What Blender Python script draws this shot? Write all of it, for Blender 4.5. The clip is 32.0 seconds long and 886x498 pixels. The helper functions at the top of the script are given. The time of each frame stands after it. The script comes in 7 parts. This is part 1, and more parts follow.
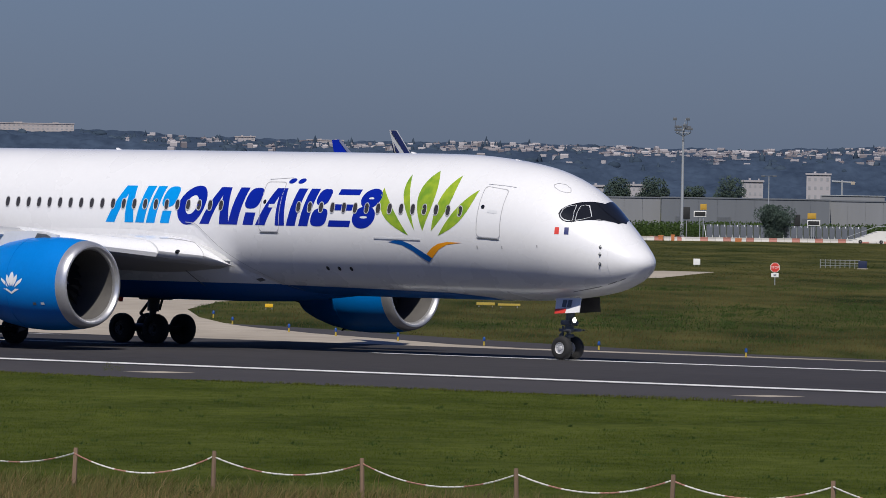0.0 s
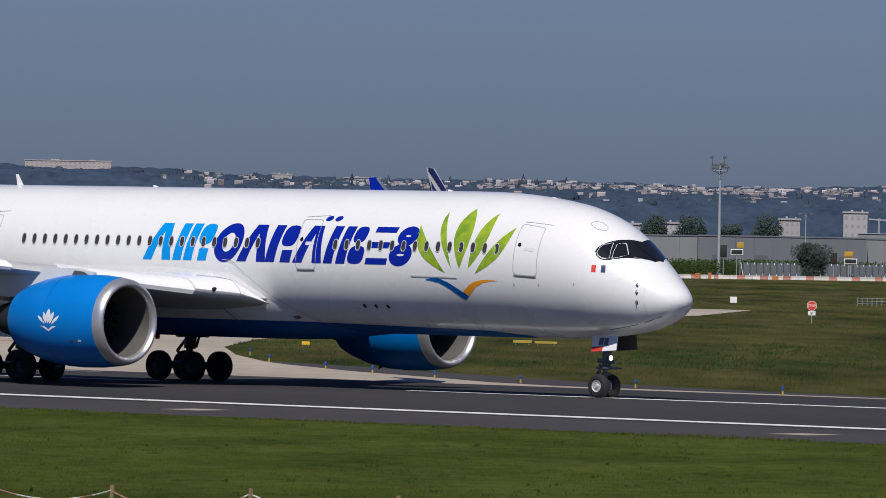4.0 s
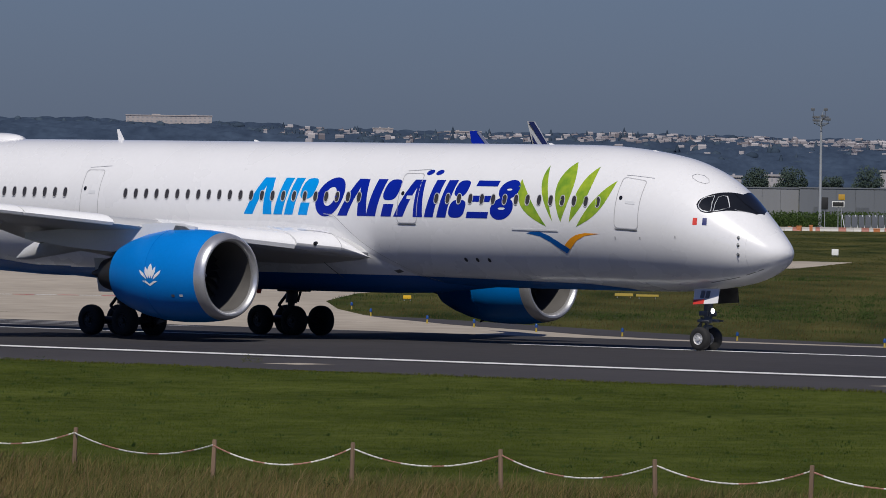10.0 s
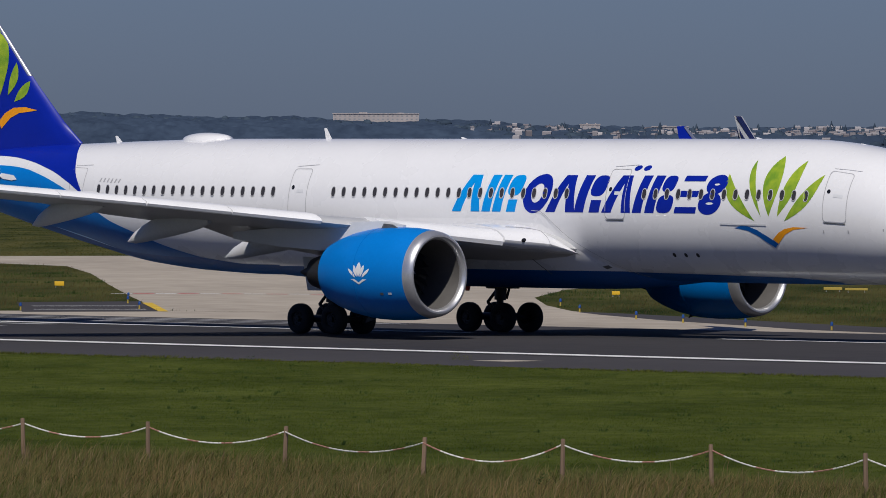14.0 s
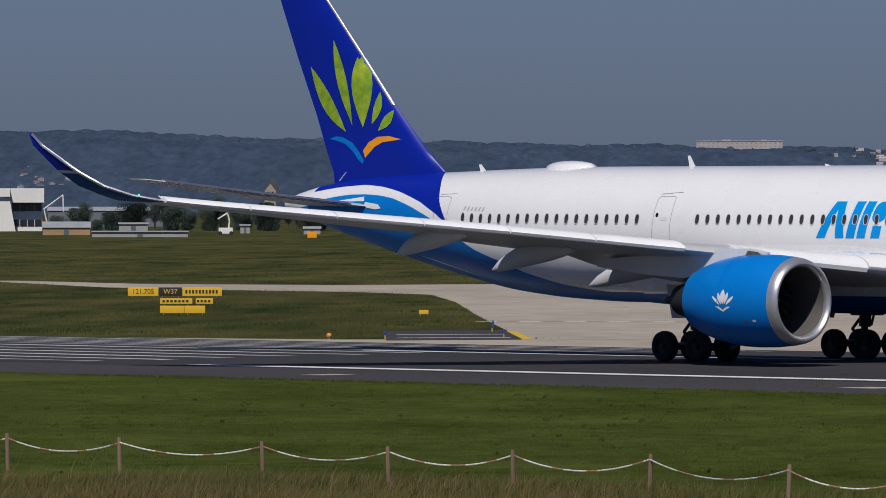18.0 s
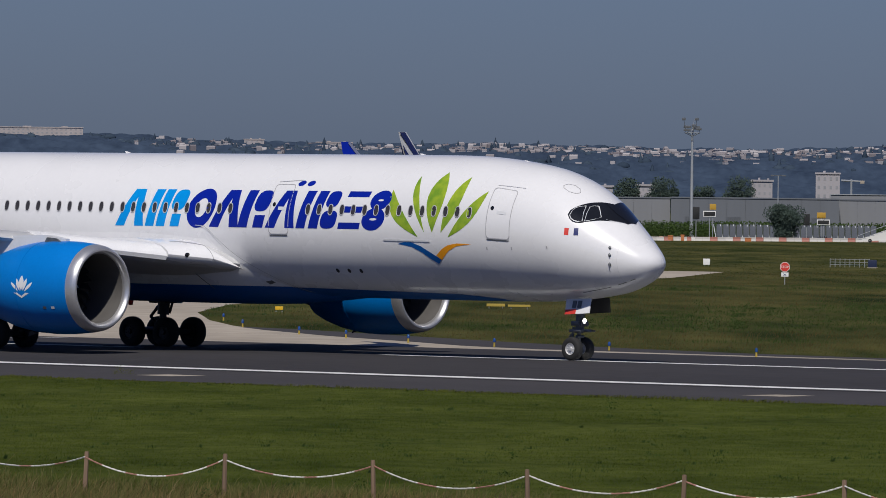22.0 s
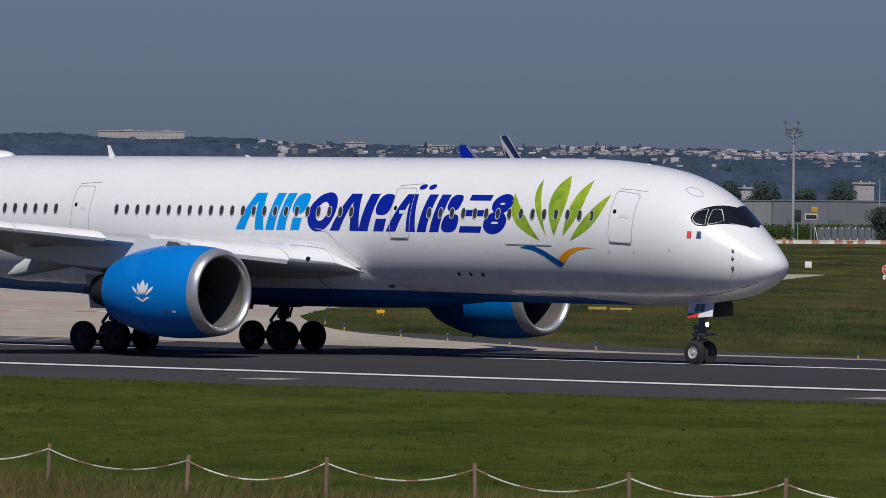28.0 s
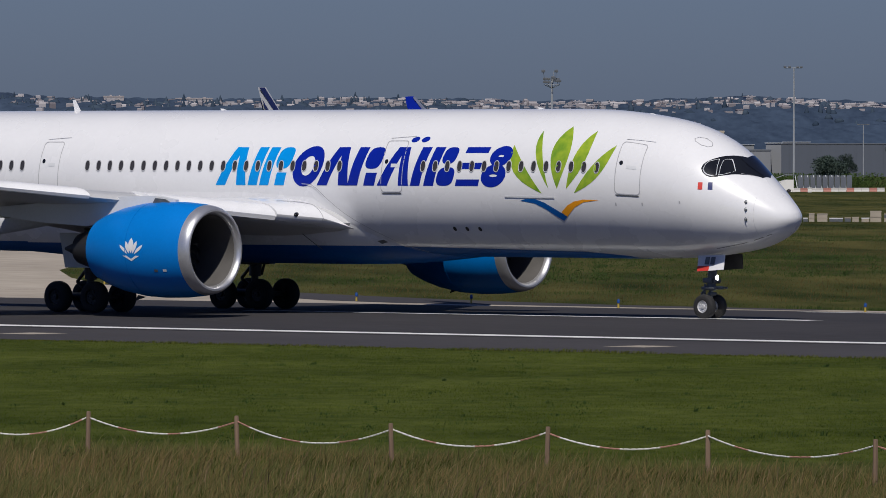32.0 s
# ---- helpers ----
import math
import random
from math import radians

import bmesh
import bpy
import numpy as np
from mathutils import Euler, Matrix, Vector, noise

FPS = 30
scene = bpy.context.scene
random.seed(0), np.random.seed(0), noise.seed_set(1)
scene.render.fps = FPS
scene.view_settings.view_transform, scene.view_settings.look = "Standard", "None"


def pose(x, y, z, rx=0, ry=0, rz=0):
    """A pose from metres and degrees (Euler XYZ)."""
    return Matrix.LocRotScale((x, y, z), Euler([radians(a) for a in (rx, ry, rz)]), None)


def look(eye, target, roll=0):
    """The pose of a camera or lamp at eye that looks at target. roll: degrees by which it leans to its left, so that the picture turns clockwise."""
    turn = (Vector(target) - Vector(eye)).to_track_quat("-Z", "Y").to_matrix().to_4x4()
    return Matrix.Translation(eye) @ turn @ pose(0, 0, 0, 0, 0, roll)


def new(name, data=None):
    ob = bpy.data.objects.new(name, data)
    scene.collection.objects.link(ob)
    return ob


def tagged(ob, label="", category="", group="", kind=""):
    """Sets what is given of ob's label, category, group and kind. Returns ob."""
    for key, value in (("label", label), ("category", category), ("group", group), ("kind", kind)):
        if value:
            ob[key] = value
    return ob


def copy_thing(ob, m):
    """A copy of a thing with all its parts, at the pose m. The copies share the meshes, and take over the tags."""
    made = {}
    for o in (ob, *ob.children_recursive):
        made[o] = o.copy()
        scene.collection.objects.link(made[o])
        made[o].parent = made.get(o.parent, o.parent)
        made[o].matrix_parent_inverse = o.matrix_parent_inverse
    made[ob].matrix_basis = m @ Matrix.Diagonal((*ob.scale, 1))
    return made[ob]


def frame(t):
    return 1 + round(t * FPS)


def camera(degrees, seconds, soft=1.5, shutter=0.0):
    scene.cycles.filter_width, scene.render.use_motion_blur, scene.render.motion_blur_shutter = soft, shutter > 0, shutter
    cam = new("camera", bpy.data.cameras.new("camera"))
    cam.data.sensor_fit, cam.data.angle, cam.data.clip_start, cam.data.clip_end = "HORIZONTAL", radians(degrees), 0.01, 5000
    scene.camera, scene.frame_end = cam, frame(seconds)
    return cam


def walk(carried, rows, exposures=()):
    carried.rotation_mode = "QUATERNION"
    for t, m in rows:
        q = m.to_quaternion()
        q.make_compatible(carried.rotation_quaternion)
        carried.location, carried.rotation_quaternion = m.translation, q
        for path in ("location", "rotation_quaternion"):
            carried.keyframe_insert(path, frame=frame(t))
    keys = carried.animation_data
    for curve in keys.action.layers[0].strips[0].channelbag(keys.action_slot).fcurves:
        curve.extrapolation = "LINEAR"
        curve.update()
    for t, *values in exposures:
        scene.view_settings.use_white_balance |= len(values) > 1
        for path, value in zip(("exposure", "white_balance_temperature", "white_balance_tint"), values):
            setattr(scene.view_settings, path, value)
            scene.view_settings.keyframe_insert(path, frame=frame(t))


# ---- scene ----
EYE = Vector((199.44, -241.49, 7.11))


def aim(az, el, roll):
    """A pose at the viewpoint, by bearing, elevation and roll in degrees."""
    a, e = radians(az), radians(el)
    d = Vector((math.sin(a) * math.cos(e), math.cos(a) * math.cos(e), math.sin(e)))
    return look(EYE, EYE + d * 100, roll)


PAN = (
    (0.0, -41.1564, -0.4520, 0.984),
    (0.5, -41.1885, -0.3952, 0.814),
    (1.0, -41.2223, -0.3764, 0.820),
    (1.5, -41.2550, -0.3505, 0.652),
    (2.0, -41.2861, -0.3266, 0.833),
    (2.5, -41.3109, -0.2681, 0.803),
    (3.0, -41.3398, -0.2166, 0.841),
    (3.5, -41.4282, -0.1640, 1.073),
    (5.5, -41.4828, -0.2315, 0.929),
    (6.0, -41.4245, -0.0791, 1.067),
    (6.5, -41.3937, -0.0230, 1.118),
    (7.0, -41.4212, -0.0304, 1.048),
    (7.5, -41.4538, -0.2716, 1.181),
    (8.0, -41.6214, -0.3764, 0.974),
    (8.5, -41.7865, -0.4066, 1.009),
    (9.0, -41.9366, -0.4017, 0.954),
    (9.5, -42.0596, -0.4743, 0.842),
    (10.0, -42.1875, -0.5337, 0.826),
    (10.5, -42.2814, -0.5912, 0.704),
    (11.0, -42.3070, -0.5782, 0.664),
    (11.5, -42.4029, -0.5269, 0.404),
    (12.0, -42.4519, -0.4051, 0.419),
    (12.5, -42.5729, -0.3634, 0.405),
    (13.0, -42.5931, -0.3460, 0.195),
    (13.5, -42.8379, -0.4925, 0.420),
    (14.0, -43.7446, -0.5741, 0.252),
    (14.5, -44.8375, -0.5576, 0.112),
    (15.0, -45.5298, -0.3326, 0.112),
    (15.5, -45.9254, 0.3783, 0.113),
    (17.5, -47.3867, 0.2027, -0.273),
    (18.0, -46.4659, -0.3717, -0.023),
    (18.5, -45.2588, -0.8009, 0.173),
    (19.0, -44.8496, -0.7548, 0.380),
    (19.5, -44.7735, -0.7072, 0.487),
    (20.0, -44.5825, -0.6956, 0.325),
    (20.5, -44.1281, -0.6048, 0.625),
    (21.0, -43.8224, -0.5121, 0.432),
    (21.5, -42.4913, -0.4684, 0.496),
    (22.0, -41.2292, -0.4416, 0.635),
    (22.5, -41.4659, -0.4387, 1.097),
    (23.0, -42.0006, -0.4796, 0.868),
    (23.5, -42.0501, -0.5242, 0.497),
    (24.0, -42.0008, -0.5166, 0.446),
    (24.5, -41.9869, -0.5163, 0.594),
    (25.0, -42.0314, -0.5246, 0.402),
    (25.5, -42.0674, -0.5193, 0.444),
    (27.5, -42.0204, -0.5166, 0.583),
    (28.0, -41.9886, -0.4251, 0.554),
    (28.5, -41.9215, -0.3877, 0.505),
    (29.0, -41.8001, -0.3853, 0.332),
    (29.5, -41.6563, -0.3925, 0.329),
    (30.0, -41.4402, -0.5300, 0.296),
    (30.5, -41.2635, -0.6821, 0.230),
    (31.0, -40.9758, -0.7899, 0.086),
    (31.5, -40.6146, -0.8125, 0.045),
    (32.0, -40.1901, -0.7798, -0.023),
)
cam = camera(6.6178, 32.0, soft=0.88)
walk(cam, [(t, aim(az, el, roll)) for t, az, el, roll in PAN],
     exposures=((0, 0.28), (3.5, 0.28), (6, 0.25), (6.5, 0.12), (7, 0.0), (8, 0.0), (9, 0.04), (13, 0.05), (32, 0.05)))

# ---- light ----
SUN_AZ, SUN_EL = 146.0, 51.0          # degrees: bearing clockwise from +y, elevation
world = bpy.data.worlds.new("sky")
scene.world = world
world.use_nodes = True
wt = world.node_tree
sky = wt.nodes.new("ShaderNodeTexSky")
sky.sky_type, sky.sun_disc = "NISHITA", False
sky.sun_elevation, sky.sun_rotation = radians(SUN_EL), radians(SUN_AZ)
sky.air_density, sky.dust_density, sky.ozone_density, sky.altitude = 1.0, 0.6, 3.0, 0.0
tone = wt.nodes.new("ShaderNodeMix")
tone.data_type, tone.blend_type = "RGBA", "MULTIPLY"
tone.inputs["Factor"].default_value = 1.0
tone.inputs["B"].default_value = (0.43, 0.545, 0.96, 1)
wt.links.new(sky.outputs["Color"], tone.inputs["A"])
back = wt.nodes["Background"]
wt.links.new(tone.outputs["Result"], back.inputs["Color"])
back.inputs["Strength"].default_value = 0.0465
sun = new("sun", bpy.data.lights.new("sun", "SUN"))
sun.data.energy, sun.data.angle, sun.data.color = 3.5, radians(0.53), (1.0, 0.95, 0.87)
_a, _e = radians(SUN_AZ), radians(SUN_EL)
SUN_DIR = Vector((math.sin(_a) * math.cos(_e), math.cos(_a) * math.cos(_e), math.sin(_e)))
sun.matrix_world = look(SUN_DIR * 400, (0, 0, 0))
scene.view_settings.exposure = 0.0


# ---- materials ----
def mat(name, col, rough=0.6, metal=0.0, var=0.15, scale=4.0, fine=40.0, bump=0.0, spec=0.5, island=0.0, each=0.0, stretch=(1, 1, 1), coat=0.0, tint=None, thin=0.0, deep=0.0, crisp=0.2):
    """Principled surface with two scales of variation; island/each vary it from blade to blade or piece to piece."""
    m = bpy.data.materials.new(name)
    m.use_nodes = True
    t = m.node_tree
    n, l = t.nodes, t.links
    p = n["Principled BSDF"]
    p.inputs["Roughness"].default_value, p.inputs["Metallic"].default_value = rough, metal
    p.inputs["Specular IOR Level"].default_value = spec
    p.inputs["Coat Weight"].default_value = coat
    p.inputs["Coat Roughness"].default_value = 0.08
    co = n.new("ShaderNodeTexCoord")
    mp = n.new("ShaderNodeMapping")
    mp.inputs["Scale"].default_value = stretch
    if deep:                          # patches drawn out across the airfield
        mp.vector_type = "TEXTURE"
        mp.inputs["Rotation"].default_value = (0, 0, radians(43))
        mp.inputs["Scale"].default_value = (1, deep, 1)
    l.new(co.outputs["Object"], mp.inputs["Vector"])
    big, small = n.new("ShaderNodeTexNoise"), n.new("ShaderNodeTexNoise")
    for node, s, d in ((big, scale, 4), (small, fine, 3)):
        node.inputs["Scale"].default_value, node.inputs["Detail"].default_value = s, d
        l.new(mp.outputs["Vector"], node.inputs["Vector"])
    add = n.new("ShaderNodeMath")
    add.operation = "MULTIPLY_ADD"
    add.inputs[1].default_value = 0.55
    l.new(big.outputs["Fac"], add.inputs[0])
    half = n.new("ShaderNodeMath")
    half.operation = "MULTIPLY"
    half.inputs[1].default_value = 0.45
    l.new(small.outputs["Fac"], half.inputs[0])
    l.new(half.outputs[0], add.inputs[2])
    fac = add.outputs[0]
    if island or each:
        g = n.new("ShaderNodeNewGeometry") if island else n.new("ShaderNodeObjectInfo")
        mx = n.new("ShaderNodeMix")
        mx.inputs["Factor"].default_value = island or each
        l.new(fac, mx.inputs["A"])
        l.new(g.outputs["Random Per Island" if island else "Random"], mx.inputs["B"])
        fac = mx.outputs["Result"]
    ramp = n.new("ShaderNodeMapRange")
    ramp.inputs["From Min"].default_value, ramp.inputs["From Max"].default_value = (0.5 - crisp, 0.5 + crisp) if crisp < 0.2 or not (island or each) else (0.1, 0.9)
    l.new(fac, ramp.inputs["Value"])
    mix = n.new("ShaderNodeMix")
    mix.data_type = "RGBA"
    lo = [c * (1 - var) for c in col]
    hi = list(tint) if tint else [min(1, c * (1 + var)) for c in col]
    mix.inputs["A"].default_value, mix.inputs["B"].default_value = (*lo, 1), (*hi, 1)
    l.new(ramp.outputs["Result"], mix.inputs["Factor"])
    l.new(mix.outputs["Result"], p.inputs["Base Color"])
    if thin:
        tr, ms = n.new("ShaderNodeBsdfTranslucent"), n.new("ShaderNodeMixShader")
        ms.inputs[0].default_value = thin
        l.new(mix.outputs["Result"], tr.inputs["Color"])
        l.new(p.outputs[0], ms.inputs[1])
        l.new(tr.outputs[0], ms.inputs[2])
        l.new(ms.outputs[0], n["Material Output"].inputs["Surface"])
    rr = n.new("ShaderNodeMapRange")
    rr.inputs["To Min"].default_value, rr.inputs["To Max"].default_value = max(0.02, rough - 0.08), min(1, rough + 0.08)
    l.new(big.outputs["Fac"], rr.inputs["Value"])
    l.new(rr.outputs["Result"], p.inputs["Roughness"])
    if bump:
        b = n.new("ShaderNodeBump")
        b.inputs["Strength"].default_value, b.inputs["Distance"].default_value = min(1, bump), 0.02
        l.new(small.outputs["Fac"], b.inputs["Height"])
        l.new(b.outputs["Normal"], p.inputs["Normal"])
    return m


def glow(name, col, strength):
    m = bpy.data.materials.new(name)
    m.use_nodes = True
    p = m.node_tree.nodes["Principled BSDF"]
    p.inputs["Base Color"].default_value = (*col, 1)
    p.inputs["Emission Color"].default_value = (*col, 1)
    p.inputs["Emission Strength"].default_value = strength
    return m


WHITE = mat("white_aircraft_paint", (0.77, 0.77, 0.785), 0.28, var=0.025, scale=0.5, fine=6, coat=0.5)
BLUE = mat("royal_blue_paint", (0.002, 0.016, 0.30), 0.38, var=0.08, scale=0.6, fine=7, spec=0.3)
BELLY = mat("belly_blue_paint", (0.001, 0.085, 0.33), 0.45, var=0.1, scale=0.6, fine=7, spec=0.25)
TAIL_BLUE = mat("tail_blue_paint", (0.0, 0.135, 0.44), 0.42, var=0.12, scale=0.4, fine=5, spec=0.25)
AZURE = mat("azure_paint", (0.0, 0.175, 0.57), 0.38, var=0.06, scale=0.6, fine=8, spec=0.3)
TITLE_AZURE = mat("title_azure_paint", (0.0, 0.27, 0.72), 0.38, var=0.05, scale=0.6, fine=8, spec=0.3)
GLINT_BLUE = mat("glint_blue_paint", (0.32, 0.60, 0.88), 0.4, var=0.06, scale=0.6, fine=8, spec=0.3)
LEAF_GREEN = mat("leaf_green_paint", (0.14, 0.34, 0.025), 0.35, var=0.25, scale=1.2, fine=3, tint=(0.40, 0.50, 0.03))
ORANGE = mat("orange_paint", (0.86, 0.33, 0.01), 0.35, var=0.06)
RED = mat("red_paint", (0.62, 0.05, 0.035), 0.4, var=0.08)
NAVY = mat("navy_paint", (0.02, 0.03, 0.14), 0.4, var=0.08)
GREY_METAL = mat("wing_grey_paint", (0.46, 0.465, 0.475), 0.38, metal=0.0, var=0.08, scale=0.7, fine=9)
PALE_GREY = mat("pale_grey_paint", (0.66, 0.67, 0.69), 0.35, var=0.05, scale=0.6, fine=9)
BARE = mat("brushed_aluminium", (0.74, 0.74, 0.76), 0.24, metal=0.9, var=0.06, scale=1.5, fine=20)
SLAT = mat("bare_slat_metal", (0.84, 0.84, 0.85), 0.36, metal=0.1, var=0.06, scale=0.8, fine=14)
LIP = mat("satin_aluminium", (0.62, 0.62, 0.64), 0.34, metal=0.75, var=0.08, scale=1.5, fine=16)
DARK = mat("dark_titanium", (0.035, 0.035, 0.038), 0.45, metal=0.4, var=0.2)
LINER = mat("intake_liner", (0.10, 0.095, 0.092), 0.55, var=0.12, scale=2, fine=22)
FAIRING_GREY = mat("fairing_grey_paint", (0.62, 0.62, 0.63), 0.4, var=0.08, scale=0.6, fine=9)
RUBBER = mat("tyre_rubber", (0.018, 0.018, 0.019), 0.85, var=0.25, scale=3, fine=30, bump=0.2)
STEEL = mat("gear_steel", (0.16, 0.17, 0.18), 0.42, metal=0.5, var=0.2, scale=4, fine=25)
RIM = mat("wheel_rim_metal", (0.62, 0.62, 0.63), 0.4, metal=0.3, var=0.15, scale=6, fine=30)
WINDOW_DARK = mat("cabin_window_pane", (0.045, 0.042, 0.044), 0.2, var=0.3, scale=1)
GLASS = mat("dark_cabin_glass", (0.012, 0.013, 0.016), 0.1, var=0.3, scale=1)
SEAM = mat("panel_seam_grey", (0.42, 0.42, 0.44), 0.5, var=0.1)
BEZEL = mat("window_bezel_grey", (0.46, 0.46, 0.48), 0.4, var=0.08)
ASPHALT = mat("runway_asphalt", (0.043, 0.041, 0.044), 0.9, spec=0.12, var=0.28, scale=0.06, fine=2.2, bump=0.1, stretch=(0.25, 1, 1))
SHOULDER = mat("shoulder_asphalt", (0.056, 0.053, 0.056), 0.92, spec=0.12, var=0.2, scale=0.08, fine=3, bump=0.1, stretch=(0.3, 1, 1))
CONCRETE = mat("taxiway_concrete", (0.37, 0.322, 0.262), 0.9, spec=0.2, var=0.26, scale=0.06, fine=0.5, bump=0.05, deep=1.8, tint=(0.455, 0.40, 0.33))
LINE = mat("worn_white_marking", (0.70, 0.70, 0.68), 0.7, var=0.18, scale=0.4, fine=7)
YELLOW = mat("yellow_marking", (0.60, 0.40, 0.03), 0.7, var=0.2, scale=0.4, fine=5)
SOIL = mat("meadow_ground", (0.034, 0.056, 0.012), 1.0, var=0.5, scale=0.09, fine=0.26, bump=0.1, spec=0.03, deep=5.0, tint=(0.092, 0.085, 0.028), crisp=0.14)
LAWN_SOIL = mat("lawn_ground", (0.046, 0.066, 0.010), 1.0, var=0.40, scale=0.16, fine=1.1, bump=0.1, spec=0.03, deep=1.6, tint=(0.080, 0.096, 0.020), crisp=0.16)
LAWN = mat("mown_grass", (0.062, 0.093, 0.013), 0.95, var=0.40, scale=0.16, fine=1.1, island=0.15, spec=0.04, deep=1.6, tint=(0.112, 0.138, 0.028), thin=0.5, crisp=0.18)
MEADOW = mat("meadow_grass", (0.038, 0.066, 0.014), 0.95, var=0.50, scale=0.09, fine=0.26, island=0.06, spec=0.04, deep=5.0, tint=(0.106, 0.098, 0.033), thin=0.5, crisp=0.15)
STRAW = mat("dry_tall_grass", (0.165, 0.112, 0.046), 0.9, var=0.5, scale=0.3, fine=1.2, island=0.5, spec=0.08, tint=(0.33, 0.24, 0.105), thin=0.5)
SEED_HEAD = mat("grass_seed_heads", (0.26, 0.165, 0.085), 0.9, var=0.4, scale=0.3, fine=2, island=0.5, spec=0.08, tint=(0.42, 0.31, 0.17), thin=0.5)
TUFT = mat("meadow_tufts", (0.056, 0.104, 0.030), 0.9, var=0.3, scale=0.2, fine=0.8, island=0.25, spec=0.05, tint=(0.100, 0.150, 0.046), thin=0.5)
DRY_MEADOW = mat("reddish_dry_meadow", (0.135, 0.098, 0.042), 0.9, var=0.3, scale=0.2, fine=0.8, island=0.25, spec=0.05, tint=(0.210, 0.150, 0.070), thin=0.5)
SIGN_DULL = mat("dull_yellow_sign", (0.40, 0.29, 0.05), 0.6, var=0.15, scale=2)
OLIVE_GRASS = mat("olive_tall_grass", (0.070, 0.092, 0.024), 0.9, var=0.4, scale=0.3, fine=1.2, island=0.5, spec=0.05, tint=(0.20, 0.19, 0.075), thin=0.5)
YELLOW_WEED = mat("yellow_weed", (0.115, 0.130, 0.026), 0.8, var=0.3, scale=3, fine=12, island=0.4, spec=0.1, thin=0.4)
WEED = mat("weed_leaves", (0.042, 0.082, 0.020), 0.8, var=0.3, scale=0.3, fine=2, island=0.4, spec=0.08, thin=0.5)


# ---- mesh helpers ----
def link(name, bm, material, parent=None, label="", smooth=True):
    me = bpy.data.meshes.new(name)
    bm.to_mesh(me)
    bm.free()
    for m in material if isinstance(material, (list, tuple)) else [material]:
        me.materials.append(m)
    if smooth:
        for p in me.polygons:
            p.use_smooth = True
        me.set_sharp_from_angle(angle=radians(38))
    ob = new(name, me)
    if parent:
        ob.parent = parent
    if label:
        tagged(ob, label)
    return ob


def part(name, bm, material, parent, label="", smooth=True):
    return link(name, bm, material, parent, label, smooth)


def thing(name, label, category, at=(0, 0, 0), rz=0.0, group=""):
    ob = new(name)
    ob.matrix_world = pose(*at, 0, 0, rz)
    return tagged(ob, label, category, group)


def box(bm, x0, x1, y0, y1, z0, z1, bevel=0.0):
    r = bmesh.ops.create_cube(bm, size=1.0, matrix=Matrix.Translation(((x0 + x1) / 2, (y0 + y1) / 2, (z0 + z1) / 2)) @ Matrix.Diagonal((x1 - x0, y1 - y0, z1 - z0, 1)))
    if bevel:
        es = {e for v in r["verts"] for e in v.link_edges}
        bmesh.ops.bevel(bm, geom=list(es), offset=bevel, segments=2, affect="EDGES", profile=0.7)
    return bm


def rod(bm, a, b, r0, r1=None, seg=10):
    """A tapered rod from a to b."""
    a, b = Vector(a), Vector(b)
    m = Matrix.Translation((a + b) / 2) @ (b - a).to_track_quat("Z", "Y").to_matrix().to_4x4()
    bmesh.ops.create_cone(bm, cap_ends=True, segments=seg, radius1=r0, radius2=r0 if r1 is None else r1, depth=(b - a).length, matrix=m)
    return bm


def spin(bm, prof, origin=(0, 0, 0), axis="X", seg=40):
    """A solid of revolution: prof holds (along, radius)."""
    o = Vector(origin)
    rings = []
    for a, r in prof:
        ring = []
        for i in range(seg):
            t = 2 * math.pi * i / seg
            c, s = r * math.cos(t), r * math.sin(t)
            ring.append(bm.verts.new(o + (Vector((a, c, s)) if axis == "X" else Vector((s, a, c)) if axis == "Y" else Vector((c, s, a)))))
        rings.append(ring)
    for p, q in zip(rings, rings[1:]):
        for i in range(seg):
            j = (i + 1) % seg
            bm.faces.new((p[i], p[j], q[j], q[i]))
    bmesh.ops.recalc_face_normals(bm, faces=bm.faces)
    return bm


def loft(bm, rings, close=True, caps=True):
    vs = [[bm.verts.new(p) for p in ring] for ring in rings]
    n = len(vs[0])
    for p, q in zip(vs, vs[1:]):
        for i in range(n if close else n - 1):
            j = (i + 1) % n
            bm.faces.new((p[i], p[j], q[j], q[i]))
    if caps and close:
        bm.faces.new(vs[0])
        bm.faces.new(list(reversed(vs[-1])))
    bmesh.ops.recalc_face_normals(bm, faces=bm.faces)
    return bm


def flat(bm, pts, z):
    bm.faces.new([bm.verts.new((x, y, z)) for x, y in pts])
    return bm
# ---- ground ----
import mathutils.geometry


def sheet(name, pts, z, material, label, category="", kind="structure"):
    """A flat sheet with any outline, laid at height z."""
    vs, _, fs, *_ = mathutils.geometry.delaunay_2d_cdt([Vector(p) for p in pts], [], [list(range(len(pts)))], 1, 1e-4)
    bm = bmesh.new()
    bv = [bm.verts.new((v.x, v.y, z)) for v in vs]
    for f in fs:
        bm.faces.new([bv[k] for k in f])
    for f in bm.faces:
        f.normal_update()
        if f.normal.z < 0:
            f.normal_flip()
    return tagged(link(name, bm, material, smooth=False), label, category, kind=kind)


def spot(az, d, z=0.0):
    """A place by its bearing and distance from the viewpoint."""
    return Vector((EYE.x + d * math.sin(radians(az)), EYE.y + d * math.cos(radians(az)), z))


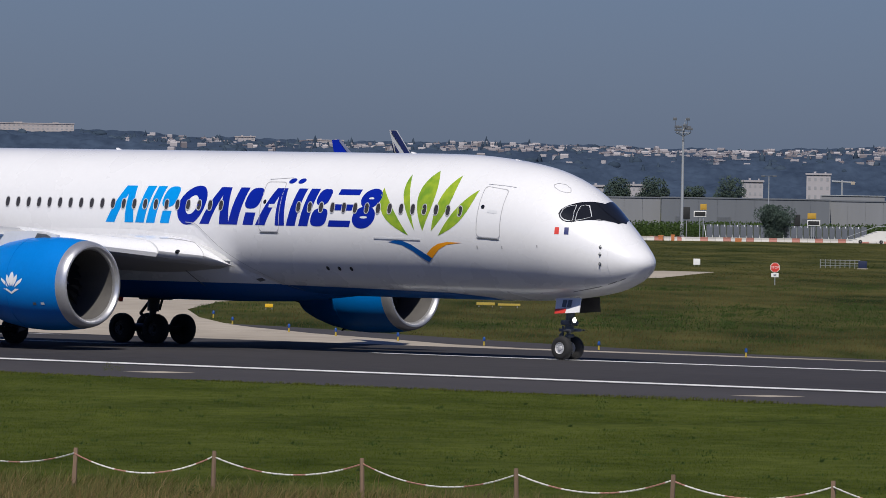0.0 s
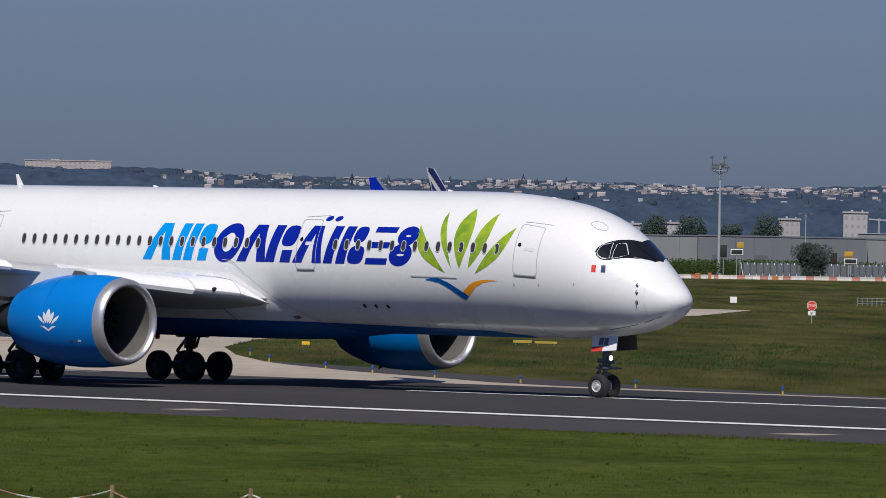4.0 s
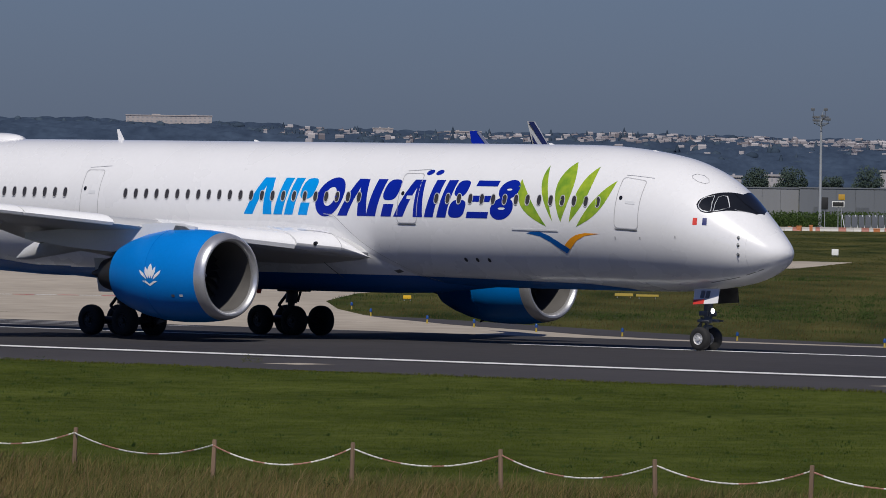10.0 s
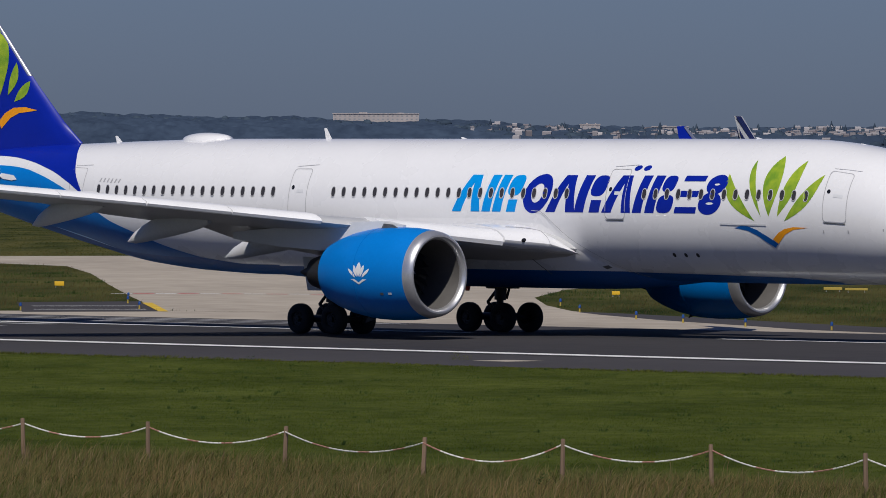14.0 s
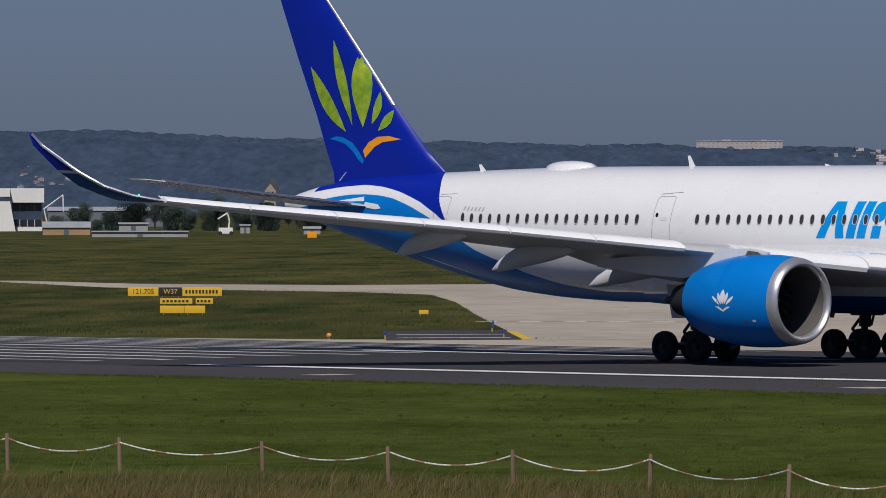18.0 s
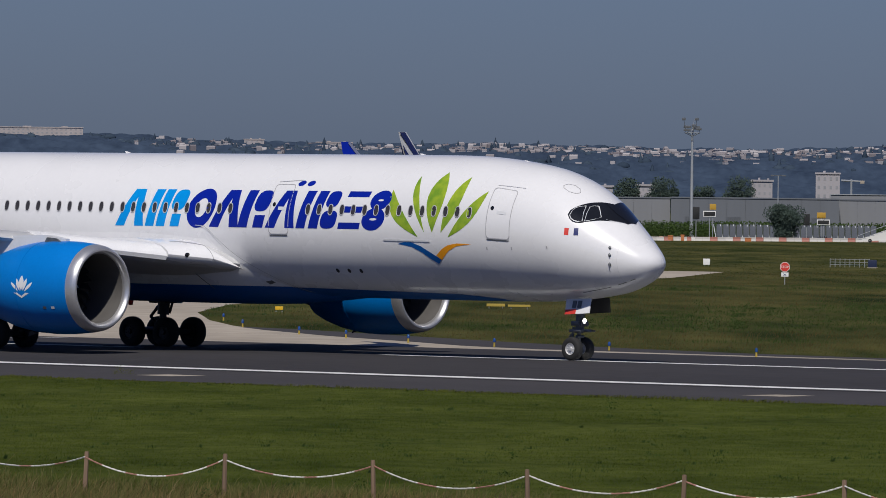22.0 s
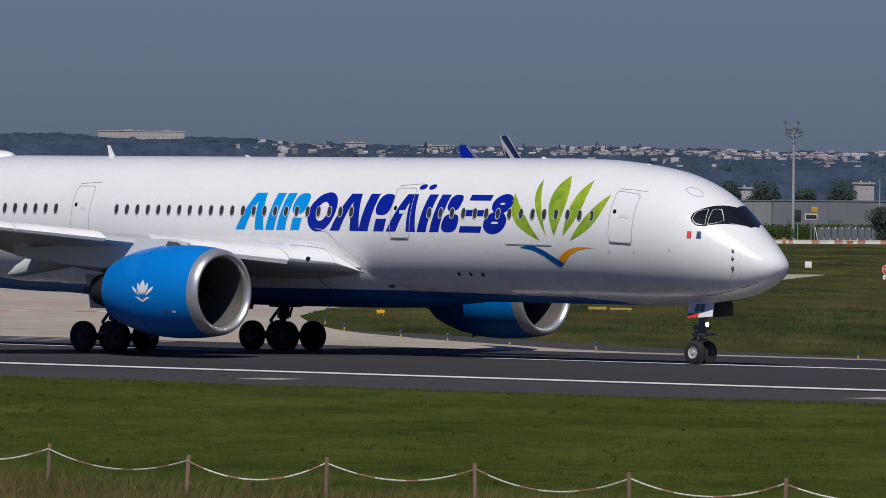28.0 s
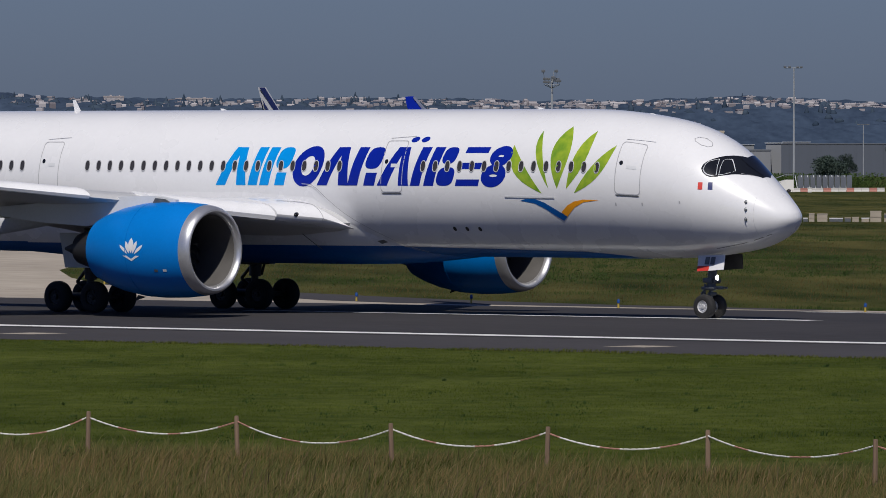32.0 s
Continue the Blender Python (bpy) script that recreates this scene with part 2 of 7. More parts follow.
bm = bmesh.new()
rings = [[bm.verts.new((r * math.cos(2 * math.pi * i / 96), r * math.sin(2 * math.pi * i / 96), 0)) for i in range(96)] for r in (12, 30, 60, 90, 120, 160, 200, 260, 330, 420, 540, 700, 900, 1150, 1500, 1900, 2500, 3300, 4200, 4800)]
for p, q in zip(rings, rings[1:]):
    for i in range(96):
        bm.faces.new((p[i], q[i], q[(i + 1) % 96], p[(i + 1) % 96]))
bm.faces.new(rings[0])
tagged(link("ground", bm, SOIL, smooth=False), "flat airfield ground with patchy green and dry grass", "ground", kind="structure")
NEAR = -38.2
sheet("lawn", [(-700, -330), (700, -330), (700, NEAR + 0.6), (-700, NEAR + 0.6)], 0.004, LAWN_SOIL, "mown green lawn beside the runway", "lawn")
CROWN_Y, CROWN_Z = (-45.0, -24.4, 0.0, 24.4, 30.2), (0.0, 0.0, 0.115, -0.20, -0.345)


def crowned(ob):
    """Lay a sheet on the runway's cross fall, high along the centre line and lower on the far side."""
    bm = bmesh.new()
    bm.from_mesh(ob.data)
    for y in CROWN_Y[1:-1]:
        bmesh.ops.bisect_plane(bm, geom=bm.verts[:] + bm.edges[:] + bm.faces[:], plane_co=(0, y, 0), plane_no=(0, 1, 0), dist=1e-5)
    for v in bm.verts:
        v.co.z += float(np.interp(v.co.y, CROWN_Y, CROWN_Z))
    bm.to_mesh(ob.data)
    bm.free()
    return ob


crowned(sheet("runway_shoulder", [(-700, NEAR), (700, NEAR), (700, 30.2), (-700, 30.2)], 0.012, SHOULDER, "dark grey asphalt runway shoulder", "runway"))
crowned(sheet("runway", [(-700, -24.4), (700, -24.4), (700, 24.4), (-700, 24.4)], 0.020, ASPHALT, "dark grey asphalt runway with rubber marks", "runway"))
# concrete: the far edge strip, the flared mouth of the taxiway and the cross taxiway behind
sheet("edge_strip", [(-99, 17.2), (60, 17.2), (20, 18.4), (-5, 21.0), (-22, 24.6), (-42, 33), (-74, 33), (-80, 29.6), (-85.5, 22.4), (-99, 17.5)], 0.006, CONCRETE, "pale concrete strip along the runway edge", "taxiway")
sheet("taxiway", [(-42, 33), (-50, 37), (-60, 42), (-68, 47.5), (-80, 58.5), (-97.8, 76.6), (-117, 100), (-124, 111), (-170, 175), (-206, 250), (-236, 294), (-242, 294), (-236, 262), (-262, 206),
                  (-266, 190), (-285, 184), (-312, 193), (-316, 191), (-288, 176), (-268, 165), (-249, 160), (-231, 158), (-215, 151), (-184, 124), (-145, 88.4), (-110, 56.7), (-80, 29.8), (-78, 31), (-74, 33)], 0.008, CONCRETE, "pale worn concrete taxiway joining the runway", "taxiway")
sheet("paved_island", [(-81.8, 21.8), (-78.8, 28.4), (-101, 48.5), (-102.5, 40.8)], 0.010, SHOULDER, "dark paved island with pale lines", "taxiway")


sheet("paved_verge", [(-66.8, 46.3), (-59.8, 40.8), (-54.5, 37.2), (-49.5, 33.6), (-45.5, 31.2), (-38.2, 27.1), (-30.4, 22.2), (-24.0, 19.9), (0, 18.8), (0, 20.6), (-14.9, 23.0), (-23.1, 25.5), (-34.2, 30.5), (-46.9, 37.0), (-54.1, 40.9), (-61.2, 44.4)],
      0.011, SHOULDER, "grey paved verge beside the taxiway", "taxiway")


# ---- markings ----
WORN = mat("worn_threshold_marking", (0.20, 0.20, 0.20), 0.75, var=0.6, scale=0.5, fine=3, stretch=(0.12, 1.4, 1), tint=(0.66, 0.66, 0.66), crisp=0.12)
def marking(name, x0, x1, y0, y1, material=LINE, z=0.027, label="worn white painted runway line"):
    return crowned(sheet(name, [(x0, y0), (x1, y0), (x1, y1), (x0, y1)], z, material, label, "marking"))


marking("edge_line", -46, 500, -23.5, -22.15)
for x0, x1 in ((-60, -29.8), (-15.3, 14.7), (32, 62), (82, 112)):
    marking("centre_line_dash", x0, x1, -0.5, 0.7, label="white dash of the runway centre line")
for k in range(12):
    y = -21.5 + 3.85 * k
    if abs(y) > 1.5:
        marking("threshold_bar", -140, -53.5 - 2 * abs((k * 7) % 3 - 1) * 0.3, y - 0.5, y + 0.5, WORN, label="white threshold bar on the runway")
marking("far_edge_line", -3.4, 300, 22.4, 23.2)
sheet("holding_line", [(-78.75, 28.4), (-78.4, 28.75), (-97.4, 46.0), (-97.8, 45.6)], 0.014, YELLOW, "yellow painted taxiway edge line", "marking")
for a, b in (((-86.5, 27.0), (-83.4, 32.0)), ((-93.5, 33.5), (-90.6, 38.4))):
    d = Vector((b[0] - a[0], b[1] - a[1]))
    n = Vector((-d.y, d.x)).normalized() * 0.35
    sheet("island_line", [(a[0] + n.x, a[1] + n.y), (b[0] + n.x, b[1] + n.y), (b[0] - n.x, b[1] - n.y), (a[0] - n.x, a[1] - n.y)], 0.016, LINE, "pale painted line on the paved island", "marking")
# red and white stripes across the taxiway
for k in range(12):
    a = Vector((-121.0 + k * 0.95, 65.5 + k * 0.87))
    sheet("taxiway_stripe", [(a.x, a.y), (a.x + 0.9, a.y + 0.82), (a.x + 0.2, a.y + 1.6), (a.x - 0.7, a.y + 0.78)], 0.014, RED if k % 2 else LINE, "faded red and white stripe on the taxiway", "marking")
for x0, w in ((0.6, 1.9), (30, 1.8), (-29.3, 1.3)):
    sheet("concrete_pad", [(x0, -32.2), (x0 + w, -32.2), (x0 + w, -30.2), (x0, -30.2)], 0.016, CONCRETE, "pale concrete inspection pad beside the runway", "pad")
# ---- airliner ----
NOSE = 0.36
FUS = np.array((  # aft of nose, top, bottom, widest height, half width
    (0.36, 4.16, 4.14, 4.15, 0.01), (0.50, 4.51, 3.84, 4.15, 0.50), (0.83, 4.84, 3.51, 4.18, 0.88), (1.31, 5.28, 3.24, 4.28, 1.21),
    (2.26, 6.08, 2.92, 4.53, 1.73), (3.21, 6.86, 2.76, 4.83, 2.14), (4.15, 7.43, 2.64, 5.08, 2.45), (5.10, 7.82, 2.57, 5.28, 2.64),
    (6.05, 8.08, 2.52, 5.40, 2.78), (8.00, 8.37, 2.50, 5.50, 2.94), (10.00, 8.52, 2.50, 5.52, 2.98), (12.00, 8.55, 2.50, 5.52, 2.98),
    (25.00, 8.55, 2.50, 5.52, 2.98), (42.00, 8.55, 2.52, 5.52, 2.98), (45.60, 8.54, 2.64, 5.55, 2.96), (49.20, 8.47, 2.95, 5.66, 2.78),
    (52.90, 8.36, 3.62, 5.98, 2.42), (56.70, 8.24, 4.44, 6.34, 1.88), (60.50, 7.98, 5.35, 6.67, 1.28), (62.40, 7.76, 5.86, 6.81, 0.95),
    (64.40, 7.35, 6.42, 6.90, 0.50), (65.20, 7.12, 6.62, 6.88, 0.26)))


def hermite(u, xs, ys):
    i = int(np.clip(np.searchsorted(xs, u) - 1, 0, len(xs) - 2))
    def slope(k):
        if k == 0:
            return (ys[1] - ys[0]) / (xs[1] - xs[0])
        if k == len(xs) - 1:
            return (ys[-1] - ys[-2]) / (xs[-1] - xs[-2])
        a, b = (ys[k] - ys[k - 1]) / (xs[k] - xs[k - 1]), (ys[k + 1] - ys[k]) / (xs[k + 1] - xs[k])
        return 0.0 if a * b <= 0 else 2 * a * b / (a + b)
    h = xs[i + 1] - xs[i]
    t = (u - xs[i]) / h
    return (ys[i] * (1 + 2 * t) * (1 - t) ** 2 + slope(i) * h * t * (1 - t) ** 2 + ys[i + 1] * t * t * (3 - 2 * t) + slope(i + 1) * h * t * t * (t - 1))


ROOT_S = np.sqrt(FUS[:, 0] - NOSE)


def hull(s, th, off=0.0, side=-1):
    """A point of the fuselage skin: s metres aft of the nose, th degrees up from its widest line, off metres proud; side -1 is starboard."""
    u = math.sqrt(max(s - NOSE, 0))
    top, bot, mid, w = (hermite(u, ROOT_S, FUS[:, k]) for k in (1, 2, 3, 4))
    c, d = math.cos(radians(th)), math.sin(radians(th))
    h = top - mid if d >= 0 else mid - bot
    return Vector((-s, side * (w + off) * c, mid + (h + off) * d))
# ---- end hull
airliner = thing("airliner", "white twin-engine jet airliner with blue engines on the runway", "airplane")

# fuselage skin
bm = bmesh.new()
stations = [NOSE + q for q in (0.0, 0.03, 0.08, 0.15, 0.25, 0.4)] + list(np.arange(0.9, 8.0, 0.25)) + list(np.arange(8.0, 12.0, 0.5)) + list(np.arange(12, 42, 2.0)) + list(np.arange(42, 65.0, 0.6)) + [65.2]
angs = [360 * i / 96 for i in range(96)]
rings = []
for s in stations:
    ring = []
    for a in angs:
        c = math.cos(radians(a))
        th = math.degrees(math.asin(math.sin(radians(a))))
        ring.append(hull(s, th, 0.0, -1 if c >= 0 else 1))
    rings.append(ring)
loft(bm, rings)
fuselage = part("fuselage", bm, WHITE, airliner, "glossy white fuselage with rounded nose and tapered tail")


def decal(name, outline, material, parent, label="", off=0.009, step_s=0.4, step_t=3.75):
    """Paint on the skin: an outline in (s, th), cut up and laid on the fuselage."""
    bm = bmesh.new()
    shapes = outline if isinstance(outline[0][0], (tuple, list)) else [outline]
    fs = [bm.faces.new([bm.verts.new((s, t * 0.05, 0)) for s, t in shape]) for shape in shapes]
    bmesh.ops.triangulate(bm, faces=fs)
    outline = [p for shape in shapes for p in shape]
    ss, ts = [p[0] for p in outline], [p[1] for p in outline]
    for axis, lo, hi, st in ((0, min(ss), max(ss), step_s), (1, min(ts) * 0.05, max(ts) * 0.05, step_t * 0.05)):
        k = math.floor(lo / st) + 1
        while k * st < hi:
            co, no = [0, 0, 0], [0, 0, 0]
            co[axis], no[axis] = k * st, 1
            bmesh.ops.bisect_plane(bm, geom=bm.verts[:] + bm.edges[:] + bm.faces[:], plane_co=co, plane_no=no, dist=1e-5)
            k += 1
    for v in bm.verts:
        th = v.co.y / 0.05
        v.co = hull(v.co.x, th, off) if th <= 90 else hull(v.co.x, 180 - th, off, 1)
    bmesh.ops.recalc_face_normals(bm, faces=bm.faces)
    return part(name, bm, material, parent, label)


def band(name, ss, lo, hi, material, label, off=0.012, n=14, both=True):
    """A band of paint between two angles that change along the fuselage; both sides meet at the keel or crown."""
    bm = bmesh.new()
    for side in (-1, 1) if both else (-1,):
        rows = [[bm.verts.new(hull(s, lo(s) + (hi(s) - lo(s)) * k / n, off, side)) for k in range(n + 1)] for s in ss]
        for p, q in zip(rows, rows[1:]):
            for k in range(n):
                bm.faces.new((p[k], p[k + 1], q[k + 1], q[k]))
    bmesh.ops.remove_doubles(bm, verts=bm.verts, dist=1e-4)
    bmesh.ops.recalc_face_normals(bm, faces=bm.faces)
    return part(name, bm, material, fuselage, label)


def table(*pts):
    xs, ys = [p[0] for p in pts], [p[1] for p in pts]
    return lambda s: float(np.interp(s, xs, ys))


belly_top = table((7.6, -89), (8.2, -74), (9.7, -66), (14.3, -62.5), (20.6, -59), (42.3, -58), (44.8, -51), (46.9, -38.7), (48.5, -28), (50.0, -19.5), (51, -11), (51.7, 0), (52.2, 13), (52.6, 24), (53.05, 43), (53.6, 62), (54.1, 78), (54.6, 89.9))
keel_top = table((44.8, -51), (47, -54), (50.7, -57), (54.7, -49), (58, -62), (61, -89))
swoosh_top = table((51.7, -0.5), (52.2, 6), (52.76, 11.8), (54.1, 23.7), (55.96, 36.2), (57.5, 45), (58.92, 50.9), (60.5, 50), (62.2, 45), (63.84, 39.8))
azure_top = table((51.7, -3), (52.3, 0), (53.58, 9.1), (54.78, 17), (56.25, 25.4), (57.4, 28.7), (58.46, 29.9), (59.5, 29), (60.31, 26.2), (61.2, 21), (62.01, 14.1), (63.4, -10), (65, -40))
band("belly_paint", [7.6, 8.2, 9, 10, 12, 15, 18, 22, 26, 30, 34, 38] + list(np.arange(41, 61, 0.25)), lambda s: -90, lambda s: min(belly_top(s), keel_top(s)) if s > 44.8 else belly_top(s), BELLY, "deep blue painted belly", n=30)
band("tail_paint", list(np.arange(44.8, 65.1, 0.15)), keel_top, lambda s: belly_top(s) if s < 51.75 else azure_top(s), TAIL_BLUE, "mid blue painted tail cone", n=40)
band("tail_azure_flash", list(np.arange(52.4, 63.4, 0.2)), lambda s: azure_top(s) - min(30, 1 + (s - 52.4) * 9), azure_top, AZURE, "azure flash on the tail cone", off=0.018, n=12)
band("fin_root_paint", list(np.arange(51.75, 62.7, 0.15)), swoosh_top, lambda s: min(90, belly_top(s)) if s < 54.6 else 90, BLUE, "royal blue paint round the fin root", n=30)
# glint along the tail cone, painted as a pale blue band
band("tail_streak", list(np.arange(50.7, 54.9, 0.3)), lambda s: keel_top(s) + 0.8, lambda s: keel_top(s) + 0.9 + 2.6 * math.sin(math.pi * (s - 50.6) / 4.4), GLINT_BLUE, "thin pale blue glint painted on the tail cone", off=0.018, n=3, both=False)
decal("tail_swoosh", [(61.2, 12.0), (60.2, 17.0), (58.44, 25.6), (58.34, 18.1), (59.4, 16.0)], WHITE, fuselage, "white painted swoosh on the azure tail", off=0.026)
decal("stabilizer_root_plate", [(58.2, 16.5), (57.2, 14.8), (56.9, 9.5), (57.3, 7.2), (58.0, 7.8), (58.3, 11)], WHITE, fuselage, "white plate at the tailplane root", off=0.05)

# cabin windows
WIN = [(50.7 - 0.6345 * i) for i in range(19)] + [35.56 - 0.6318 * i for i in range(23)] + [17.22 - 0.6407 * i for i in range(15)]
wm, bz = None, None
for i, s in enumerate(WIN):
    th0 = 13.2 if s < 46 else 13.2 - (s - 46) * 0.55
    oval = [(0.112 * math.copysign(abs(math.cos(a)) ** 0.8, math.cos(a)), 0.205 * math.copysign(abs(math.sin(a)) ** 0.8, math.sin(a))) for a in [2 * math.pi * k / 20 for k in range(20)]]
    base = hull(s, th0)
    du = (hull(s, th0 + 1) - hull(s, th0 - 1)).normalized()
    ds = (hull(s + 0.2, th0) - hull(s - 0.2, th0)).normalized()
    nn = ds.cross(du).normalized()
    if nn.y > 0:
        nn = -nn
    if wm is None or s > 45:
        bm = bmesh.new()
        outer = [bm.verts.new(ds * a * 1.0 * 1.3 + du * b * 1.22 + nn * 0.008) for a, b in oval]
        lip = [bm.verts.new(ds * a * 1.12 + du * b * 1.08 + nn * 0.020) for a, b in oval]
        inn = [bm.verts.new(ds * a + du * b + nn * 0.007) for a, b in oval]
        for p, q in ((outer, lip), (lip, inn)):
            for k in range(20):
                bm.faces.new((p[k], p[(k + 1) % 20], q[(k + 1) % 20], q[k]))
        ob = part("cabin_window", bm, BEZEL, fuselage, "oval cabin window with grey bezel")
        bm = bmesh.new()
        bm.faces.new([bm.verts.new(ds * a * 1.02 + du * b * 1.02 + nn * 0.009) for a, b in oval])
        gl = bpy.data.meshes.new("pane")
        bm.to_mesh(gl)
        bm.free()
        gl.materials.append(WINDOW_DARK)
        me = ob.data
        wm, bz = me, gl
    else:
        ob = new("cabin_window", wm)
        ob.parent = fuselage
        tagged(ob, "oval cabin window with grey bezel")
    ob.location = base
    pane = new("pane", bz)
    pane.parent = fuselage
    pane.location = base
    pane.name = "window_pane"


# cabin doors: raised seam, handle, window and sill
def door(s0, s1, t0, t1):
    def ring(ins):
        r = 0.16
        pts = []
        a0, a1, b0, b1 = s0 + ins, s1 - ins, t0 + ins * 19, t1 - ins * 19
        for cx, cy, q in ((a1 - r, b1 - r * 19, 0), (a0 + r, b1 - r * 19, 1), (a0 + r, b0 + r * 19, 2), (a1 - r, b0 + r * 19, 3)):
            for k in range(5):
                a = radians(90 * q + 22.5 * k)
                pts.append((cx + r * math.cos(a), cy + r * 19 * math.sin(a)))
        return pts
    bm = bmesh.new()
    def dense(pts):
        out = []
        for p, q in zip(pts, pts[1:] + pts[:1]):
            n = max(1, int(abs(q[1] - p[1]) / 4))
            out += [(p[0] + (q[0] - p[0]) * k / n, p[1] + (q[1] - p[1]) * k / n) for k in range(n)]
        return out
    o, i = dense(ring(0.0)), dense(ring(0.0))
    cs, ct = (s0 + s1) / 2, (t0 + t1) / 2
    i = [(cs + (s - cs) * 0.945, ct + (t - ct) * 0.97) for s, t in o]
    n = len(o)
    vo, vi = [bm.verts.new(hull(s, t, 0.010)) for s, t in o[:n]], [bm.verts.new(hull(s, t, 0.010)) for s, t in i[:n]]
    if len(o) == len(i):
        for k in range(n):
            bm.faces.new((vo[k], vo[(k + 1) % n], vi[(k + 1) % n], vi[k]))
    bmesh.ops.recalc_face_normals(bm, faces=bm.faces)
    d = part("cabin_door", bm, SEAM, fuselage, "closed white cabin door outlined by its grey seam")
    mid = (t0 + t1) / 2
    decal("door_window", [(s1 - 0.22 + 0.09 * math.cos(a), mid + 3 + 1.9 * math.sin(a)) for a in [math.pi * k / 6 for k in range(12)]], GLASS, fuselage, "small dark door window")
    decal("door_notice", [(s0 + 0.25, mid + 1.2), (s1 - 0.48, mid + 1.2), (s1 - 0.48, mid - 1.6), (s0 + 0.25, mid - 1.6)], PALE_GREY, fuselage, "pale grey marking on a cabin door")
    decal("door_sill", [(s0 + 0.02, t0 - 0.3), (s1 - 0.02, t0 - 0.3), (s1 - 0.1, t0 - 1.2), (s0 + 0.1, t0 - 1.2)], STEEL, fuselage, "dark grey door sill", off=0.02)
    decal("rain_gutter", [(s0 - 0.25, t1 + 4.2), (s1 - 0.1, t1 + 2.3), (s1 - 0.1, t1 + 1.9), (s0 - 0.25, t1 + 3.8)], SEAM, fuselage, "thin grey rain gutter", off=0.02)


for s0, s1, t0, t1 in ((6.12, 7.33, -7.0, 38.5), (18.26, 19.40, -7.2, 35.1), (37.18, 38.30, -6.5, 34.2), (51.82, 52.85, -6, 32)):
    door(s0, s1, t0, t1)

# title on the side, drawn as plain shapes: chevrons, bars, rings and discs that lean forward
LEAN = 0.0135                     # metres forward for each degree up the side


def tilted(pts):
    return [(s - LEAN * t, t) for s, t in pts]


def chevron(a, b, w):
    """A peak over a base from a (aft) to b, with legs w wide."""
    m = (a + b) / 2
    return [tilted([(a, -2), (a - w, -2), (m - 0.02, 22), (b + w, -2), (b, -2), (m - 0.30, 29), (m + 0.30, 29)])]


def upright(a, b):
    return [tilted([(a, -2), (a, 29), (b, 29), (b, -2)])]


def ring(a, b, t0, t1, w, n=14):
    """An oval ring in two halves."""
    cs, ct, rs, rt = (a + b) / 2, (t0 + t1) / 2, (a - b) / 2, (t1 - t0) / 2
    k = 1 - w / rs
    kt = 1 - w * 19 / rt
    out = []
    for q in (0, 1):
        arc = [math.pi * (q + j / n) for j in range(n + 1)]
        out.append(tilted([(cs + rs * math.cos(e), ct + rt * math.sin(e)) for e in arc] + [(cs + rs * k * math.cos(e), ct + rt * kt * math.sin(e)) for e in reversed(arc)]))
    return out


def disc(a, b, t0, t1, n=20):
    return [tilted([((a + b) / 2 + (a - b) / 2 * math.copysign(abs(math.cos(e)) ** 0.7, math.cos(e)), (t0 + t1) / 2 + (t1 - t0) / 2 * math.copysign(abs(math.sin(e)) ** 0.7, math.sin(e))) for e in [2 * math.pi * j / n for j in range(n)]])]


def rung(a, b, t0, t1):
    return [tilted([(a, t0), (a, t1), (b, t1), (b, t0)])]


for k, shapes in ((0, chevron(28.30, 26.66, 0.52)), (0, upright(26.55, 26.05)), (0, upright(25.92, 25.42)), (0, disc(25.32, 24.50, 11, 29)), (0, rung(25.10, 24.58, -2, 8)),
                  (1, ring(24.30, 22.75, -3, 30, 0.45)), (1, chevron(22.80, 21.12, 0.54)), (1, upright(21.15, 20.62)), (1, disc(20.52, 19.66, 11, 29)), (1, rung(20.30, 19.72, -2, 8)),
                  (1, chevron(19.58, 17.92, 0.54)), (1, upright(17.82, 17.32)), (1, upright(17.12, 16.60)), (1, disc(16.52, 15.80, 15, 29)), (1, disc(16.52, 15.62, -2, 12.5)),
                  (1, rung(15.45, 14.25, 24, 29)), (1, rung(15.45, 14.35, 11, 16)), (1, rung(15.45, 14.25, -2, 3)), (1, ring(14.05, 12.95, 13, 30, 0.40)), (1, ring(14.20, 12.95, -3, 15, 0.42))):
    decal("title_shape", shapes, BLUE if k else TITLE_AZURE, fuselage, "royal blue plain shape of the painted title" if k else "azure plain shape of the painted title")
for s in (17.98, 17.45):
    decal("title_dot", [(s + 0.2 * math.cos(q) - 0.05 * math.sin(q), 36 + 2.7 * math.sin(q)) for q in [math.pi * k / 8 for k in range(16)]], BLUE, fuselage, "royal blue dot over the title")


def leaf(p, q, bulge_a, bulge_b, n=9):
    """An outline with two pointed ends and two bulging sides."""
    (x0, y0), (x1, y1) = p, q
    dx, dy = x1 - x0, y1 - y0
    up, dn = [], []
    for k in range(n + 1):
        t = k / n
        b = math.sin(math.pi * t ** 0.9)
        x, y = x0 + dx * t, y0 + dy * t
        up.append((x + bulge_a[0] * b, y + bulge_a[1] * b))
        dn.append((x + bulge_b[0] * b, y + bulge_b[1] * b))
    return up + dn[-2:0:-1]


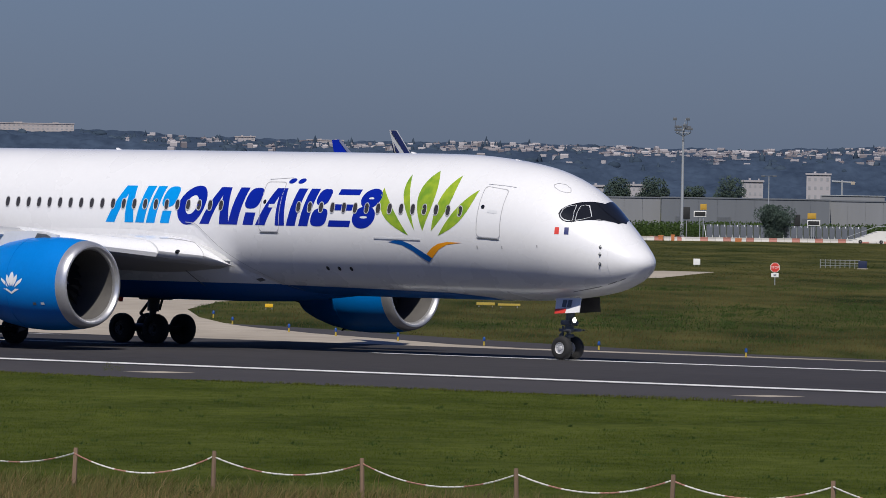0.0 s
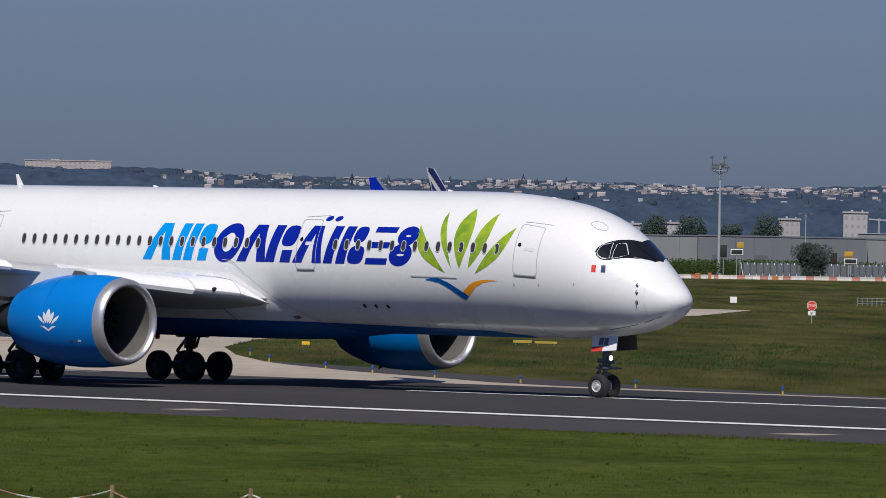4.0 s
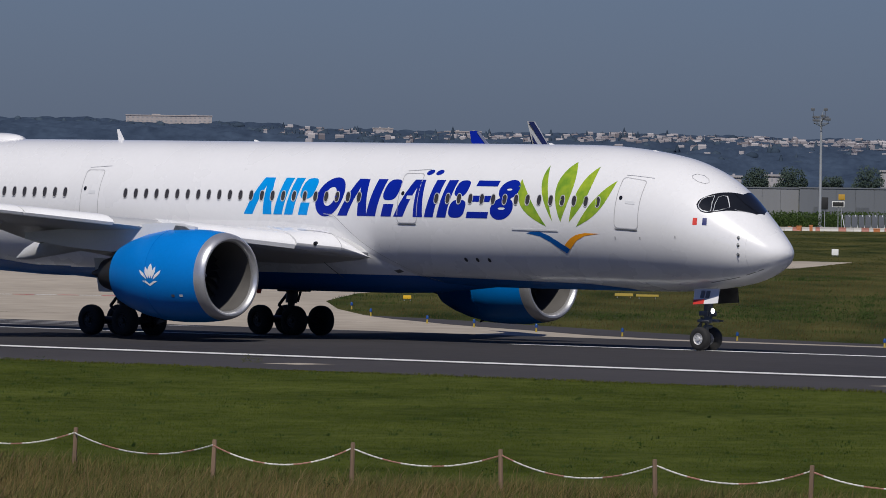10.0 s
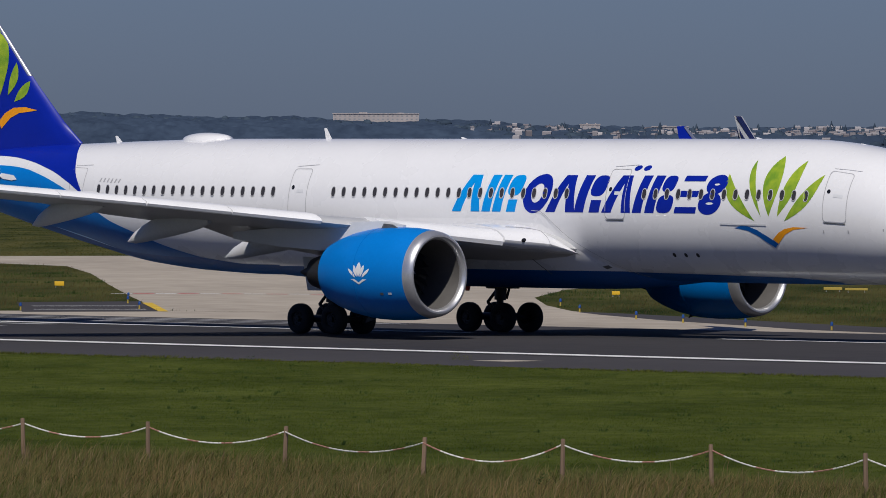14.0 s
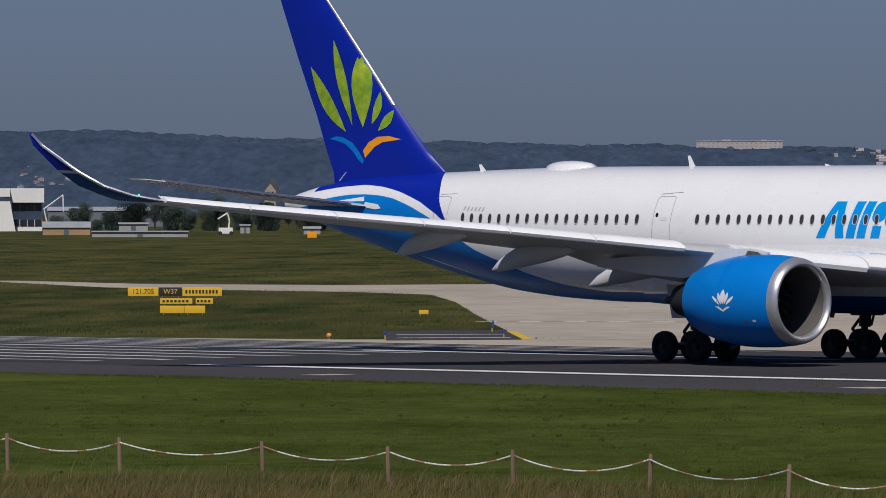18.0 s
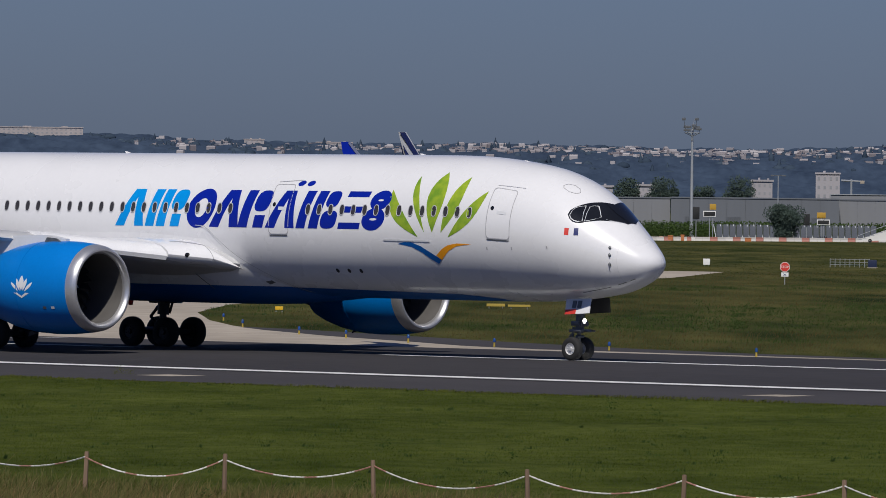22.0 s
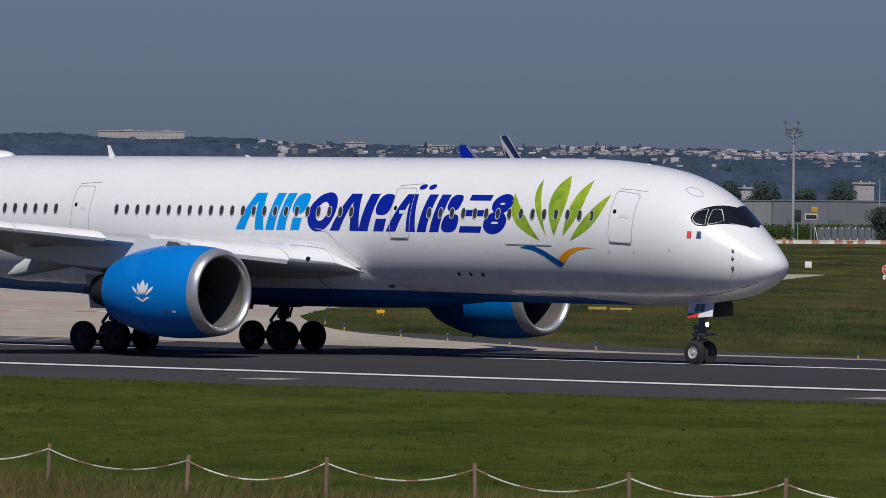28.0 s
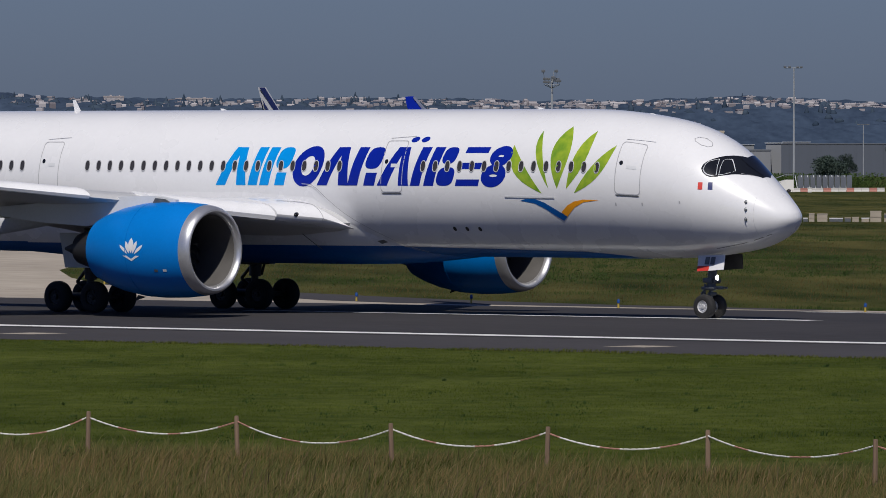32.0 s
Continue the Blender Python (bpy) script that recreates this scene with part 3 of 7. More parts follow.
for p, q, a, b in (((12.71, 31.1), (10.99, -7.6), (0.52, -5), (-0.06, -1.5)), ((11.53, 44.9), (10.63, -4), (0.36, 1.2), (-0.06, -2.5)), ((10.17, 50), (10.2, -3.9), (0.48, 0), (-0.44, 0)),
                   ((8.81, 46.4), (9.73, -3.9), (0.16, 2.4), (-0.34, -5.5)), ((7.55, 33.7), (9.35, -7.3), (0.0, 2.4), (-0.30, -7.0))):
    decal("painted_leaf", leaf(p, q, a, b), LEAF_GREEN, fuselage, "green and lime painted leaf")
decal("blue_wave", [(12.14, -13.2), (11.75, -11.6), (11.4, -11.7), (10.9, -14.8), (10.41, -19.9), (10.1, -23.5), (9.89, -26.1), (10.12, -29.7), (10.5, -25), (10.88, -20), (11.4, -15.5)], BELLY, fuselage, "blue painted wave")
decal("orange_wave", [(10.13, -22.3), (9.75, -16.8), (9.4, -13.7), (8.9, -12.0), (8.11, -12.3), (8.5, -13.1), (8.94, -14.3), (9.4, -18.2), (9.89, -26.1)], ORANGE, fuselage, "orange painted wave")
decal("red_flag_bar", [(3.65, 16.9), (3.48, 18.6), (3.45, 10.9), (3.63, 9.3)], RED, fuselage, "red painted flag bar")
decal("blue_flag_bar", [(3.28, 20.9), (3.12, 23.1), (3.07, 14.8), (3.25, 12.8)], NAVY, fuselage, "navy painted flag bar")
for i in range(6):
    decal("registration_bar", [(50.75 - i * 0.26, 18.2), (50.66 - i * 0.26, 18.2), (50.58 - i * 0.26, 22.2), (50.67 - i * 0.26, 22.2)], SEAM, fuselage, "grey bar of the painted registration")

# cockpit windows: a dark mask and three panes a side
mask = [(3.69, 32.4), (3.67, 37.9), (3.58, 43.2), (3.32, 56.4), (3.1, 68.4), (2.92, 81.2), (2.82629, 90)]
low = [(1.89669, 90), (1.87771, 80), (1.94, 77.4), (2.32, 57.4), (2.77, 40.3), (3.09, 30.3), (3.29, 27.6), (3.42, 27.1), (3.59, 28.9)]
cockpit = decal("cockpit_window_mask", mask + low, GLASS, fuselage, "black mask round the cockpit windows", off=0.010, step_s=0.2, step_t=4)
decal("cockpit_window_mask", [(s, 180 - t) for s, t in mask + low], GLASS, fuselage, "black mask round the cockpit windows", off=0.010, step_s=0.2, step_t=4)


def seamline(pts, w=0.022, material=PALE_GREY, name="window_seal", label="pale grey window seal", off=0.016):
    bm = bmesh.new()
    P = [hull(s, t, off) if t <= 90 else hull(s, 180 - t, off, 1) for s, t in pts]
    N = [hull(s, t, off + 1) - hull(s, t, off) for s, t in pts]
    rows = []
    for i, p in enumerate(P):
        d = (P[min(i + 1, len(P) - 1)] - P[max(i - 1, 0)]).normalized()
        c = d.cross(N[i]).normalized() * w
        rows.append((bm.verts.new(p + c), bm.verts.new(p - c)))
    for a, b in zip(rows, rows[1:]):
        bm.faces.new((a[0], a[1], b[1], b[0]))
    bmesh.ops.recalc_face_normals(bm, faces=bm.faces)
    return part(name, bm, material, fuselage, label)


seamline([(3.61, 32.2), (3.6, 39), (3.53, 44.2), (3.4, 49.1), (3.27, 53.3), (3.19, 43.6), (3.09, 33.2), (3.23, 30), (3.38, 28.8), (3.52, 29.7), (3.61, 32.2)])
seamline([(3.01, 34.7), (3.08, 44.7), (3.14, 55.3), (3.06, 60.8), (2.94, 64.9), (2.76, 59.4), (2.6, 53.7), (2.75, 44.3), (2.92, 37.2), (3.01, 34.7)])
seamline([(2, 74), (2.19, 64), (2.42, 56.2)], 0.016)
seamline([(2.91, 77.8), (2.44686, 79), (1.93463, 86)], 0.03, GLASS, "wiper", "black windscreen wiper", 0.03)
# radome joint, hatch and probes
seamline([(3.6, -63.4), (3.03, -60.9), (2.33, -57.6), (1.68, -53.8), (1.1, -50.6)], 0.022, STEEL, "keel_seam", "dark curved seam under the nose", 0.008)
decal("static_port", [(2.37 + 0.12 * math.cos(a), 32.8 + 3.0 * math.sin(a)) for a in [math.pi * k / 8 for k in range(16)]], PALE_GREY, fuselage, "pale grey static port disc")
for s, t in ((7.32, -15), (6.07, -13.8), (4.37, -7.7)):
    decal("placard", [(s - 0.03, t - 1.2), (s + 0.03, t - 1.2), (s + 0.03, t + 1.2), (s - 0.03, t + 1.2)], SEAM, fuselage, "small grey placard on the skin")
seamline([(1.55, t) for t in range(-80, 40, 6)], 0.006, PALE_GREY, "radome_joint", "fine grey joint of the nose cone", 0.007)
seamline([(4.56, 61.8), (4.49, 66.6), (4.24, 70.1), (3.96, 69), (3.82, 64.5), (3.91, 60.1), (4.17, 57.6), (4.46, 58.8), (4.56, 61.8)], 0.018, SEAM, "escape_hatch_seam", "fine grey seam of the cockpit hatch", 0.008)
for s, t in ((1.85, 17.2), (1.82, 4.5), (1.83, -12.3)):
    bm = bmesh.new()
    p, q = hull(s, t), hull(s, t, 0.05)
    rod(bm, p, q, 0.085 if s > 1 else 0.04, 0.03, 8)
    rod(bm, q, q + Vector((0.07, -0.02, -0.05)), 0.022, 0.012, 8)
    part("air_data_probe", bm, STEEL, fuselage, "dark air data probe on the nose")
for s in (15.98, 15.33, 14.66):
    decal("vent", [(s + 0.09 * math.cos(q), -38 + 2.2 * math.sin(q)) for q in [math.pi * k / 5 for k in range(10)]], DARK, fuselage, "small dark vent in the side")
decal("cargo_door_sill", [(12.9, -9.4), (10.35, -10.0), (10.35, -11.2), (12.9, -10.6)], PALE_GREY, fuselage, "pale raised sill on the side", off=0.03)
# roof: dome and blade antennas
bm = bmesh.new()
rings = []
for k in range(13):
    u = k / 12
    h = max(0.02, 0.34 * math.sin(math.pi * u) ** 0.38)
    w = max(0.02, 0.85 * math.sin(math.pi * u) ** 0.5)
    rings.append([Vector((-44.8 - 3.05 * u, w * math.cos(radians(a)), 8.34 + (h + 0.14) * math.sin(radians(a)))) for a in range(0, 181, 15)])
loft(bm, rings, close=False)
part("satellite_dome", bm, WHITE, airliner, "white satellite antenna dome on the roof")
for s, h in ((38.65, 0.5), (52.0, 0.32), (30.3, 0.1), (13.2, 0.09), (7.4, 0.08)):
    bm = bmesh.new()
    z = hull(s, 90).z - 0.03
    loft(bm, [[Vector((-s - 0.22, 0.025, z)), Vector((-s + 0.12, 0.03, z)), Vector((-s + 0.12, -0.03, z)), Vector((-s - 0.22, -0.025, z))],
              [Vector((-s - 0.34, 0.012, z + h)), Vector((-s - 0.2, 0.012, z + h)), Vector((-s - 0.2, -0.012, z + h)), Vector((-s - 0.34, -0.012, z + h))]])
    part("blade_antenna", bm, WHITE, airliner, "white blade antenna on the roof")


# ---- wings ----
def foil(le, chord, thick, twist=0.0, droop=0.0):
    """A closed section round the chord, drooped behind 75 per cent."""
    up, lo = [], []
    for k in range(15):
        x = 0.5 * (1 - math.cos(math.pi * k / 14))
        t = thick * chord * 5 * (0.2969 * math.sqrt(x) - 0.126 * x - 0.3516 * x * x + 0.2843 * x ** 3 - 0.1036 * x ** 4)
        camber = 0.006 * chord * math.sin(math.pi * x) - droop * max(0, x - 0.72) * chord - 0.12 * chord * max(0, 0.10 - x)
        z = camber - math.tan(radians(twist)) * x * chord
        up.append((x * chord, z + t))
        lo.append((x * chord, z - t))
    return up + lo[-2:0:-1]


WING = ((0.5, 20.6, 14.6, 3.83, 0.105), (2.6, 21.5, 13.6, 4.01, 0.10), (5.1, 23.2, 11.6, 4.22, 0.095), (8.5, 25.6, 9.9, 4.60, 0.09), (10.5, 27.0, 9.0, 4.85, 0.085), (14.6, 29.9, 7.6, 5.29, 0.08),
        (17.5, 31.9, 6.75, 5.60, 0.075), (20.0, 33.65, 6.0, 5.84, 0.072), (24.0, 36.45, 4.8, 6.22, 0.072), (28.0, 39.25, 3.6, 6.60, 0.072), (29.6, 40.6, 2.85, 6.80, 0.07))
TIP = ((30.2, 41.8, 2.0, 7.02), (30.75, 42.95, 1.65, 7.4), (31.15, 44.0, 1.3, 7.95), (31.22, 44.2, 1.24, 8.07), (31.45, 45.0, 0.95, 8.58), (31.62, 45.9, 0.62, 9.1), (31.7, 46.5, 0.2, 9.6))


def wing(side):
    bm = bmesh.new()
    rings = []
    for y, s, c, z, th in WING:
        rings.append([Vector((-s - a, side * y, z - 0.0085 * side * y + b)) for a, b in foil(0, c, th * (1.0 if y < 9 else 0.8), 1.0 if y < 9 else 0.6 if y < 17 else 0.0 if y < 23 else -0.7, 0.16 if y < 9 else 0.06 if y < 17 else 0.03)])
    loft(bm, rings)
    w = part("wing", bm, [GREY_METAL], airliner, "grey swept wing with lowered flaps")
    # slats: bright leading edges in segments
    seg = ((5.2, 9.4), (11.6, 14.7), (14.75, 17.7), (17.75, 20.7), (20.75, 23.7), (23.75, 26.7), (26.75, 29.5))
    ys, ss, cs, zs = [np.array([r[k] for r in WING]) for k in range(4)]
    for a, b in seg:
        bm = bmesh.new()
        rings = []
        for y in np.linspace(a, b, 4):
            s, c, z = np.interp(y, ys, ss), np.interp(y, ys, cs), np.interp(y, ys, zs)
            d = min(0.17 * c, 1.15)
            t = (0.22 + 0.036 * c) * (1.25 if y < 10 else 1.0)
            z += 0.05
            prof = [(d, 0.50 * t), (d * 0.55, 0.45 * t), (d * 0.2, 0.30 * t), (-0.06, 0.0 * t), (-0.12, -0.2 * t), (-0.04, -0.42 * t), (d * 0.25, -0.46 * t), (d * 0.3, -0.1 * t)]
            rings.append([Vector((-s - p, side * y, z - 0.0085 * side * y + q)) for p, q in prof])
        loft(bm, rings)
        part("slat", bm, SLAT, w, "bright metal leading-edge slat")
    # white glove at the wing root and the pointed strake in front of it, both full and rounded
    prof = ((3.6, 0.62), (1.9, 0.60), (1.0, 0.50), (0.5, 0.37), (0.22, 0.22), (0.06, 0.08), (0.0, -0.05), (0.06, -0.17), (0.2, -0.27), (0.5, -0.36), (3.0, -0.50))
    for nm, lab, rows in (("wing_glove", "white fixed leading edge at the wing root", ((5.15, 23.12, 4.25, 1.0, 1.0), (4.5, 22.55, 4.17, 1.12, 0.95), (3.9, 22.02, 4.10, 1.25, 0.86), (3.66, 21.82, 4.06, 1.32, 0.80))),
                          ("root_strake", "white pointed strake in front of the wing root", ((3.65, 21.83, 4.055, 1.32, 0.80), (3.45, 21.69, 3.98, 1.22, 0.72), (3.2, 21.52, 3.88, 1.02, 0.58), (2.95, 21.35, 3.77, 0.72, 0.40), (2.75, 21.22, 3.68, 0.36, 0.2), (2.6, 21.12, 3.62, 0.05, 0.05)))):
        bm = bmesh.new()
        loft(bm, [[Vector((-ls - p, side * y, z - 0.0085 * side * y + q * (up if q > 0 else dn))) for p, q in prof] for y, ls, z, up, dn in rows])
        part(nm, bm, WHITE, w, lab)
    bm = bmesh.new()
    for (y0, l0, z0, k0), (y1, l1, z1, k1) in ((((4.62, 22.66, 4.18, 1.1), (3.72, 21.87, 4.07, 1.3))),):
        rows = []
        for q in range(7):                # panel joint along the top of the glove, bent down at its front corner
            u = q / 6
            y, ls, z, k = y0 + (y1 - y0) * u, l0 + (l1 - l0) * u, z0 + (z1 - z0) * u, k0 + (k1 - k0) * u
            d = 0.95 - 0.35 * u ** 3
            rows.append(Vector((-ls - d, side * y, z - 0.0085 * side * y + (0.50 - 0.10 * u ** 3) * k + 0.02)))
        y, ls, z, k = y1, l1, z1, k1
        for pp, qq in prof[3:8]:
            rows.append(Vector((-ls - pp + 0.015, side * (y - 0.012), z - 0.0085 * side * y + qq * (k if qq > 0 else 0.8) + 0.01)))
        for q0, q1 in zip(rows, rows[1:]):
            rod(bm, q0, q1, 0.014, None, 5)
    part("panel_joint", bm, SEAM, w, "fine grey joint round the root panel")
    bm = bmesh.new()
    bmesh.ops.create_uvsphere(bm, u_segments=14, v_segments=8, radius=0.13, matrix=Matrix.Translation((-22.62, side * 4.5, 4.22)) @ Matrix.Diagonal((0.6, 1.25, 0.75, 1)))
    part("wing_root_light", bm, GLASS, w, "dark landing light window in the wing root")
    # flap track fairings
    for y, s1, z1, ln in ((8.0, 37.1, 3.35, 5.6), (12.9, 38.1, 4.05, 5.0), (17.4, 39.3, 4.75, 4.4)):
        bm = bmesh.new()
        rings = []
        for k in range(11):
            u = k / 10
            r = 0.42 * (math.sin(math.pi * min(1, 0.04 + 0.96 * u) ** 0.8) ** 0.55) + 0.02
            drop = 0.9 * u * u
            zz = z1 + 0.9 - drop + (1 - u) * 0.15
            rings.append([Vector((-(s1 - ln * (1 - u)), side * y + 0.72 * r * math.cos(radians(q)), zz + 1.25 * r * math.sin(radians(q)))) for q in range(0, 360, 30)])
        loft(bm, rings)
        part("flap_track_fairing", bm, FAIRING_GREY, w, "grey flap track fairing")
    # curved wing tip, the far one a little further forward
    fwd, more = (0.5, 0.35) if side > 0 else (0.0, 0.0)
    tip_rows = [(29.6, 40.6, 2.85, 6.80)] + [(y, s - fwd * min(1, (z - 6.8) / 1.2), c + more * min(1, (z - 6.8) / 1.2), z) for y, s, c, z in TIP]
    section = lambda y, s, c, z: [Vector((-s - a, side * y + b * 0.3, z - 0.0085 * side * y + b)) for a, b in foil(0, c, 0.07)]
    bm = bmesh.new()
    loft(bm, [section(*r) for r in tip_rows[:4]])
    tip = part("wing_tip", bm, BELLY, w, "deep blue upswept wing tip")
    bm = bmesh.new()
    loft(bm, [section(*r) for r in tip_rows[3:5]])
    part("wing_tip_stripe", bm, PALE_GREY, tip, "pale stripe across the wing tip")
    bm = bmesh.new()
    loft(bm, [section(*r) for r in tip_rows[4:]])
    part("wing_tip_blade", bm, BLUE, tip, "royal blue upper wing tip")
    bm = bmesh.new()
    rings = []
    for y, s, c, z in tip_rows:
        rings.append([Vector((-s + p * min(c, 1.6), side * y + q, z - 0.0085 * side * y + q)) for p, q in ((0.02, -0.03), (0.025, 0.02), (-0.07, 0.05), (-0.07, -0.05))])
    loft(bm, rings)
    part("tip_leading_edge", bm, BARE, w, "bright metal leading edge of the wing tip")
    bm = bmesh.new()
    bmesh.ops.create_uvsphere(bm, u_segments=8, v_segments=6, radius=0.045, matrix=Matrix.Translation((-41.5, side * 30.1, 7.02 - 0.25 * side)))
    part("navigation_light", bm, glow("green_nav_lamp", (0.10, 0.85, 0.55), 0.9) if side < 0 else glow("red_nav_lamp", (0.9, 0.05, 0.03), 2.0), w, "small navigation light")
    return w


wing(-1)
wing(1)
# wing root fairing, a deep bulge round the belly between the wings
FAIR_S, FAIR_TOP, FAIR_OFF = (16.2, 17.2, 18.5, 20.0, 21.5, 23.0, 27.0, 35.0, 38.0, 41.5), (-89, -80, -68, -46, -27, -4, 1, 1, -18, -55), (0.0, 0.10, 0.22, 0.32, 0.36, 0.38, 0.38, 0.34, 0.22, 0.0)
for side in (-1, 1):
    bm = bmesh.new()
    rings = []
    for s in np.linspace(16.2, 41.5, 52):
        top, deep_off = float(np.interp(s, FAIR_S, FAIR_TOP)), float(np.interp(s, FAIR_S, FAIR_OFF))
        ring_pts = []
        for j in range(21):
            u = j / 20
            ring_pts.append(hull(s, -90 + (top + 90) * u, -0.05 + (deep_off + 0.05) * (1 - u ** 1.6) ** 1.1, side))
        rings.append(ring_pts)
    loft(bm, rings, close=False)
    bmesh.ops.bisect_plane(bm, geom=bm.verts[:] + bm.edges[:] + bm.faces[:], plane_co=(0, 0, 2.92), plane_no=(0, 0, 1), dist=1e-5)
    for f in bm.faces:
        f.material_index = 1 if f.calc_center_median().z < 2.92 else 0
    part("wing_root_fairing", bm, [WHITE, BELLY], airliner, "white and blue fairing where wing meets fuselage")
# joint of the fairing's front edge, air inlet and a dark joint in its side
seamline([(s, float(np.interp(s, FAIR_S, FAIR_TOP)) + 2.5) for s in np.linspace(18.3, 23.6, 22)], 0.014, SEAM, "fairing_joint", "fine grey joint along the fairing's front edge", 0.05)
seamline([(24.2, -32), (23.9, -39), (23.65, -46), (23.4, -55)], 0.03, STEEL, "fairing_joint", "dark joint in the side of the fairing", 0.36)
decal("air_inlet", [(20.15, -46), (19.75, -44.5), (19.6, -47), (20.0, -49)], STEEL, fuselage, "dark air inlet in the fairing", off=0.31)


# ---- tail ----
bm = bmesh.new()
FIN = ((7.6, 55.2, 62.0, 0.11), (8.35, 54.5, 62.1, 0.105), (9.3, 55.7, 62.55, 0.10), (11.0, 57.45, 63.25, 0.095), (13.7, 59.95, 64.55, 0.09), (16.4, 62.5, 65.75, 0.085), (16.75, 63.1, 65.9, 0.075), (16.90, 63.8, 65.95, 0.05))


def sym(z, s0, s1, t, n=12):
    c = s1 - s0
    f = lambda x: t * c * 5 * (0.2969 * math.sqrt(x) - 0.126 * x - 0.3516 * x * x + 0.2843 * x ** 3 - 0.1036 * x ** 4)
    xs = [0.5 * (1 - math.cos(math.pi * k / n)) for k in range(n + 1)]
    return [Vector((-s0 - x * c, f(x), z)) for x in xs] + [Vector((-s0 - x * c, -f(x), z)) for x in xs[-2:0:-1]]


loft(bm, [sym(*r) for r in FIN])
fin = part("tail_fin", bm, BLUE, airliner, "royal blue tail fin with painted leaves")
bm = bmesh.new()
rings = []
for z in (11.45, 13.0, 14.8, 16.4):
    s0, s1, t = [float(np.interp(z, [r[0] for r in FIN], [r[k] for r in FIN])) for k in (1, 2, 3)]
    ch = s1 - s0
    half = lambda x: t * ch * 5 * (0.2969 * math.sqrt(x) - 0.126 * x) + 0.010
    xs = (0.032, 0.02, 0.009, 0.002)
    rings.append([Vector((-s0 - x * ch + 0.01, half(x), z)) for x in xs] + [Vector((-s0 + 0.022, 0, z))] + [Vector((-s0 - x * ch + 0.01, -half(x), z)) for x in reversed(xs)])
loft(bm, rings)
part("fin_leading_edge", bm, BARE, fin, "bright metal leading edge of the fin")


def fin_decal(name, outline, material, label, y=None):
    bm = bmesh.new()
    f = bm.faces.new([bm.verts.new((x, z, 0)) for x, z in outline])
    bmesh.ops.triangulate(bm, faces=[f])
    zs = [r[0] for r in FIN]
    for axis, st in ((0, 0.3), (1, 0.5)):
        vals = [p[axis] for p in outline]
        k = math.floor(min(vals) / st) + 1
        while k * st < max(vals):
            co, no = [0, 0, 0], [0, 0, 0]
            co[axis], no[axis] = k * st, 1
            bmesh.ops.bisect_plane(bm, geom=bm.verts[:] + bm.edges[:] + bm.faces[:], plane_co=co, plane_no=no, dist=1e-5)
            k += 1
    for v in bm.verts:
        s, z = -v.co.x, v.co.y
        s0, s1, t = [np.interp(z, zs, [r[k] for r in FIN]) for k in (1, 2, 3)]
        c = s1 - s0
        x = min(1, max(0, (s - s0) / c))
        v.co = Vector((-s, -(t * c * 5 * (0.2969 * math.sqrt(x) - 0.126 * x - 0.3516 * x * x + 0.2843 * x ** 3 - 0.1036 * x ** 4)) - 0.012, z))
    bmesh.ops.recalc_face_normals(bm, faces=bm.faces)
    return part(name, bm, material, fin, label)


for p, q, a, b in (((-63.57, 13.27), (-61.04, 10.2), (-0.32, -0.5), (0.2, 0.1)), ((-61.89, 14.48), (-60.57, 10.5), (-0.35, -0.15), (0.28, 0.05)), ((-60.15, 13.9), (-59.81, 10.4), (-0.62, 0), (0.75, 0.1)),
                   ((-58.75, 12.05), (-59.2, 10.55), (-0.12, 0.0), (0.36, -0.1)), ((-57.85, 11.2), (-58.75, 10.25), (-0.1, 0.12), (0.26, -0.2))):
    fin_decal("painted_leaf", leaf(p, q, a, b), LEAF_GREEN, "green and lime painted leaf")
fin_decal("blue_wave", [(-62.31, 9.89), (-61.8, 10.02), (-61.27, 9.96), (-60.6, 9.72), (-60.12, 9.3), (-59.75, 8.9), (-59.85, 8.72), (-60.2, 8.95), (-60.55, 9.3), (-61.1, 9.65), (-61.7, 9.8)], AZURE, "azure painted wave")
fin_decal("orange_wave", [(-59.81, 9.35), (-59.4, 9.72), (-58.78, 9.97), (-58.0, 10.0), (-57.22, 9.85), (-57.8, 9.78), (-58.4, 9.73), (-59.0, 9.5), (-59.66, 9.0)], ORANGE, "orange painted wave")
bm = bmesh.new()
rod(bm, (-61.2, -0.45, 7.95), (-60.7, -0.5, 8.35), 0.03, 0.02, 6)
part("fin_root_vane", bm, PALE_GREY, fin, "small pale vane at the fin root")
for side in (-1, 1):
    bm = bmesh.new()
    rings = []
    for y, s, c, z in ((0.6, 57.2, 5.6, 6.68), (2.5, 58.8, 4.8, 6.94), (6.0, 61.6, 3.4, 7.46), (8.8, 63.9, 2.2, 7.92), (9.3, 64.5, 1.6, 8.0), (9.42, 65.0, 0.9, 8.02)):
        rings.append([Vector((-s - a, side * y, z + b)) for a, b in foil(0, c, 0.03, -0.8)])
    loft(bm, rings)
    st = part("horizontal_stabilizer", bm, GREY_METAL, airliner, "grey swept horizontal tailplane")
    bm = bmesh.new()
    rings = []
    for y, s, c, z in ((2.2, 58.5, 5, 6.89), (6.0, 61.6, 3.4, 7.46), (8.8, 63.9, 2.2, 7.92)):
        rings.append([Vector((-s + 0.04, side * y, z - 0.02)), Vector((-s - 0.3, side * y, z + 0.10)), Vector((-s - 0.3, side * y, z - 0.10))])
    loft(bm, rings)
    part("stabilizer_leading_edge", bm, BARE, st, "bright metal leading edge")


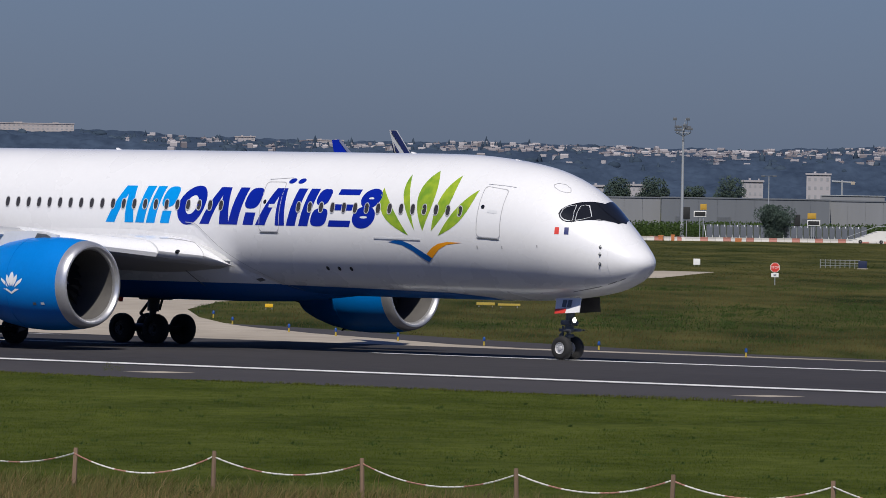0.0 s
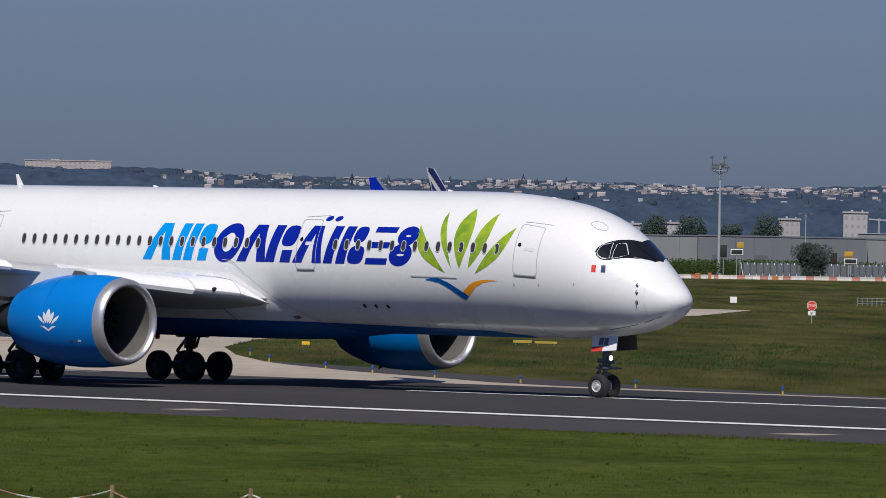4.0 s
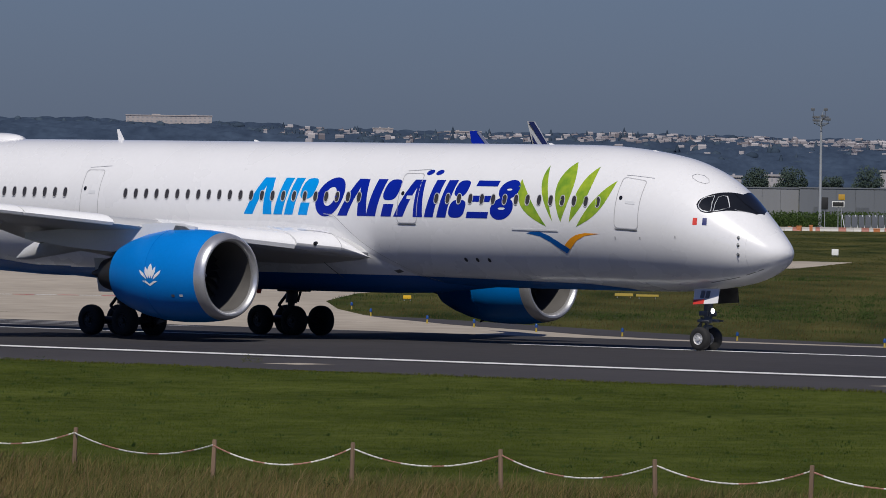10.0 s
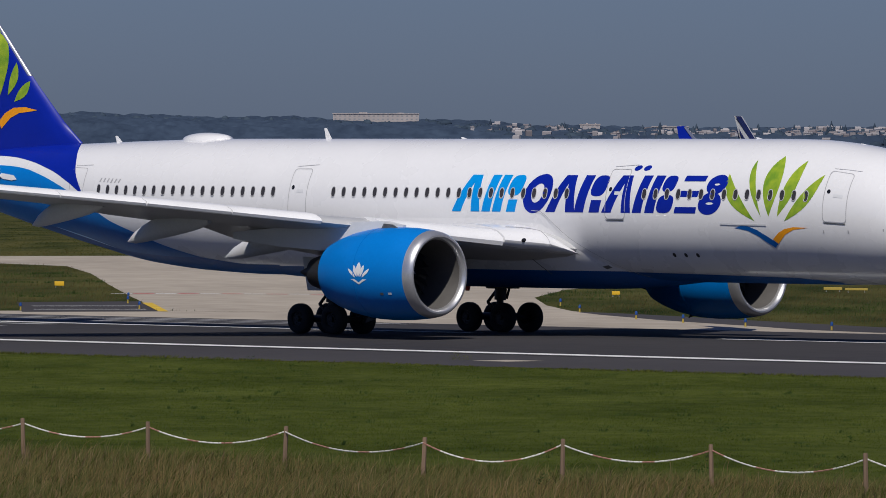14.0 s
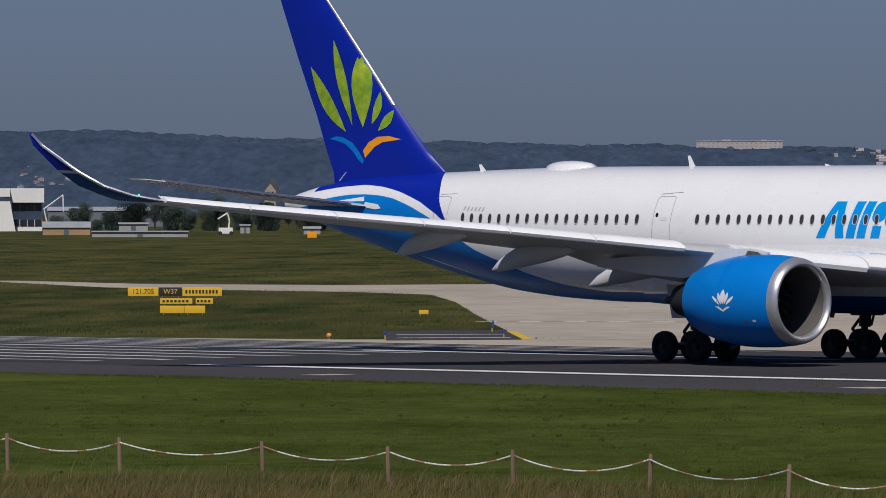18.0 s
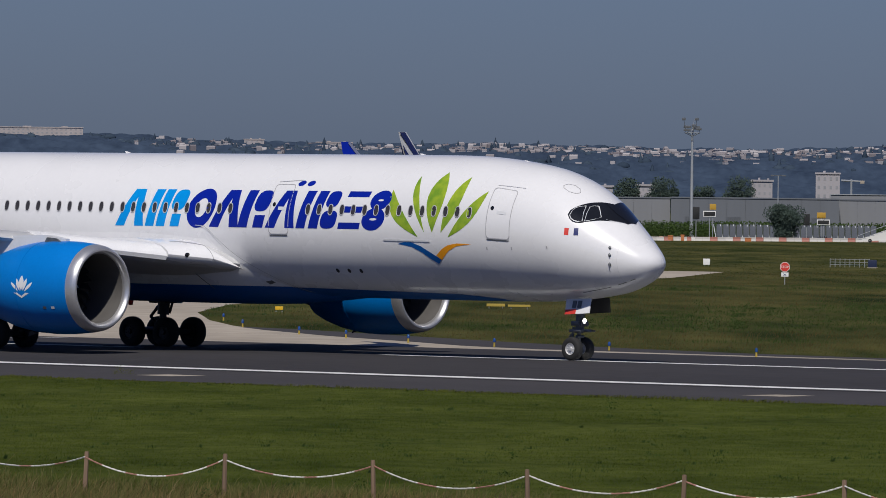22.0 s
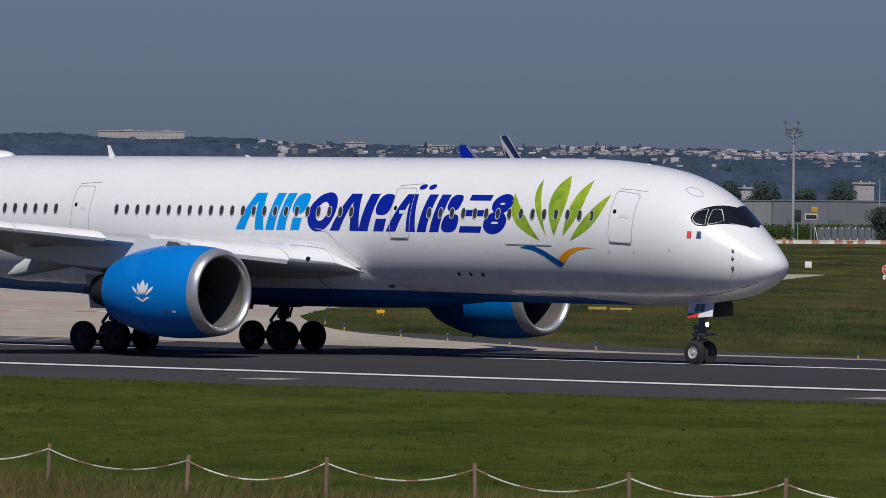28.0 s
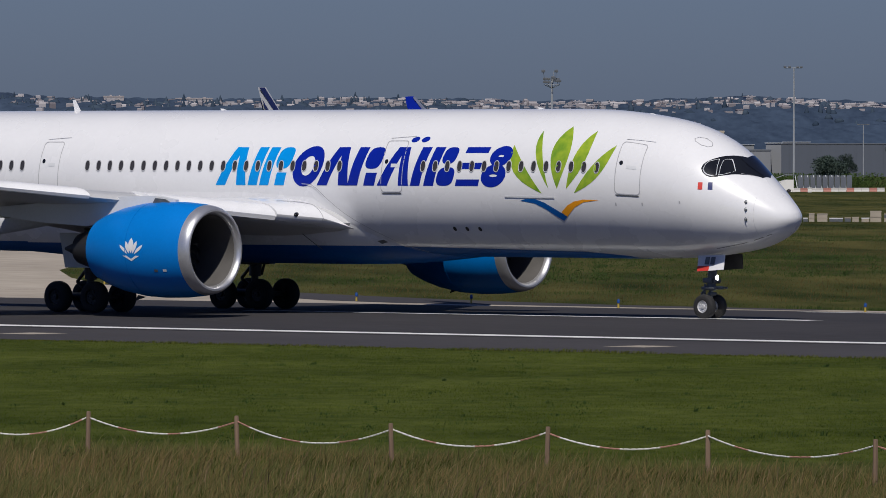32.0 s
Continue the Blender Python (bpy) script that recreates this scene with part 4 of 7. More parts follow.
# beacon under the belly
bm = bmesh.new()
z = hull(30.2, -89).z
rod(bm, (-30.2, 0, z - 0.56), (-30.2, 0, z - 0.2), 0.09, 0.16, 14)
part("beacon_light", bm, RED, airliner, "small red beacon light under the belly")


# ---- engines ----
COWL_SEAM = mat("cowl_seam_blue", (0.0, 0.155, 0.51), 0.45, var=0.1, spec=0.2)


def engine(side):
    y, z0 = side * 10.2, 2.74 - 0.08 * side
    bm = bmesh.new()
    spin(bm, [(-22.26, 1.832), (-22.5, 1.87), (-23.3, 1.94), (-24.4, 1.96), (-25.4, 1.90), (-26.4, 1.73), (-27.2, 1.50), (-27.75, 1.28), (-27.75, 1.20), (-27.0, 1.30)], (0, y, z0), seg=64)
    nac = part("engine_nacelle", bm, AZURE, airliner, "glossy azure blue engine nacelle")
    bm = bmesh.new()
    spin(bm, [(-22.28, 1.838), (-22.12, 1.808), (-22.0, 1.775), (-21.9, 1.72), (-21.84, 1.65), (-21.84, 1.58), (-21.90, 1.51), (-22.02, 1.465), (-22.10, 1.452)], (0, y, z0), seg=64)
    part("inlet_lip", bm, LIP, nac, "polished metal engine inlet lip")
    bm = bmesh.new()
    spin(bm, [(-22.095, 1.453), (-22.4, 1.432), (-23.2, 1.45), (-24.1, 1.50), (-24.2, 0.2)], (0, y, z0), seg=64)
    part("intake_duct", bm, LINER, nac, "dark grey intake duct")
    for k in range(22):
        bm = bmesh.new()
        a = 2 * math.pi * k / 22
        rings = []
        for r, sw, w in ((0.42, 0.0, 0.16), (0.9, 0.10, 0.24), (1.43, 0.02, 0.30)):
            b0, b1 = a + sw - w / r * 0.5, a + sw + w / r * 0.5
            rings.append([Vector((x, y + r * math.cos(b), z0 + r * math.sin(b))) for x, b in ((-23.84, b0), (-23.86, b0 - 0.01), (-24.14, b1), (-24.12, b1 + 0.01))])
        loft(bm, rings)
        part("fan_blade", bm, DARK, nac, "dark titanium fan blade")
    bm = bmesh.new()
    spin(bm, [(-23.35, 0.01), (-23.5, 0.16), (-23.75, 0.33), (-24.05, 0.45)], (0, y, z0), seg=24)
    part("spinner", bm, DARK, nac, "dark fan spinner with a pale swirl")
    bm = bmesh.new()
    swirl = [(-23.40 - 0.055 * q, 0.10 + 0.037 * q, 0.42 * q) for q in range(9)]
    for (x0, r0, a0), (x1, r1, a1) in zip(swirl, swirl[1:]):
        rod(bm, (x0 + 0.02, y + r0 * math.cos(a0), z0 + r0 * math.sin(a0)), (x1 + 0.02, y + r1 * math.cos(a1), z0 + r1 * math.sin(a1)), 0.022, None, 5)
    part("swirl_mark", bm, PALE_GREY, nac, "pale painted swirl on the spinner")
    bm = bmesh.new()
    spin(bm, [(-27.4, 0.98), (-28.3, 0.84), (-29.1, 0.62), (-29.1, 0.56), (-28.0, 0.5)], (0, y, z0), seg=40)
    spin(bm, [(-28.6, 0.42), (-29.3, 0.32), (-30.0, 0.06)], (0, y, z0), seg=24)
    part("exhaust_nozzle", bm, DARK, nac, "dark metal exhaust nozzle and cone")
    # pylon to the wing
    bm = bmesh.new()
    rings = []
    for s, w, zl, zh in ((23.9, 0.10, 4.55, 4.86), (25.0, 0.24, 4.45, 5.02), (26.5, 0.32, 4.1, 4.98), (28.5, 0.36, 3.75, 4.85), (31.0, 0.34, 3.9, 4.7), (34.0, 0.12, 4.2, 4.5)):
        rings.append([Vector((-s, y + w, zl)), Vector((-s, y + w, zh)), Vector((-s, y - w, zh)), Vector((-s, y - w, zl))])
    loft(bm, rings)
    part("engine_pylon", bm, PALE_GREY, airliner, "pale grey pylon between engine and wing")
    # cowl seams, strake, drain mast, latches
    s, r = 25.05, 1.925
    bm = bmesh.new()
    spin(bm, [(-s - 0.012, r + 0.004), (-s - 0.012, r + 0.010), (-s + 0.012, r + 0.010), (-s + 0.012, r + 0.004)], (0, y, z0), seg=64)
    part("cowl_seam", bm, COWL_SEAM, nac, "thin dark seam round the nacelle")
    bm = bmesh.new()
    loft(bm, [[Vector((-24.95, y + q, 4.70)), Vector((-23.95, y + q, 4.72)), Vector((-24.3, y + q, 4.88)), Vector((-24.8, y + q, 4.92))] for q in (-0.34 * 1, -0.26)])
    part("nacelle_strake", bm, STEEL, nac, "dark strake on top of the nacelle")
    bm = bmesh.new()
    loft(bm, [[Vector((-26.0, y - q, 0.95)), Vector((-25.6, y - q, 0.88)), Vector((-25.9, y - q, 0.80)), Vector((-26.15, y - q, 0.72))] for q in (-0.04, 0.04)])
    part("drain_mast", bm, DARK, nac, "dark drain mast under the nacelle")
    prof_s, prof_r = (22.1, 22.5, 23.3, 24.4, 25.4, 26.4, 27.2), (1.80, 1.87, 1.94, 1.96, 1.90, 1.73, 1.50)
    if side < 0:
        def on(s, th):
            r = np.interp(s, prof_s, prof_r) + 0.008
            return Vector((-s, y - r * math.cos(radians(th)), z0 + r * math.sin(radians(th))))
        petals = [((0.0, 0.82), (0.0, -0.28), 0.17), ((0.36, 0.60), (0.12, -0.30), 0.12), ((-0.36, 0.60), (-0.12, -0.30), 0.12), ((0.74, 0.34), (0.24, -0.34), 0.12), ((-0.74, 0.34), (-0.24, -0.34), 0.12)]
        outs = [leaf(p, q, (w, 0), (-w, 0), 6) for p, q, w in petals] + [[(-0.55, -0.46), (-0.3, -0.44), (0, -0.68), (0.3, -0.44), (0.55, -0.46), (0.3, -0.62), (0, -0.84), (-0.3, -0.62)]]
        for o in outs:
            bm = bmesh.new()
            f = bm.faces.new([bm.verts.new((a, b, 0)) for a, b in o])
            bmesh.ops.triangulate(bm, faces=[f])
            for v in bm.verts:
                v.co = on(24.72 - v.co.x * 0.86, 1.0 + v.co.y * 17)
            bmesh.ops.recalc_face_normals(bm, faces=bm.faces)
            part("emblem_petal", bm, WHITE, nac, "white emblem petal on the nacelle")
        for s, th, m in ((23.5, -25, STEEL), (23.05, -25, PALE_GREY)):
            bm = bmesh.new()
            vs = [bm.verts.new(on(s + a, th + b)) for a, b in ((-0.09, -1.6), (0.09, -1.6), (0.09, 1.6), (-0.09, 1.6))]
            bm.faces.new(vs)
            part("nacelle_placard", bm, m, nac, "small placard on the nacelle")
    return nac


before = set(airliner.children_recursive)
engine(-1)
engine(1)
for o in set(airliner.children_recursive) - before:
    o.data.transform(Matrix.Translation((-0.265, 0, 0)))


# ---- landing gear ----
WHEELS = []


def wheel(x, y, r, w, hub, rim_label, lift=0.0):
    bm = bmesh.new()
    spin(bm, [(-w * 0.5 + 0.02, r * 0.50), (-w * 0.5, r * 0.62), (-w * 0.47, r * 0.84), (-w * 0.36, r * 0.96), (-w * 0.2, r), (0, r * 1.003), (w * 0.2, r), (w * 0.36, r * 0.96), (w * 0.47, r * 0.84), (w * 0.5, r * 0.62), (w * 0.5 - 0.02, r * 0.50)], axis="Y", seg=36)
    o = part("wheel", bm, RUBBER, airliner, "black aircraft tyre")
    o.matrix_basis = pose(x, y, r + lift)
    bm = bmesh.new()
    spin(bm, [(-w * 0.5 + 0.03, r * 0.51), (-w * 0.5 + 0.01, r * 0.49), (-w * 0.34, r * 0.44), (-w * 0.30, r * 0.2), (-w * 0.48, r * 0.17), (-w * 0.5, 0.02), (w * 0.5, 0.02), (w * 0.48, r * 0.17), (w * 0.30, r * 0.2), (w * 0.34, r * 0.44), (w * 0.5 - 0.01, r * 0.49), (w * 0.5 - 0.03, r * 0.51)], axis="Y", seg=28)
    for k in range(9):
        a = 2 * math.pi * k / 9
        for q in (-1, 1):
            rod(bm, (r * 0.33 * math.cos(a), q * w * 0.32, r * 0.33 * math.sin(a)), (r * 0.33 * math.cos(a), q * w * 0.40, r * 0.33 * math.sin(a)), r * 0.05, None, 6)
    part("rim", bm, hub, o, rim_label)
    WHEELS.append((o, x, y, r, lift))
    return o


for y in (-0.36, 0.36):
    wheel(-4.72, y, 0.49, 0.36, RIM, "pale metal nose wheel rim", 0.105)
bm = bmesh.new()
rod(bm, (-4.72, -0.36, 0.525), (-4.72, 0.36, 0.525), 0.09)
rod(bm, (-4.72, 0, 0.5), (-4.66, 0, 1.35), 0.09)
rod(bm, (-4.66, 0, 1.25), (-4.55, 0, 2.75), 0.18, 0.2, 14)
box(bm, -4.88, -4.42, -0.3, 0.3, 1.55, 1.74, 0.04)
rod(bm, (-4.45, -0.24, 1.62), (-4.45, 0.24, 1.62), 0.1, None, 12)
rod(bm, (-4.9, -0.14, 0.85), (-4.85, -0.14, 1.5), 0.05)
rod(bm, (-4.62, 0, 1.9), (-4.0, 0, 2.7), 0.06)
rod(bm, (-4.95, 0, 0.75), (-5.15, 0, 1.1), 0.045)
rod(bm, (-5.15, 0, 1.1), (-4.8, 0, 1.45), 0.045)
box(bm, -4.85, -4.35, -0.42, 0.42, 1.28, 1.40, 0.02)
box(bm, -4.75, -4.05, -0.07, 0.07, 1.30, 1.36, 0.01)
for y in (-0.42, 0.42):
    rod(bm, (-4.6, y, 1.34), (-4.2, y * 1.1, 1.34), 0.035)
rod(bm, (-4.62, -0.22, 1.1), (-4.62, 0.22, 1.1), 0.07)
part("nose_gear_strut", bm, STEEL, airliner, "grey steel nose landing gear strut")
for y, z in ((-0.2, 1.76),):
    bm = bmesh.new()
    rod(bm, (-4.36, y, z), (-4.22, y, z), 0.09, 0.12, 14)
    part("landing_light_housing", bm, STEEL, airliner, "round landing light housing")
    bm = bmesh.new()
    rod(bm, (-4.22, y, z), (-4.20, y, z), 0.10, None, 14)
    part("landing_light", bm, glow("landing_lamp", (1.0, 0.96, 0.86), 9.0), airliner, "lit white landing light")
# gear doors at the nose
bm = bmesh.new()
loft(bm, [[Vector((-4.78, -0.66 - q, 2.66)), Vector((-3.45, -0.66 - q, 2.70)), Vector((-3.38, -0.86 - q, 2.10)), Vector((-4.68, -0.86 - q, 2.01))] for q in (0, 0.045)])
nd = part("nose_gear_door", bm, WHITE, airliner, "open white nose gear door with dark bars")
bm = bmesh.new()
loft(bm, [[Vector((-4.69, -0.845 - q, 2.22)), Vector((-4.12, -0.84 - q, 2.25)), Vector((-4.12, -0.90 - q, 2.055)), Vector((-4.67, -0.908 - q, 2.02))] for q in (0.0, 0.03)])
part("door_red_corner", bm, RED, nd, "red painted corner of the gear door")
for i in range(2):
    bm = bmesh.new()
    loft(bm, [[Vector((-4.34 + i * 0.28, -0.745 - q, 2.60)), Vector((-4.15 + i * 0.28, -0.745 - q, 2.60)), Vector((-4.15 + i * 0.28, -0.84 - q, 2.30)), Vector((-4.34 + i * 0.28, -0.84 - q, 2.30))] for q in (0.0, 0.035)])
    part("registration_bar", bm, STEEL, nd, "dark bar painted on the gear door")
# far door: shade on its inner face is given by a dark material
bm = bmesh.new()
loft(bm, [[Vector((-4.85, 0.66 + q, 2.66)), Vector((-3.62, 0.66 + q, 2.72)), Vector((-3.68, 0.80 + q, 2.11)), Vector((-4.78, 0.80 + q, 2.04))] for q in (0, 0.045)])
part("nose_gear_door", bm, DARK, airliner, "open nose gear door, its shade painted as dark colour")


def main_gear(side):
    y = side * 5.3
    for dx in (1.02, -1.02):
        for dy in (-0.87, 0.87):
            wheel(-33.27 + dx, y + dy, 0.66, 0.52, DARK, "dark main wheel rim", 0.07 if side < 0 else 0.03)
    bm = bmesh.new()
    rod(bm, (-32.2, y, 0.72), (-34.35, y, 0.72), 0.17, 0.17, 14)
    for dx in (1.02, -1.02):
        rod(bm, (-33.27 + dx, y - 0.87, 0.70), (-33.27 + dx, y + 0.87, 0.70), 0.11, None, 12)
    rod(bm, (-33.27, y, 0.6), (-33.25, y, 1.6), 0.16, None, 14)
    rod(bm, (-33.25, y, 1.45), (-33.15, y + side * 0.1, 3.6), 0.26, 0.30, 18)
    rod(bm, (-33.2, y, 2.0), (-33.0, y - side * 2.1, 3.0), 0.11)
    rod(bm, (-33.2, y, 1.9), (-35.0, y - side * 1.0, 3.2), 0.09)
    rod(bm, (-33.5, y, 0.95), (-34.0, y, 1.35), 0.07)
    rod(bm, (-34.0, y, 1.35), (-33.5, y, 1.85), 0.07)
    rod(bm, (-33.05, y + 0.2, 1.5), (-32.7, y + 0.35, 2.9), 0.06)
    box(bm, -33.75, -32.75, y - 0.42, y + 0.42, 1.95, 2.35, 0.08)
    part("main_gear_strut", bm, DARK, airliner, "dark steel main gear strut and bogie beam")
    bm = bmesh.new()
    loft(bm, [[Vector((-32.2, y + side * (0.62 + q), 3.4)), Vector((-34.4, y + side * (0.62 + q), 3.4)), Vector((-34.2, y + side * (0.5 + q), 1.95)), Vector((-32.6, y + side * (0.5 + q), 1.95))] for q in (0, 0.05)])
    part("main_gear_door", bm, PALE_GREY, airliner, "pale grey main gear door")


main_gear(-1)
main_gear(1)


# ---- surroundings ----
# woodland with the distance haze painted in as blue
HILL = mat("haze_tinted_woodland", (0.040, 0.061, 0.103), 0.95, var=0.3, scale=0.05, fine=0.25, spec=0.03, deep=4.0, tint=(0.058, 0.085, 0.132))
# leaf green paled and blued to carry the haze
HAZED_LEAF = mat("hazed_tree_leaves", (0.066, 0.096, 0.086), 0.9, var=0.2, scale=0.4, fine=3, island=0.25, spec=0.03, tint=(0.090, 0.124, 0.100), thin=0.3)
BARK = mat("tree_bark", (0.06, 0.05, 0.04), 0.9, var=0.3, scale=2, fine=14, bump=0.3)
# house plaster and tiles, greyed in colour for the haze before them
PLASTER = mat("hazed_pale_plaster", (0.345, 0.33, 0.35), 0.85, var=0.12, each=0.5, scale=0.1, fine=0.8)
TILE = mat("hazed_roof_tiles", (0.20, 0.165, 0.175), 0.85, var=0.3, each=0.6, scale=0.1, fine=1, tint=(0.27, 0.25, 0.26))
CLADDING = mat("grey_cladding", (0.130, 0.142, 0.162), 0.6, var=0.08, scale=0.05, fine=0.7, stretch=(1, 1, 0.1))
CLADDING_LIGHT = mat("light_grey_cladding", (0.20, 0.208, 0.225), 0.6, var=0.08, scale=0.05, fine=0.7, stretch=(1, 1, 0.1))
OFFWHITE = mat("white_facade_panel", (0.72, 0.71, 0.68), 0.6, var=0.08, scale=0.1, fine=1.0)
# dark panes turned pale grey: haze mixed into the base colour
FAR_PANE = mat("hazed_window_glass", (0.26, 0.265, 0.285), 0.6, var=0.2, scale=0.3)
PANE = mat("dark_window_glass", (0.02, 0.025, 0.035), 0.12, var=0.3, scale=0.3)
GALV = mat("galvanised_steel", (0.42, 0.44, 0.46), 0.5, metal=0.4, var=0.12, scale=0.5, fine=6)
TIMBER = mat("weathered_post_wood", (0.19, 0.125, 0.085), 0.9, var=0.3, scale=5, fine=40, bump=0.4, each=0.3, stretch=(1, 1, 0.15))
SIGN_YELLOW = mat("sign_yellow", (0.70, 0.42, 0.02), 0.5, var=0.08, scale=2)
SIGN_BLACK = mat("sign_black", (0.02, 0.02, 0.02), 0.5, var=0.2, scale=2)
SIGN_WHITE = mat("sign_white", (0.78, 0.78, 0.76), 0.5, var=0.08, scale=2)
LAMP_BLUE = mat("blue_lens", (0.02, 0.07, 0.26), 0.2, var=0.1)
PLASTIC_RED = mat("red_plastic", (0.40, 0.20, 0.16), 0.55, var=0.15, each=0.4)
PLASTIC_WHITE = mat("white_plastic", (0.72, 0.70, 0.66), 0.55, var=0.12, each=0.4)
ORANGE_PLASTIC = mat("orange_plastic", (0.48, 0.17, 0.06), 0.5, var=0.15)

# wooded hillside on the horizon
RIDGE_AZ = (-53, -50.7, -49.4, -48.9, -48.0, -46.5, -45.8, -44.6, -43.9, -43.2, -42.1, -41.3, -40.9, -39.4, -38.6, -37.9, -36.9, -34)
RIDGE_Z = (42, 42, 41.8, 41.8, 38.0, 36.0, 34.6, 33.4, 33.0, 31, 28.5, 29.5, 30, 28, 28.5, 30.5, 27, 26)


def hill(az, d):
    """The height of the hillside."""
    top = float(np.interp(az, RIDGE_AZ, RIDGE_Z))
    u = (d - 3830) / 400
    if u <= 0:
        return -0.5
    v = min(1, u)
    return top * (0.60 * min(1, v * 1.9) + 0.40 * v) - 8.0 * max(0, u - 1)


def crowns(x, y, size):
    """Bumps of tree crowns, 0 to 1."""
    d = noise.voronoi(Vector((x / size, y / size, 0.3)), distance_metric="DISTANCE")[0][0]
    return max(0.0, 1 - d * d * 1.6)


NA, ND = 760, 90
verts, faces = [], []
for j in range(ND):
    d = 3800 + 470 * j / (ND - 1)
    for i in range(NA):
        az = -53 + 19 * i / (NA - 1)
        p = spot(az, d)
        h = hill(az, d)
        wood = 1.6 + 3.6 * crowns(p.x, p.y, 9.0) * (0.55 + 0.45 * noise.noise(Vector((p.x / 22, p.y / 22, 2.0)))) + 1.6 * noise.noise(Vector((p.x / 26, p.y / 26, 0)))
        verts.append((p.x, p.y, h + (wood if h > 0 else 0)))
for j in range(ND - 1):
    for i in range(NA - 1):
        a = j * NA + i
        faces.append((a, a + 1, a + NA + 1, a + NA))
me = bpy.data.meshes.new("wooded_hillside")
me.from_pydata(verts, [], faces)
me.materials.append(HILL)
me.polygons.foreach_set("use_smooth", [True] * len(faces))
tagged(new("backdrop_hillside", me), "distant wooded hillside painted hazy blue-green", "hillside", kind="structure")


# houses and blocks on the hillside
# cream render dulled in its colour to look hazy
BEIGE = mat("hazed_beige_render", (0.37, 0.335, 0.33), 0.9, var=0.12, scale=0.1, fine=0.8)
def house(w, dp, h, roof, label, windows, storeys, flat_roof=False, group="houses on the hillside"):
    ob = thing("house" if not flat_roof else "apartment_block", label, "house" if not flat_roof else "building", group=group)
    bm = bmesh.new()
    box(bm, -w / 2, w / 2, 0, dp, -8, h)
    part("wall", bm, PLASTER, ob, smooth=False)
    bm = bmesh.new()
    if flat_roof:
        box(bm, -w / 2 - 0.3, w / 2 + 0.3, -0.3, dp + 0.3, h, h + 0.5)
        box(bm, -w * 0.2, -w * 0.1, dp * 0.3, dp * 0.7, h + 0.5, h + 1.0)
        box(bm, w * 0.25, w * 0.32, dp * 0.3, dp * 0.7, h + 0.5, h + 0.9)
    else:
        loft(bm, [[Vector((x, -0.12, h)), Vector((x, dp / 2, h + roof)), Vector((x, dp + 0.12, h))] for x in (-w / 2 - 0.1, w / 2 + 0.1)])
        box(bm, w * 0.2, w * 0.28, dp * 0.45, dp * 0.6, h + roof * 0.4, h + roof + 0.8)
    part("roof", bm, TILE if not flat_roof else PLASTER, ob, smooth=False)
    for st in range(storeys):
        for k in range(windows):
            bm = bmesh.new()
            x = -w / 2 + w * (k + 0.5) / windows
            z = 0.3 * h / storeys + st * h / storeys
            box(bm, x - w / windows * 0.2, x + w / windows * 0.2, -0.04, 0.05, z, z + h / storeys * 0.38)
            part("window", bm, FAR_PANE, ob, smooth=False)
    return ob


models = [house(2.6, 4, 1.5, 0.7, "pale plastered house with a tiled roof among trees", 2, 1), house(3.6, 4, 1.4, 0.6, "long pale house with a low tiled roof among trees", 3, 1),
          house(1.9, 3, 2.2, 0.5, "tall narrow pale house with a tiled roof", 1, 2), house(5.0, 5, 2.0, 0, "pale apartment block with a flat roof among trees", 4, 2, True)]
rng = random.Random(4)
first = [True] * 4
for k in range(290):
    az = rng.uniform(-41.2, -36.2) if k < 235 else rng.uniform(-43.6, -41.2) if k < 272 else rng.uniform(-49.62, -49.2)
    d = rng.triangular(4000, 4190, 4120) if k < 272 else rng.uniform(3885, 3960)
    kind = rng.choice((0, 0, 1, 1, 2, 3)) if k < 272 else rng.choice((0, 1, 2))
    z = hill(az, d) + rng.uniform(0.8, 2.6)
    p = spot(az, d, z)
    m = pose(p.x, p.y, p.z, 0, 0, -az + rng.uniform(-35, 35))
    if first[kind]:
        models[kind].matrix_world = m
        first[kind] = False
    else:
        copy_thing(models[kind], m)
for az, w, d, st in ((-44.25, 47, 4190, 3), (-42.05, 20, 4200, 2), (-42.65, 11, 4200, 2)):
    ob = house(w, 11, 5.4 if w > 30 else 3.6, 0, "long cream apartment block with a flat roof on the ridge", int(w / 2.6), st, True, "blocks on the ridge")
    p = spot(az, d, hill(az, d) + (1.4 if w > 30 else 1.0))
    ob.matrix_world = pose(p.x, p.y, p.z, 0, 0, -az)
    for c in ob.children:
        if c.name.split(".")[0] in ("wall", "roof"):
            c.data.materials[0] = BEIGE
# the rest of the town, too far and dense to tell its houses apart singly
vs, fs = [], []
for k in range(420):
    az = rng.uniform(-41.3, -36.2) if k < 360 else rng.uniform(-43.4, -41.3)
    d = rng.triangular(3990, 4200, 4130)
    p = spot(az, d, hill(az, d) + rng.uniform(1.6, 3.0))
    w, dp, h, rf = rng.uniform(0.8, 2.4), rng.uniform(1.2, 2.0), rng.uniform(0.9, 2.2), rng.choice((0.1, 0.4, 0.6))
    m = pose(p.x, p.y, p.z, 0, 0, -az + rng.uniform(-30, 30))
    n = len(vs)
    vs += [tuple(m @ Vector(q)) for q in ((-w, 0, -5), (w, 0, -5), (w, dp, -5), (-w, dp, -5), (-w, 0, h), (w, 0, h), (w, dp, h), (-w, dp, h), (-w, dp / 2, h + rf), (w, dp / 2, h + rf))]
    fs += [(n, n + 1, n + 5, n + 4), (n + 1, n + 2, n + 6, n + 5), (n + 3, n, n + 4, n + 7), (n + 4, n + 5, n + 9, n + 8), (n + 5, n + 6, n + 9), (n + 4, n + 8, n + 7)]
